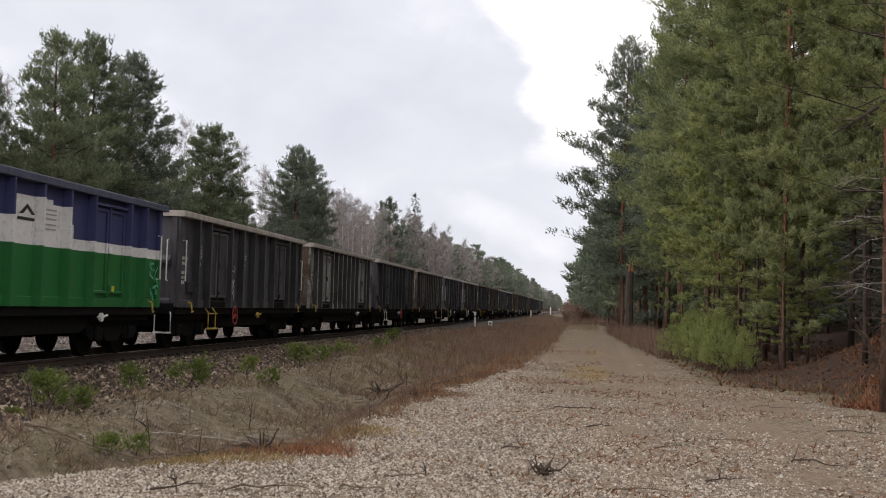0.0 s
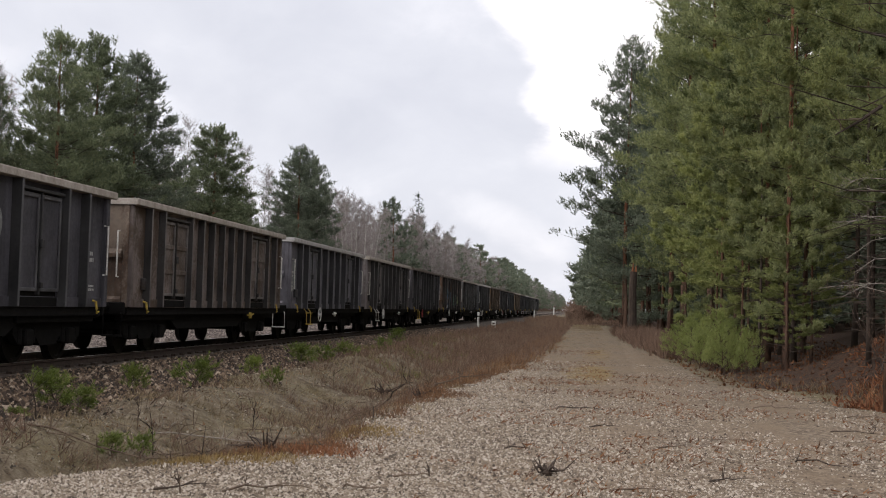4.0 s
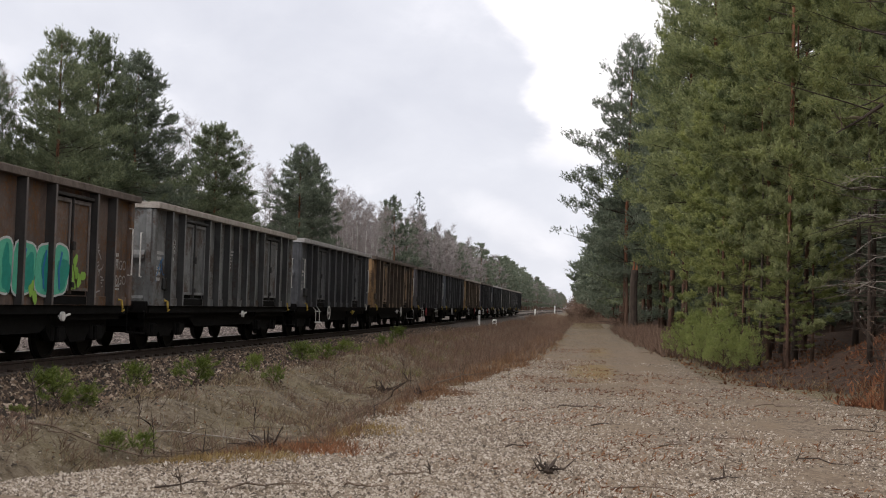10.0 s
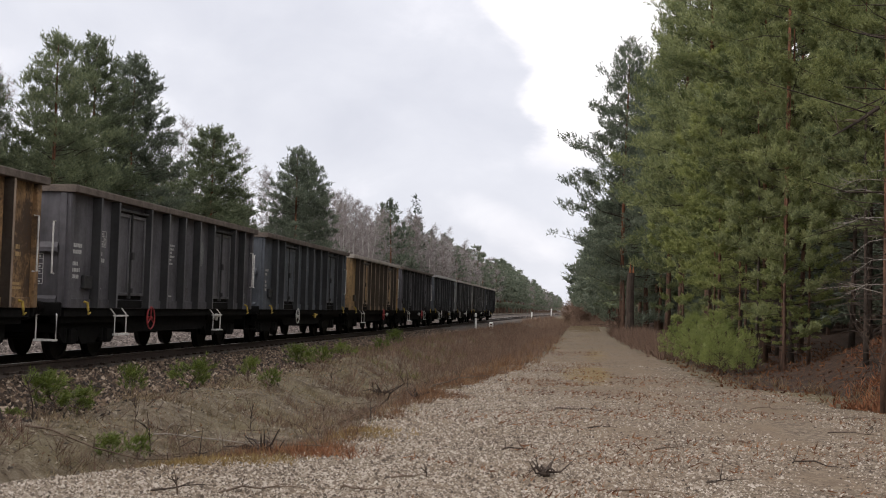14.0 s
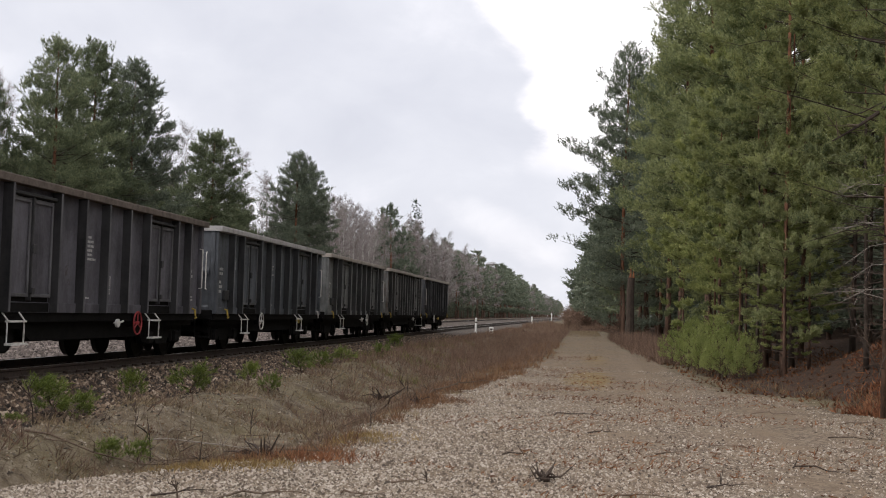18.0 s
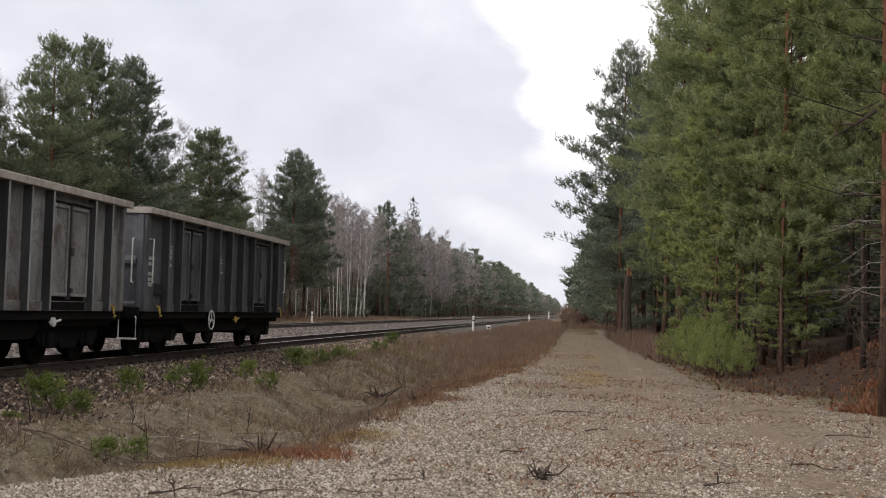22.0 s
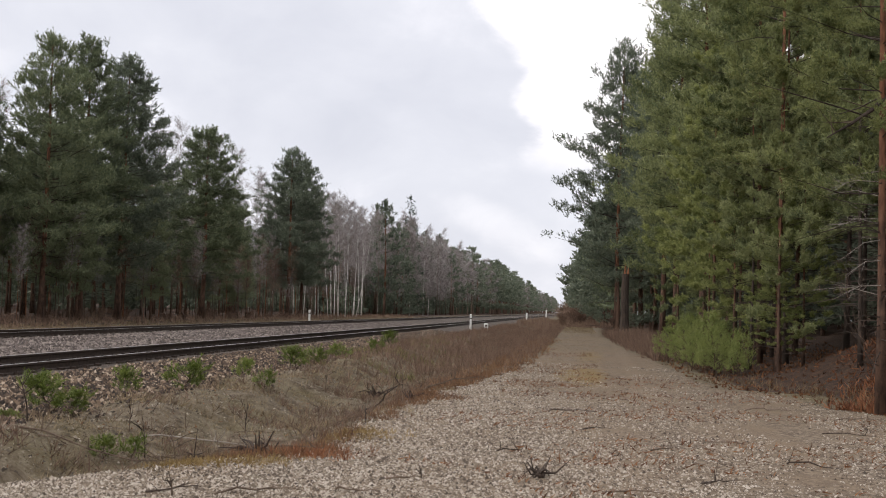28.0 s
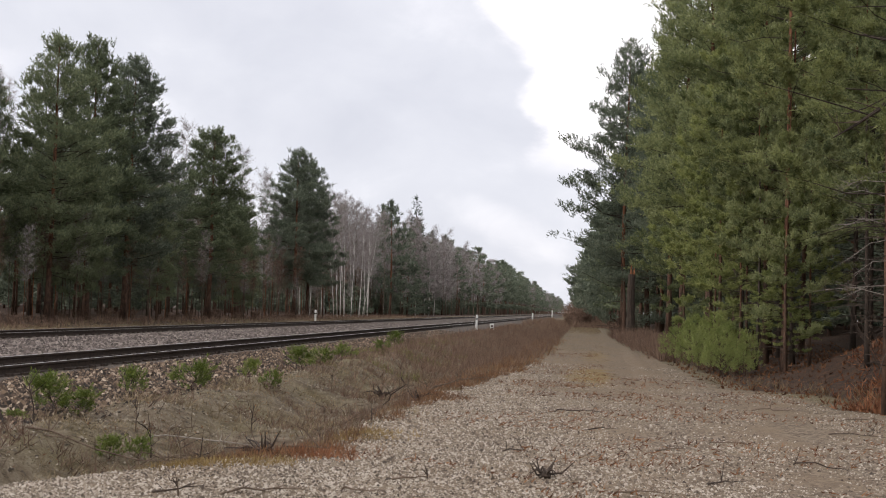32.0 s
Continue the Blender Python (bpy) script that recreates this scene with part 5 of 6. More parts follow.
def wagon(n):
    style, base, rust, wear, rim, wheel, steps, label = WAGON_LIST[n]
    kind = "A" if style == "A" else "B"
    rng = random.Random(n)
    w = thing("open_wagon", (TRACK_X, PITCH * n - 6.39 - advance(0), RAIL_Z), label, "goods wagon", "wagons of the coal train")
    coat = livery(w) if base is None else paint("wagon_paint", tuple(1.38 * c + 0.005 for c in base), rust, wear)
    # rib edges and door frames painted lighter, as if catching the sky
    edge = coat if base is None else paint("sky_lit_edge_paint", tuple(0.75 * c + 0.55 * sum(base) / 3 + 0.030 for c in base), rust, wear * 0.6)
    # ribs near-black: grime, with the shade of their cheeks painted in
    ribs = coat if base is None else paint("grimy_shaded_rib_paint", tuple(0.14 * c + 0.010 for c in base), tuple(0.35 * c for c in rust), wear * 0.7)
    end_coat = paint("rust_brown_end_paint", (0.15, 0.115, 0.088), (0.10, 0.062, 0.042), 0.6) if n in (4, 6) else coat
    # trough
    panel = shared("panel", lambda: Geo().box(1.265, 1.315, -6.34, 6.34, 1.16, 3.12).mesh("side_wall"))
    sill = shared("sill", lambda: Geo().prism([(1.285, 1.0), (1.345, 1.0), (1.345, 1.165), (1.330, 1.175), (1.285, 1.175)], "y", -6.36, 6.36).mesh("side_sill"))

    def end_shape():
        g = Geo().box(-1.30, 1.30, -6.39, -6.34, 1.02, 3.12)
        g.box(-1.32, -1.20, -6.43, -6.35, 1.0, 3.11, 0.01)
        g.box(1.20, 1.32, -6.43, -6.35, 1.0, 3.11, 0.01)
        g.prism([(-6.46, 2.02), (-6.46, 2.10), (-6.39, 2.20), (-6.385, 2.20), (-6.385, 2.02)], "x", -1.18, 1.18)
        g.prism([(-6.43, 1.02), (-6.43, 1.16), (-6.39, 1.22), (-6.385, 1.22), (-6.385, 1.02)], "x", -1.18, 1.18)
        return g.mesh("end_wall")
    end = shared("end", end_shape)
    rim_side = shared("rim_side", lambda: Geo().prism([(1.27, 3.115), (1.490, 3.115), (1.500, 3.122), (1.500, 3.236), (1.490, 3.25), (1.27, 3.25)], "y", -6.46, 6.46).mesh("top_rim"))
    rim_end = shared("rim_end", lambda: Geo().prism([(-6.45, 3.118), (-6.30, 3.118), (-6.30, 3.246), (-6.442, 3.246), (-6.45, 3.236)], "x", -1.27, 1.27).mesh("top_rim"))
    floor = shared("floor", lambda: Geo().box(-1.285, 1.285, -6.34, 6.34, 1.14, 1.20).mesh("floor"))
    part("floor", floor, COAL, w, "coal-dusted wagon floor")
    for turn in (Matrix.Identity(4), MIRROR):
        part("side_wall", panel, coat, w).matrix_basis = turn
        part("side_sill", sill, coat, w).matrix_basis = turn
        part("end_wall", end, end_coat, w).matrix_basis = turn
        part("top_rim", rim_side, rim, w).matrix_basis = turn
        part("top_rim", rim_end, rim, w).matrix_basis = turn
        post = shared("post" + kind, lambda: post_mesh(kind))
        for o in (POSTS_A if kind == "A" else POSTS_B):
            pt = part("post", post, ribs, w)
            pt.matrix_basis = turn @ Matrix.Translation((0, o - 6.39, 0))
            part("post_flange", shared("flange" + kind, lambda: post_edge_mesh(kind)), edge, pt, "rib edge painted lighter as if lit")
        for y in (-6.30, 6.30):
            part("corner_post", shared("corner", lambda: Geo().box(1.30, 1.40, -0.10, 0.06, 1.0, 3.11, 0.015).mesh("corner_post")), coat, w).matrix_basis = turn @ Matrix.Translation((0, y, 0))
        for lo, hi in DOORS[kind]:
            wide = (hi - lo) / 2 - 0.06
            leaf = shared("leaf" + style, lambda: leaf_mesh(wide, "lattice" if style == "L" else ""))
            mid = (lo + hi) / 2
            for o in (mid - wide / 2 - 0.045, mid + wide / 2 + 0.045):
                lf = part("door_leaf", leaf, coat, w)
                lf.matrix_basis = turn @ Matrix.Translation((0, o - 6.39, 0))
                part("leaf_frame", shared("leaf_frame" + kind, lambda: leaf_frame_mesh(wide)), edge, lf, "raised door frame painted lighter as if lit")
            # near-black sheets paint in the shade round and under the door leaves
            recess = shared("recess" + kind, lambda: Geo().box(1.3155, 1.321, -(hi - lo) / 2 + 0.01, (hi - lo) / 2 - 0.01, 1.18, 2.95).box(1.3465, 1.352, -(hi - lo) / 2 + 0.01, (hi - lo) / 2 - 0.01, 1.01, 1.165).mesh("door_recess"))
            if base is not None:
                part("door_recess", recess, FRAME_BLACK, w, "black sheet painting in shade round the door leaves").matrix_basis = turn @ Matrix.Translation((0, mid - 6.39, 0))
            bar = shared("bar", lambda: Geo().box(1.322, 1.41, -0.026, 0.026, 1.20, 2.98, 0.008).box(1.40, 1.455, -0.05, 0.05, 1.32, 1.42, 0.01).box(1.40, 1.45, -0.06, 0.06, 2.0, 2.16, 0.01).mesh("door_latch"))
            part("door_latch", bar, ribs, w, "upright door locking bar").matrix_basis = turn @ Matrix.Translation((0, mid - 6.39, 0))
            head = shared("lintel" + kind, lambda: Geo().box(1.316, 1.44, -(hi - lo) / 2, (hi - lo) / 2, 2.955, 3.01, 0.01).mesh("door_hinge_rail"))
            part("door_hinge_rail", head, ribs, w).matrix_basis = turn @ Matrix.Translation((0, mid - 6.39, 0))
        for o in (0.78, 12.06):
            part("rope_hook", shared("hook", hook_mesh), YELLOW if base is None or n not in (12, 18) or o < 1 else OFF_WHITE, w, "yellow rope hook").matrix_basis = turn @ Matrix.Translation((1.385, o - 6.39, 1.02))
    # underframe and running gear
    def under():
        g = Geo()
        g.prism([(-6.30, 0.98), (6.30, 0.98), (6.30, 0.80), (3.3, 0.74), (2.6, 0.62), (-2.6, 0.62), (-3.3, 0.74), (-6.30, 0.80)], "x", -0.62, -0.50)
        g.prism([(-6.30, 0.98), (6.30, 0.98), (6.30, 0.80), (3.3, 0.74), (2.6, 0.62), (-2.6, 0.62), (-3.3, 0.74), (-6.30, 0.80)], "x", 0.50, 0.62)
        for y in (-5.6, -3.2, -2.0, 0, 2.0, 3.2, 5.6):
            g.box(-1.30, 1.30, y - 0.07, y + 0.07, 0.86, 1.138)
        g.box(-1.30, -1.20, -6.3, 6.3, 0.84, 1.0)
        g.box(1.20, 1.30, -6.3, 6.3, 0.84, 1.0)
        for s in (-1, 1):
            a, b = sorted((s * 1.06, s * 1.14))
            g.prism([(-3.4, 0.86), (3.4, 0.86), (2.6, 0.50), (-2.6, 0.50)], "x", a, b)
            g.box(min(s * 1.0, s * 1.2), max(s * 1.0, s * 1.2), -6.2, -2.9, 0.72, 0.88)
            g.box(min(s * 1.0, s * 1.2), max(s * 1.0, s * 1.2), 2.9, 6.2, 0.72, 0.88)
        g.box(-0.48, 0.48, -2.9, 2.9, 0.44, 0.70, 0.03)
        g.box(-0.9, 0.9, -0.5, 0.5, 0.46, 0.84, 0.03)
        return g.mesh("underframe")
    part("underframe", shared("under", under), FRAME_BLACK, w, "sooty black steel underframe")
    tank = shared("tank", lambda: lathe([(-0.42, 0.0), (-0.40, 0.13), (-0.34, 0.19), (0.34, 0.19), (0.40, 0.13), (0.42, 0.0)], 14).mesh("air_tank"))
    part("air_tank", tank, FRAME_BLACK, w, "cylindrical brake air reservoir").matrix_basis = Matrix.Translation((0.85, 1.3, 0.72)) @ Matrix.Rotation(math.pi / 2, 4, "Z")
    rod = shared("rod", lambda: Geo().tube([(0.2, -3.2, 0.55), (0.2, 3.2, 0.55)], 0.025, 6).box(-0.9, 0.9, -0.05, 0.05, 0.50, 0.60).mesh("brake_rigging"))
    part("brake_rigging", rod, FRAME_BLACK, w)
    for s in (-1, 1):
        turn = MIRROR if s > 0 else Matrix.Identity(4)
        beam = shared("beam", lambda: Geo().box(-1.30, 1.30, -6.50, -6.40, 0.84, 1.10, 0.02).mesh("headstock"))
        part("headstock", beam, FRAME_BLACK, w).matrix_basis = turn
        for x in (-0.875, 0.875):
            buf = shared("buffer", lambda: lathe([(0.0, 0.0), (0.0, 0.13), (0.22, 0.12), (0.22, 0.085), (0.46, 0.085), (0.46, 0.21), (0.50, 0.225), (0.53, 0.20), (0.535, 0.0)], 18).mesh("buffer"))
            part("buffer", buf, WHEEL_STEEL, w, "round steel buffer").matrix_basis = turn @ Matrix.Translation((x, -6.49, 0.99)) @ Matrix.Rotation(-math.pi / 2, 4, "Z")
        link_ = shared("coupling", lambda: Geo().box(-0.05, 0.05, -6.86, -6.49, 0.92, 1.02, 0.02).tube([(0, -6.80, 0.95), (0.06, -6.90, 0.80), (0, -7.0, 0.62), (-0.06, -6.9, 0.8), (0, -6.80, 0.95)], 0.028, 6).mesh("coupling"))
        part("coupling", link_, WHEEL_STEEL, w).matrix_basis = turn
        bench = shared("shunter_step", lambda: Geo().tube([(1.22, -6.45, 0.9), (1.30, -6.62, 0.86), (1.30, -6.62, 0.42), (0.92, -6.62, 0.42), (0.92, -6.62, 0.86), (0.92, -6.45, 0.9)], 0.014, 6).box(0.92, 1.30, -6.72, -6.54, 0.40, 0.435).mesh("shunter_step"))
        part("shunter_step", bench, OFF_WHITE if n in (3, 7, 14, 21) else FRAME_BLACK, w, "shunter's footstep under the end").matrix_basis = turn
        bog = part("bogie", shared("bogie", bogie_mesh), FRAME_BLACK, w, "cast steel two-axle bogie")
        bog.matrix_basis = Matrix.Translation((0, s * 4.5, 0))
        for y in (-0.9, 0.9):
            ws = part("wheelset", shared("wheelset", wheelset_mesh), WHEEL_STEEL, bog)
            ws.matrix_parent_inverse = Matrix.Translation((0, y, 0.46))
            WHEELSETS.append(ws)
    # fittings on the side towards the path
    if wheel:
        o = {10: 4.55, 13: 8.4, 16: 8.3, 17: 8.3, 14: 4.4, 3: 4.75, 5: 7.9, 21: 4.9, 19: 8.4, 8: 4.4, 12: 4.6, 18: 4.48, 9: 4.4}.get(n, 4.48)
        hw = part("handwheel", shared("handwheel", handwheel_mesh), wheel, w, "red spoked brake handwheel" if wheel is RED else "white spoked brake handwheel")
        hw.matrix_basis = Matrix.Translation((1.42, o - 6.39, 0.80))
        part("handwheel_bracket", shared("bracket", lambda: Geo().box(1.2, 1.36, -0.05, 0.05, 0.72, 1.0, 0.01).mesh("handwheel_bracket")), FRAME_BLACK, w).location.y = o - 6.39
    for o in steps:
        st = part("step", shared("stirrup", lambda: stirrup_mesh(0.62, 0.52)), OFF_WHITE if n not in (3, 7, 9) else YELLOW, w, "stirrup footstep below the door")
        st.matrix_basis = Matrix.Translation((1.36, o - 6.39, 1.0))
    lever = part("brake_lever", shared("lever", lambda: Geo().tube([(1.30, 0, 0.80), (1.40, 0, 0.80), (1.42, 0.22, 0.84)], 0.022, 6).tube([(1.38, -0.06, 0.80), (1.43, -0.06, 0.80)], 0.085, 12).mesh("brake_lever")), OFF_WHITE if n % 3 else YELLOW, w, "pale brake change-over lever")
    lever.location.y = 7.25 - 6.39 if n % 2 else 9.4 - 6.39
    grip = shared("grip", lambda: rail_handle_mesh(0.95))
    for x, z in ((1.12, 1.62),) if n % 2 else ((1.12, 1.62), (0.62, 1.62)):
        part("handrail", grip, OFF_WHITE, w, "white handrail on the end wall").matrix_basis = Matrix.Translation((x, -6.42, z)) @ Matrix.Rotation(-math.pi / 2, 4, "Z")
    if n not in (4, 11, 20):
        part("handrail", grip, OFF_WHITE, w, "white handrail on the corner").matrix_basis = Matrix.Translation((1.39, 6.12, 1.62)) @ Matrix.Rotation(radians(60), 4, "Z")
        if n in (3, 7, 8, 12, 21):
            part("handrail", grip, OFF_WHITE, w, "white handrail on the corner").matrix_basis = Matrix.Translation((1.39, -6.2, 1.62))
    shelf = shared("shelf", lambda: Geo().box(1.316, 1.39, -0.20, 0.20, 1.36, 1.62, 0.015).mesh("document_box"))
    part("document_box", shelf, ribs, w, "shallow waybill box").location.y = 0.95 - 6.39
    # lettering, worn beyond reading
    ink = OCHRE_STENCIL if n in (13, 16) else STENCIL

    def mark(me, o, z, lab="worn stencilled lettering", mat=None, x=1.318):
        ob = part("marking", me, mat or ink, w, lab)
        ob["kind"] = "stuff"
        ob.matrix_basis = Matrix.Translation((x, o - 6.39, z))
    if n not in (2, 6):
        v = n % 4
        mark(shared(("t1", v), lambda: text_block(rng, 2, 0.62, 0.24)), 0.24, 2.20)
        mark(shared(("t2", v), lambda: text_block(rng, 3, 0.42, 0.36)), 0.30, 1.86)
        mark(shared("table", lambda: table_block(4, 3, 0.50, 0.30)), 1.42 if kind == "A" else 1.08, 2.50)
        mark(shared(("t3", v), lambda: text_block(rng, 2, 0.50, 0.26)), 1.42 if kind == "A" else 1.08, 2.10)
        mark(shared(("t4", v), lambda: text_block(rng, 1, 0.34, 0.06)), 1.44 if kind == "A" else 1.08, 1.40)
        if n not in (4, 10):
            mark(shared(("t5", v), lambda: text_block(rng, 6, 0.78, 0.50, 0.45)), 5.36 if kind == "A" else 5.62, 2.46)
        mark(shared("small", lambda: table_block(2, 4, 0.30, 0.34)), 6.62, 1.72)
        mark(shared(("t6", v), lambda: text_block(rng, 1, 0.6, 0.06)), 5.45, 1.30)
        mark(shared(("t7", v), lambda: text_block(rng, 2, 0.42, 0.14)), 11.85, 1.42)
        mark(shared(("t8", v), lambda: text_block(rng, 2, 0.20, 0.24)), 12.0, 2.05)
    if n in (7, 12, 18, 5, 14):
        def patch():
            g = Geo()
            g.v += [(0, a, c) for a, c in blob(rng, 0, 0, 0.24, 0.30, 0.07, 26)]
            g.f.append(tuple(range(26)))
            return g.mesh("faded_patch")
        part("faded_patch", shared("patch", patch), FADED, w, "pale oval where a badge was painted over").matrix_basis = Matrix.Translation((1.3185, 8.12 - 6.39, 2.36))
    if n in (19, 7):
        part("data_panel", shared("data_panel", lambda: Geo().box(0, 0.0025, 0, 0.62, -0.95, 0).mesh("data_panel")), FADED, w, "pale repainted data panel").matrix_basis = Matrix.Translation((1.3185, 0.22 - 6.39, 2.52))
    if n in (3, 9, 14, 20):
        part("end_board", shared("board", lambda: table_block(3, 6, 0.55, 0.55)), STENCIL, w, "white ruled notice on the end wall").matrix_basis = Matrix.Translation((0.35, -6.392, 1.98)) @ Matrix.Rotation(-math.pi / 2, 4, "Z")
    WAGONS.append((w, n))
    return w


FADED = simple("faded_grey_patch", (0.10, 0.105, 0.105), (0.20, 0.205, 0.20), 20, 0.85, 0, 0.1)
SPRAY = {k: simple("spray_" + k, tuple(c * 0.7 for c in v), v, 12, 0.5, 0, 0.05) for k, v in {
    "teal": (0.02, 0.26, 0.20), "mint": (0.10, 0.45, 0.30), "blue": (0.03, 0.16, 0.36), "sky": (0.10, 0.34, 0.44), "chrome": (0.32, 0.31, 0.30), "black": (0.02, 0.02, 0.02),
    "lime": (0.25, 0.45, 0.08), "white": (0.55, 0.55, 0.54), "yellow": (0.6, 0.5, 0.05)}.items()}


def sprayed(w, colour, shapes, lift, lab):
    """One coat of spray paint: flat shapes over the wall between the ribs and over the doors."""
    g = Geo()
    for pts in shapes:
        k = len(g.v)
        g.v += [(1.320 + lift, a - 6.39, c) for a, c in pts]
        g.f.append(tuple(range(k, k + len(pts))))
    part("graffiti", g, SPRAY[colour], w, lab)["kind"] = "stuff"


def stroke(pts, wide):
    """The outline of a brush line through points."""
    up, down = [], []
    for i, (a, c) in enumerate(pts):
        p, q = pts[max(0, i - 1)], pts[min(len(pts) - 1, i + 1)]
        d = math.hypot(q[0] - p[0], q[1] - p[1]) or 1
        nx, nz = -(q[1] - p[1]) / d * wide / 2, (q[0] - p[0]) / d * wide / 2
        up.append((a + nx, c + nz))
        down.append((a - nx, c - nz))
    return up + down[::-1]


def scrawl(rng, o, z, wide, tall, n, line=0.03):
    out = []
    for _ in range(n):
        a, c = o + rng.uniform(0, wide), z + rng.uniform(0, tall)
        b, d = a + rng.uniform(-0.25, 0.25), c + rng.uniform(-0.45, 0.45) * tall
        out.append(stroke([(a, c), ((a + b) / 2 + rng.uniform(-0.1, 0.1), (c + d) / 2), (b, d)], line))
    return out


def paint_graffiti(w, n):
    rng = random.Random(70 + n)
    if n == 10:
        L = 0.065
        big = (2.45, 2.85, 3.25, 3.65, 4.35, 4.75, 5.15, 5.6)
        sprayed(w, "chrome", [boxy(rng, o, 1.50 + 0.12 * math.sin(i * 2.1), 0.24, 0.34 + 0.05 * math.cos(i * 1.7)) for i, o in enumerate(big)], L, "silver graffiti letters")
        sprayed(w, "blue", [blob(rng, o, 2.02 + 0.10 * math.sin(i * 1.9), 0.17, 0.27, 0.3) for i, o in enumerate(big[:7])] + [blob(rng, o, z, 0.13, 0.26, 0.3) for o, z in ((4.4, 1.35), (4.95, 1.25), (3.9, 1.30))], L + 0.004, "blue graffiti fills")
        sprayed(w, "sky", [blob(rng, o, z, 0.11, 0.22, 0.3) for o, z in ((2.55, 2.12), (3.05, 1.98), (3.4, 2.14), (4.45, 2.02), (4.8, 1.62), (5.55, 1.62), (5.72, 1.85), (5.7, 1.4))], L + 0.008, "light blue graffiti highlights")
        sprayed(w, "black", [stroke([(o - 0.22, 1.24), (o - 0.05, 1.55 + 0.1 * math.sin(o * 7)), (o + 0.2, 1.40), (o + 0.08, 1.78), (o - 0.16, 1.74)], 0.04) for o in big] + scrawl(rng, 2.3, 1.25, 3.5, 0.9, 22, 0.03), L + 0.012, "black graffiti outlines")
        sprayed(w, "white", [stroke([(o - 0.25, 1.2), (o - 0.27, 1.6), (o - 0.1, 1.86), (o + 0.16, 1.82)], 0.022) for o in big] + scrawl(rng, 2.3, 1.7, 3.5, 0.5, 18, 0.02), L + 0.014, "white graffiti outlines")
        green = ((7.0, 0.30), (7.75, 0.42), (8.55, 0.36), (9.2, 0.34))
        sprayed(w, "white", [boxy(rng, o, 1.62, r + 0.035, 0.47) for o, r in green], L, "white graffiti rims")
        sprayed(w, "mint", [boxy(rng, o, 1.62, r, 0.43) for o, r in green], L + 0.003, "mint green graffiti letters")
        sprayed(w, "teal", [blob(rng, o + 0.1, 1.56, r * 0.62, 0.34, 0.2) for o, r in green], L + 0.006, "teal graffiti fills")
        sprayed(w, "blue", [stroke([(o - 0.02, 1.28), (o - 0.08, 1.62), (o + 0.04, 1.95)], 0.07) for o, r in green[1:]], L + 0.009, "blue graffiti shading")
        sprayed(w, "lime", [blob(rng, o, z, 0.14, 0.15, 0.45) for o, z in ((6.55, 1.32), (6.65, 1.5), (9.75, 1.45), (9.85, 1.7), (8.1, 1.22), (10.1, 1.5))], L + 0.008, "lime green graffiti leaves")
        sprayed(w, "chrome", scrawl(rng, 0.15, 1.75, 0.75, 0.45, 16, 0.025) + scrawl(rng, 1.5, 1.4, 0.45, 0.9, 9, 0.05) + scrawl(rng, 4.2, 2.5, 0.5, 0.3, 10, 0.03) + scrawl(rng, 10.85, 1.25, 0.5, 0.35, 7, 0.028) + scrawl(rng, 10.8, 1.55, 0.5, 0.4, 9, 0.028) + scrawl(rng, 10.95, 2.0, 0.25, 0.3, 5, 0.028), 0.004, "grey graffiti tag")
        for y, z, size in ((11.62, 1.72, 0.27), (11.62, 1.42, 0.27)):
            f = bpy.data.curves.new("graffiti", "FONT")
            f.body, f.size, f.extrude = "CARGO", size, 0.001
            f.materials.append(SPRAY["chrome"])
            ob = new("graffiti", f)
            ob.parent = w
            ob["label"] = "hand-sprayed grey word"
            ob.matrix_basis = Matrix.Translation((1.325, y - 6.39, z)) @ Matrix.Rotation(math.pi / 2, 4, "Z") @ Matrix.Rotation(math.pi / 2, 4, "X")
    elif n == 3:
        sprayed(w, "white", scrawl(rng, 4.35, 1.40, 0.6, 0.65, 20, 0.035) + scrawl(rng, 7.7, 1.40, 0.5, 0.5, 18, 0.04), 0.004, "white graffiti tag")
    elif n == 2:
        sprayed(w, "mint", scrawl(rng, 12.0, 1.35, 0.55, 0.6, 16, 0.035), 0.07, "pale green graffiti tag")
        sprayed(w, "black", [[(5.75, 2.56), (6.05, 2.74), (6.38, 2.56), (6.22, 2.56), (6.05, 2.66), (5.90, 2.56)], stroke([(5.68, 2.48), (6.45, 2.48)], 0.05)], 0.004, "dark emblem on the white panel")
        sprayed(w, "chrome", [stroke([(6.62, z), (7.25, z)], 0.025) for z in (2.70, 2.62, 2.54, 2.44, 2.36)], 0.004, "small grey lettering")
        sprayed(w, "yellow", [blob(rng, 9.9, 1.36, 0.12, 0.05)], 0.075, "yellow paint mark")
    elif n == 11:
        sprayed(w, "blue", scrawl(rng, 0.3, 1.5, 0.6, 0.7, 8, 0.03), 0.004, "blue graffiti tag")
    elif n == 4:
        sprayed(w, "sky", scrawl(rng, 1.1, 1.55, 0.5, 0.5, 9, 0.03), 0.004, "pale blue graffiti tag")


for number in WAGON_LIST:
    paint_graffiti(wagon(number), number)

# ---- grass, brush and litter ----
def blades(name, rng, x, y, length, width, spread, per, mat, label, category, lean=(0, 0, 1), sink=0.02):
    z = height(x, y) - sink
    v, f = strokes(rng, np.stack([x, y, z], 1), np.repeat(np.array([lean], float), len(x), 0), per, length, width, spread)
    v[:, 2] = np.maximum(v[:, 2], height(v[:, 0], v[:, 1]) - 0.03)
    return lone(name, raw_mesh(name, v, f), mat, (0, 0, 0), label, category, kind="stuff")


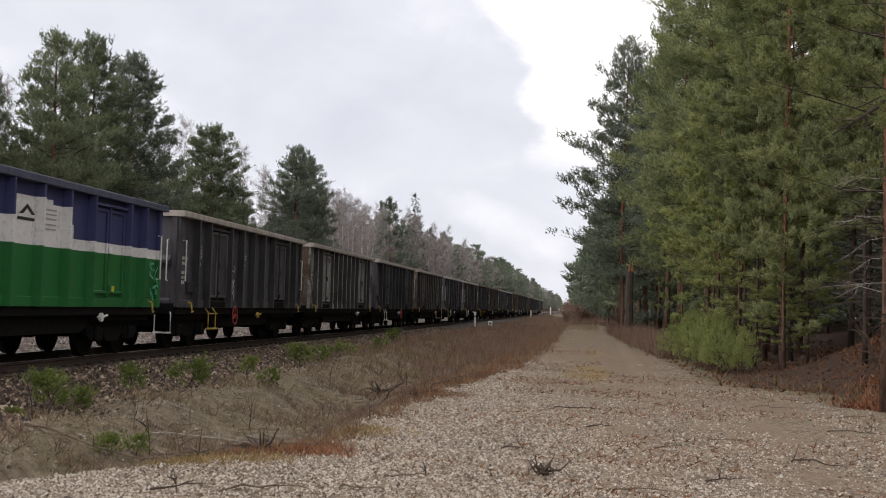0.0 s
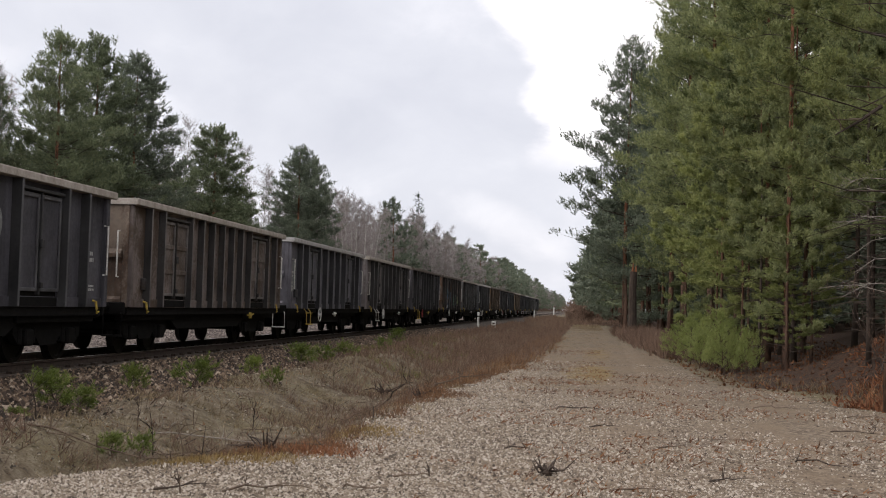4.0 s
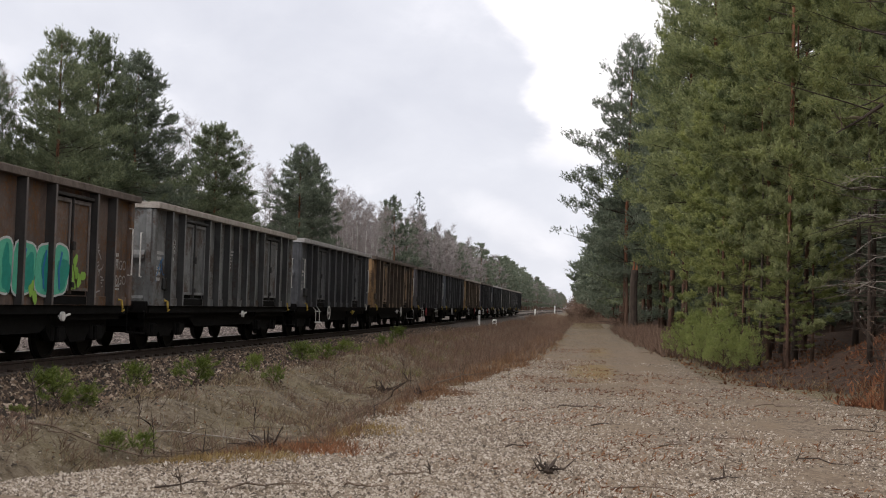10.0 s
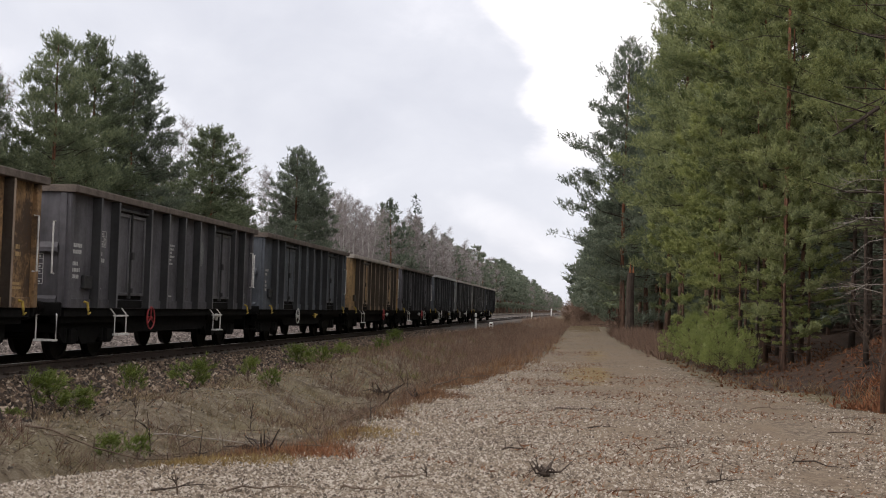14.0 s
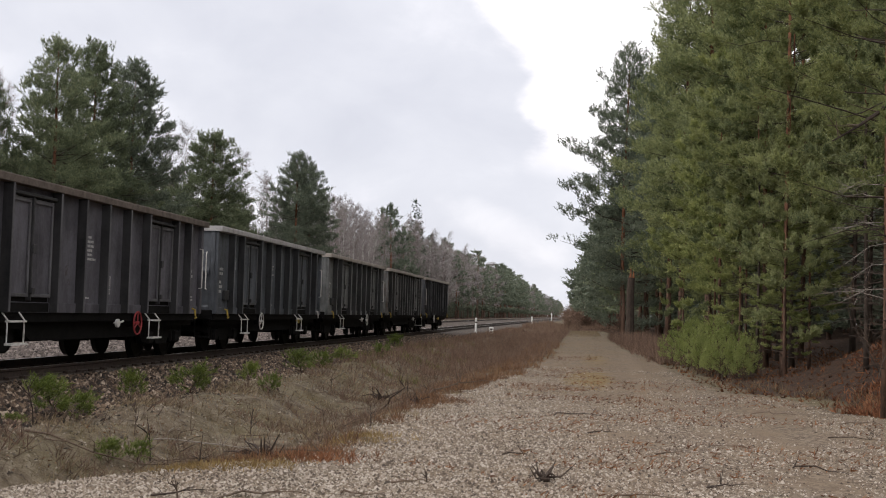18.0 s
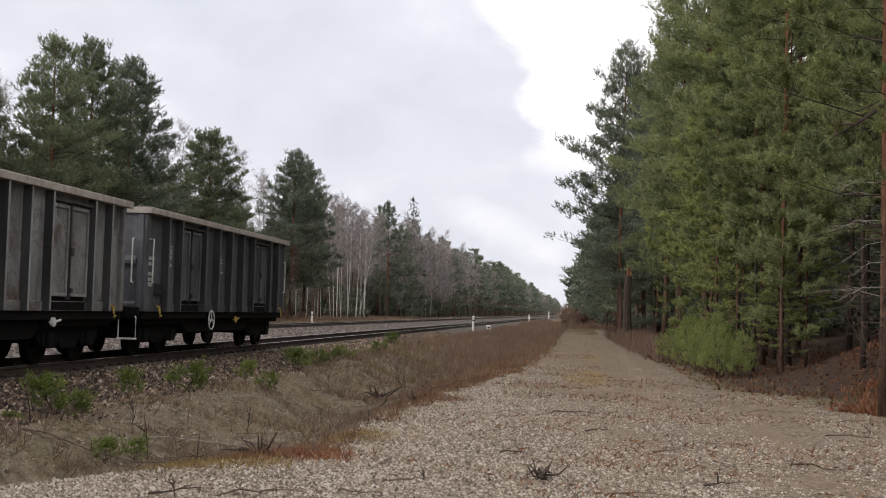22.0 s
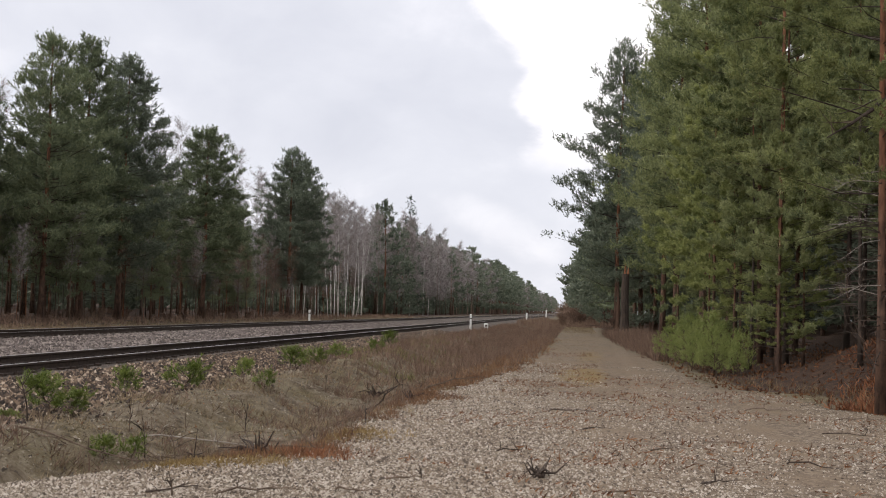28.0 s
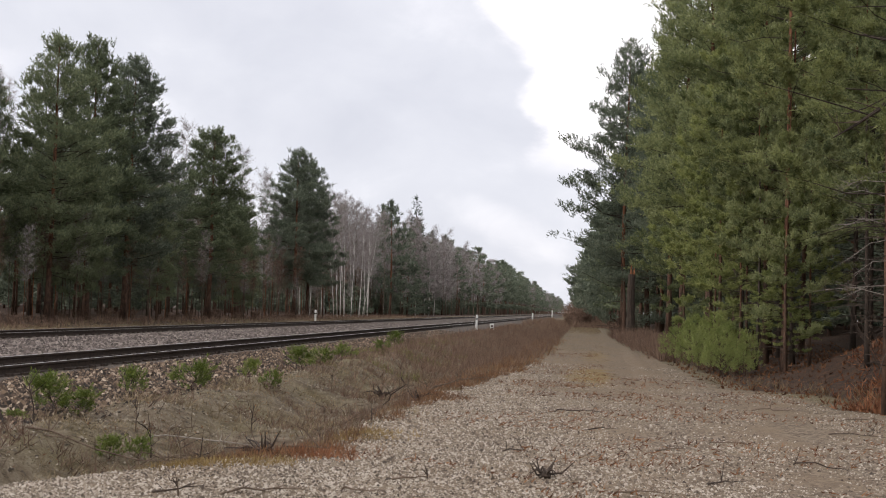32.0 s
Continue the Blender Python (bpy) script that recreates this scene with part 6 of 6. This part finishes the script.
def build_grass():
    rng = np.random.default_rng(31)
    # thin grass on the sandy bank and in the ditch
    x, y = scatter(rng, 7600, -6.9, -2.4, 11, 48, 1.4)
    k = (x < path_left(y) - 0.15) & (ripple(x, y, 0.7, 5) + 0.5 * ripple(x, y, 2.1, 1) > -0.2 + 0.45 * smooth(-5.2, -6.0, x) * (1 - smooth(28, 36, y)))
    blades("bank_grass", rng, x[k], y[k], np.maximum(0.06, 0.19 + 0.14 * ripple(x[k], y[k], 1.6, 4)), 0.0045, 0.75, 5, DRY_GRASS, "thin dry grass on the sandy bank", "grass", (0.35, -0.25, 0.6))
    x, y = scatter(rng, 6000, -6.9, -3.0, 11, 48, 1.3)
    k = (x < path_left(y) - 0.3) & (ripple(x, y, 0.9, 15) > -0.1 + 0.4 * smooth(-5.2, -6.0, x) * (1 - smooth(28, 36, y)))
    blades("withered_weeds", rng, x[k], y[k], np.maximum(0.1, 0.26 + 0.14 * ripple(x[k], y[k], 1.1, 3)), 0.005, 1.0, 5, BRUSH, "withered brown weeds in the ditch", "weeds")
    x, y = scatter(rng, 9000, -7.0, -3.6, 11, 36, 1.4)
    k = (x < path_left(y) - 0.3) & (ripple(x, y, 1.3, 25) + 0.7 * ripple(x, y, 3.3, 6) > 0.0)
    blades("bank_stubble", rng, x[k], y[k], np.maximum(0.03, 0.07 + 0.05 * ripple(x[k], y[k], 2.1, 9)), 0.004, 1.1, 5, STUBBLE, "short grey-green and brown growth on the sandy bank", "grass")
    # sticks, bark and leaf scraps lying about the bank
    for name, mat, n, ln, wd, lab in (("stick_litter", STICK, 2600, 0.28, 0.006, "pale broken sticks strewn over the ditch bank"), ("dark_litter", DEAD_LEAF, 2600, 0.06, 0.008, "dark brown leaf and bark scraps on the bank")):
        x, y = scatter(rng, n, -6.3, -2.2, 10.8, 34, 1.25)
        k = (x < path_left(y) + 0.05) & (ripple(x, y, 0.8, 61) + 0.6 * smooth(-4.8, -3.6, x) > 0.0)
        blades(name, rng, x[k], y[k], ln, wd, 1.1, 1, mat, lab, "litter", (0.3, 0.1, 0.05), 0.0)
    x, y = scatter(rng, 7000, -4.2, 5.2, 10, 34, 1.3)
    k = (x > path_left(y)) & (x < path_right(y)) & (ripple(x, y, 0.6, 71) + 0.5 * smooth(0.5, 3.0, x) > 0.15)
    blades("path_litter", rng, x[k], y[k], 0.09, 0.008, 1.3, 2, DEAD_LEAF, "brown needles and leaf scraps on the gravel", "litter", (0.9, 0.1, 0.1), -0.01)
    # rust-red and straw tufts along the edge of the path
    y = rng.uniform(11.2, 40, 1500)
    x = path_left(y) - np.abs(rng.normal(0, 0.40, len(y))) + 0.05
    k = ripple(x, y, 1.1, 22) > 0.05
    blades("rusty_edge_grass", rng, x[k], y[k], 0.17, 0.005, 0.9, 6, RUST_GRASS, "rust-red matted grass along the gravel's edge", "grass")
    y = rng.uniform(11.5, 34, 1400)
    x = path_left(y) + rng.normal(0.0, 0.25, len(y))
    k = ripple(x, y, 0.6, 41) > 0.15
    blades("straw_edge_grass", rng, x[k], y[k], 0.12, 0.005, 1.0, 7, DRY_GRASS, "straw-coloured low grass along the gravel", "grass")
    # patches of rust-red litter and straw beside the near gravel
    for name, mat, spots, size, lab in (("rust_litter", FERN, ((-2.85, 13.3),), 0.15, "rust-red fern litter in patches"), ("brown_litter", RUST_GRASS, ((-3.9, 12.9), (-3.35, 13.2), (-3.0, 13.9), (-3.6, 14.0), (-2.6, 22.6), (-3.0, 23.5)), 0.16, "brown withered fern in patches"),
                                        ("straw_patch", STRAW, ((-4.15, 12.3), (-3.8, 12.2), (-2.85, 15.4), (-2.75, 16.0), (-3.3, 12.6)), 0.11, "straw-yellow grass in low patches")):
        c = np.repeat(np.array(spots), 170, 0) + rng.normal(0, (0.30, 0.22), (170 * len(spots), 2))
        blades(name, rng, c[:, 0], c[:, 1], size, 0.006, 1.1, 6, mat, lab, "grass")
    # rust-red fern litter on the mound in the wood
    c = np.repeat(np.array(((5.1, 23.4), (5.5, 24.2), (6.0, 25.6), (6.2, 24.6), (7.0, 26.4), (7.8, 30.0), (6.9, 28.5), (5.6, 22.8), (5.9, 23.6), (6.6, 25.4), (6.3, 27.0), (7.2, 24.8), (7.6, 27.5), (8.4, 28.4), (7.0, 31.0), (8.8, 31.5))), 150, 0)
    c = c + rng.normal(0, (0.42, 0.5), c.shape)
    c = c[c[:, 0] > path_right(c[:, 1]) + 0.1]
    blades("fern_litter", rng, c[:, 0], c[:, 1], 0.21, 0.020, 1.0, 4, FERN, "rust-red dead fern on the woodland mound", "fern", (0, 0, 0.3))
    # brown brush further along
    x, y = scatter(rng, 15000, -7.6, -1.3, 27, 130, 1.35)
    k = (x < path_left(y) - 0.1) & (x > -7.4 + 0.6 * ripple(y, y, 0.3, 2)) & (ripple(x, y, 0.25, 3) > -0.75)
    k = k & (rng.uniform(0, 1, len(x)) < 0.10 + 0.90 * smooth(31, 52, y)) & (ripple(x, y, 0.5, 33) > -0.55)
    tall = 0.42 + 0.22 * ripple(x[k], y[k], 0.7, 8) + 0.12 * ripple(x[k], y[k], 2.2, 1)
    blades("brown_brush", rng, x[k], y[k], np.maximum(0.12, tall), 0.006, 0.5, 6, BRUSH, "dense brown leafless brush between track and path", "brush")
    x, y = scatter(rng, 3400, -5.5, -1.0, 26, 75, 1.2)
    k = (x < path_left(y) + 0.15) & (x > path_left(y) - 1.6) & (ripple(x, y, 0.9, 44) > -0.1)
    blades("orange_grass", rng, x[k], y[k], np.maximum(0.1, 0.28 + 0.18 * ripple(x[k], y[k], 1.3, 3)), 0.006, 0.5, 6, RUST_GRASS, "orange-brown tall dry grass beside the path", "grass")
    x, y = scatter(rng, 2200, -7.4, -4.5, 30, 70, 1.2)
    k = ripple(x, y, 0.4, 12) > 0.1
    blades("green_bank_grass", rng, x[k], y[k], 0.30, 0.006, 0.6, 6, MOSS_GRASS, "patchy green grass on the bank", "grass")
    # low growth on the path further off
    x, y = scatter(rng, 5000, -1.6, 2.6, 26, 130, 1.4)
    k = (x > path_left(y)) & (x < path_right(y)) & (np.abs(x - 1.65) > 0.75 - 0.3 * rng.uniform(0, 1, len(x))) & (ripple(x, y, 0.33, 6) > -0.25 - 0.012 * (y - 34))
    blades("path_grass", rng, x[k], y[k], 0.07, 0.006, 1.0, 6, DRY_GRASS, "thin dry grass growing on the path", "grass")
    x, y = scatter(rng, 2600, -1.5, 0.6, 25, 60, 1.4)
    k = (ripple(x, y, 0.3, 50) > 0.2) & (x > path_left(y))
    blades("ochre_path_grass", rng, x[k], y[k], 0.08, 0.006, 1.0, 6, RUST_GRASS, "ochre withered grass on the path", "grass")
    # wood edge on the other side of the path
    x, y = scatter(rng, 5200, 2.2, 9.5, 19, 80, 1.3)
    k = x > path_right(y) + 0.1
    blades("leaf_litter", rng, x[k], y[k], 0.12, 0.03, 1.6, 4, DEAD_LEAF, "fallen rust-brown leaves under the pines", "leaves")
    x, y = scatter(rng, 2000, 2.4, 8.5, 20, 70, 1.3)
    k = (x > path_right(y) + 0.1) & (x < path_right(y) + 1.6) & (ripple(x, y, 0.5, 9) > 0.0)
    blades("wood_edge_grass", rng, x[k], y[k], 0.34, 0.006, 0.6, 6, DRY_GRASS, "pale dry grass at the wood edge", "grass")
    x, y = scatter(rng, 1500, 1.8, 4.2, 44, 95, 1.2)
    k = x > path_right(y) - 0.1
    blades("wood_edge_brush", rng, x[k], y[k], 0.9, 0.010, 0.4, 6, BRUSH, "brown leafless brush at the wood edge", "brush")
    x, y = scatter(rng, 1800, -1.3, 1.5, 100, 138, 0.8)
    blades("pale_path_grass", rng, x, y, 0.10, 0.02, 1.0, 5, DRY_GRASS, "pale dry grass patch at the end of the path", "grass")
    # where the path ends
    x, y = scatter(rng, 2600, -7, 6, 138, 260, 1.4)
    blades("path_end_brush", rng, x, y, 0.9, 0.016, 0.45, 6, BRUSH, "brown brush where the path runs out", "brush")
    # grass behind the far track
    x, y = scatter(rng, 6000, -29.5, -23.5, 42, 200, 1.5)
    blades("far_verge_grass", rng, x, y, 0.22, 0.014, 0.7, 5, DRY_GRASS, "straw-coloured verge grass beyond the far track", "grass")
    x, y = scatter(rng, 2600, -34, -26.5, 44, 220, 1.4)
    blades("far_verge_brush", rng, x, y, 0.55, 0.014, 0.5, 5, BRUSH, "brown undergrowth at the foot of the far wood", "brush")


build_grass()


def branch(x, y, turn, reach, lift, label, seed, twigs=3, thick=0.014, mat=None):
    """A fallen bough that lies on the ground, some of its twigs sticking up."""
    rng = np.random.default_rng(seed)
    ca, sa = math.cos(turn), math.sin(turn)
    pts = []
    for i in range(7):
        u = i / 6
        px, py = x + ca * reach * u + rng.normal(0, 0.04 * reach), y + sa * reach * u + rng.normal(0, 0.07 * reach)
        pts.append((px, py, float(height(px, py)) + thick * 0.7 + lift * math.sin(u * 2.2) + abs(rng.normal(0, 0.025 * reach)) * (i > 0)))
    thick = thick * 1.1
    o = Vector(pts[0])
    ob = thing("fallen_branch", o, label, "branch", "fallen branches")
    g = Geo().tube([Vector(p) - o for p in pts], [thick * (1 - 0.75 * i / 6) for i in range(7)], 6)
    part("bough", g, mat or DEAD_WOOD, ob)
    for k in range(twigs):
        i = 1 + rng.integers(0, 5)
        b = Vector(pts[i]) - o
        d = Vector((rng.normal(0, 0.5), rng.normal(0, 0.5), rng.uniform(0.3, 1.0))) * min(reach, 1.2) * rng.uniform(0.14, 0.34)
        m = b + d * 0.5 + Vector(rng.normal(0, 0.04, 3))
        part("twig", Geo().tube([b, m, b + d], [thick * 0.5, thick * 0.36, thick * 0.12], 4), mat or DEAD_WOOD, ob)
    return ob


def dead_stem(x, y, tall, seed, label, forks=3, thick=0.012):
    """An upright leafless stem with forks."""
    rng = np.random.default_rng(seed)
    ob = thing("dead_stem", (x, y, float(height(x, y)) - 0.02), label, "dead plant", "dead stems")
    lean = rng.normal(0, 0.18, 2)
    pts = [Vector((lean[0] * tall * u * u, lean[1] * tall * u * u, tall * u)) for u in (0, 0.3, 0.6, 1.0)]
    part("stem", Geo().tube(pts, [thick, thick * 0.8, thick * 0.55, thick * 0.2], 5), DEAD_WOOD if seed % 2 else DARK_BARK, ob)
    for k in range(forks):
        b = pts[1 + k % 2].lerp(pts[2], rng.uniform(0, 0.8))
        d = Vector((rng.normal(0, 0.5), rng.normal(0, 0.5), rng.uniform(0.4, 0.9))) * tall * rng.uniform(0.25, 0.5)
        part("twig", Geo().tube([b, b + d * 0.5 + Vector(rng.normal(0, 0.02, 3)), b + d], [thick * 0.55, thick * 0.4, thick * 0.12], 4), DARK_BARK, ob)
    return ob


def root_clump(x, y, size, seed, label):
    """A torn-out root with prongs."""
    rng = np.random.default_rng(seed)
    ob = thing("root_clump", (x, y, float(height(x, y)) - 0.01), label, "root", "torn roots")
    b = bmesh.new()
    bmesh.ops.create_icosphere(b, subdivisions=2, radius=size * 0.3)
    for v in b.verts:
        v.co *= 0.7 + 0.6 * noise.noise(v.co * 9 / size * 0.3 + Vector((seed, 0, 0)))
        v.co.z = v.co.z * 0.8 + size * 0.2
    part("root_ball", Geo().take(b), DARK_BARK, ob)
    for k in range(14):
        a = rng.uniform(0, 6.28)
        r = size * rng.uniform(0.25, 1.5)
        part("root", Geo().tube([(0, 0, size * 0.25), (math.cos(a) * r * 0.5 + rng.normal(0, 0.08 * size), math.sin(a) * r * 0.5, size * rng.uniform(0.2, 0.6)), (math.cos(a) * r, math.sin(a) * r, size * rng.uniform(0.0, 1.1))],
                                 [size * 0.08, size * 0.045, size * 0.015], 5), DARK_BARK, ob)
    return ob


def build_litter():
    lab = "grey-brown fallen branch lying across the ditch"
    branch(-6.3, 13.6, 0.15, 2.7, 0.10, "long grey-brown fallen branch lying across the ditch", 1, 12, 0.012)
    branch(-4.6, 14.3, 0.25, 1.7, 0.06, lab, 2, 7, 0.011)
    branch(-5.2, 13.7, 0.55, 1.5, 0.12, "broken branch with upright twigs", 8, 7, 0.010)
    branch(-4.9, 14.9, -0.25, 1.6, 0.16, lab, 9, 8, 0.010)
    branch(-5.6, 15.6, -0.35, 2.0, 0.22, "pale fallen branch leaning on the ditch bank", 3, 5, 0.012, PALE_TWIG)
    branch(-4.2, 13.2, 0.35, 1.6, 0.03, lab, 4, 3, 0.013)
    branch(-3.9, 24.5, -0.9, 1.3, 0.28, "dark forked branch standing out of the ditch", 5, 4, 0.015, DARK_BARK)
    branch(-3.2, 25.0, 0.9, 2.1, 0.12, lab, 6, 3, 0.016)
    rng = np.random.default_rng(77)
    for k in range(16):
        y = rng.uniform(12.2, 30)
        branch(rng.uniform(-6.2, -3.4) + 0.04 * (y - 12), y, rng.uniform(-0.8, 0.8), rng.uniform(0.5, 1.3), rng.uniform(0.02, 0.12), "broken grey twig in the ditch", 120 + k, 3, 0.008)
    slab = "dry twig lying on the gravel"
    for i, (x, y, a, r) in enumerate(((-1.75, 11.7, 0.1, 0.42), (-3.6, 10.35, 0.5, 0.5), (-2.95, 10.45, 0.3, 0.75), (-0.45, 20.4, 0.0, 0.75), (1.6, 16.5, -0.6, 0.7), (2.3, 14.2, -0.9, 0.8),
                                       (0.9, 15.2, 0.1, 0.35), (3.4, 18.2, -0.3, 0.8), (4.2, 21.0, 0.2, 0.7), (1.2, 12.2, 0.4, 0.4), (-2.1, 10.9, -0.4, 0.5), (0.1, 17.6, 0.1, 0.4), (2.9, 22.5, 0.15, 0.9),
                                       (-0.9, 14.6, 0.3, 0.3), (0.25, 11.35, -0.25, 0.6))):
        branch(x, y, a, r, 0.02, slab, 20 + i, 2, 0.010, DARK_BARK if i % 2 else None)
    for i, (x, y, h) in enumerate(((-1.42, 11.8, 0.16), (-3.33, 10.3, 0.22), (-6.45, 14.4, 0.75), (-6.1, 14.0, 0.5), (-5.0, 14.4, 0.62), (-4.7, 14.6, 0.55), (-4.35, 14.2, 0.5), (-2.55, 26.0, 0.38),
                                    (-3.3, 26.5, 0.35), (-4.43, 30.5, 0.95), (-4.0, 29.0, 0.6), (-5.6, 15.5, 0.5), (-3.7, 15.0, 0.4), (-3.2, 15.4, 0.32), (-4.9, 18.5, 0.5), (-4.3, 21.0, 0.5), (-3.0, 18.0, 0.35), (-5.2, 26.0, 0.6))):
        dead_stem(x, y, h, 60 + i, "thin dead stem with bare forked twigs", 3 + i % 3, 0.010)
    root_clump(-0.33, 12.1, 0.20, 3, "dark torn root with prongs on the gravel")
    root_clump(-3.4, 13.4, 0.30, 4, "dark charred root clump at the ditch edge")
    root_clump(-2.95, 23.0, 0.22, 5, "dark root clump at the gravel edge")
    root_clump(-4.3, 27.2, 0.34, 6, "dark uprooted clump in the ditch")
    # broken pine
    s = thing("broken_trunk", (3.0, 83.5, float(height(3.0, 83.5)) - 0.1), "broken dead pine trunk with splintered top", "dead tree")
    part("trunk", Geo().tube([(0, 0, 0), (0.03, 0, 1.5), (0.0, 0, 3.2), (0.05, 0, 4.3)], [0.36, 0.28, 0.26, 0.24], 10), DARK_BARK, s)
    for k, (a, h) in enumerate(((0.2, 0.5), (2.0, 0.9), (4.0, 0.35))):
        c = Vector((0.05 + 0.13 * math.cos(a), 0.13 * math.sin(a), 4.25))
        part("splinter", Geo().tube([c, c + Vector((0.02, 0, h))], [0.10, 0.01], 5), PINE_RED, s, "pale torn splinter of wood")
    s2 = thing("broken_trunk", (2.6, 85.0, float(height(2.6, 85.0)) - 0.1), "thin reddish dead trunk beside the broken pine", "dead tree")
    part("trunk", Geo().tube([(0, 0, 0), (0.05, 0, 2.2), (0.0, 0, 3.9)], [0.15, 0.12, 0.05], 8), PINE_BARK, s2)

    # line-side posts
    def marker(x, y, h, r, label, band=False):
        p = thing("marker_post", (x, y, float(height(x, y)) - 0.05), label, "marker post", "line-side posts")
        part("post", Geo().tube([(0, 0, 0), (0, 0, h)], r, 10), WHITE_PAINT, p)
        part("cap", Geo().tube([(0, 0, h), (0, 0, h + 0.05)], [r * 1.15, r * 0.4], 10), WHITE_PAINT, p)
        if band:
            part("band", Geo().tube([(0, 0, h * 0.72), (0, 0, h * 0.80)], r * 1.06, 10), DARK_BARK, p)
    marker(-8.05, 95.0, 1.15, 0.085, "white marker post beside the track", True)
    marker(-25.4, 118.0, 1.15, 0.10, "white marker post beyond the far track", True)
    marker(-8.3, 205.0, 1.2, 0.13, "white distant marker post beside the track")
    marker(-8.3, 330.0, 2.0, 0.16, "white distant marker post beside the track")
    b = thing("kilometre_stone", (-6.9, 95.2, float(height(-6.9, 95.2)) - 0.05), "small whitewashed kilometre stone in the brush", "stone marker")
    part("slab", Geo().box(-0.16, 0.16, -0.08, 0.08, 0, 0.62, 0.03), WHITE_PAINT, b)
    part("number_bar", Geo().box(-0.09, 0.09, -0.086, -0.0815, 0.38, 0.50), DARK_BARK, b)
    part("number_bar", Geo().box(-0.09, 0.09, -0.086, -0.0815, 0.18, 0.30), DARK_BARK, b)


build_litter()


def motions():
    for w, n in WAGONS:
        walk(w, [(t, Matrix.Translation((TRACK_X, PITCH * n - 6.39 - advance(t), RAIL_Z))) for t in range(0, 33, 2)])
    # all wheelsets roll alike
    first = WHEELSETS[0]
    walk(first, [(k / 30, Matrix.Rotation((advance(k / 30) - advance(0)) / 0.46, 4, "X")) for k in range(0, 961)])
    for ob in WHEELSETS[1:]:
        ob.rotation_mode = "QUATERNION"
        keys = ob.animation_data_create()
        keys.action = first.animation_data.action
        keys.action_slot = first.animation_data.action_slot


motions()
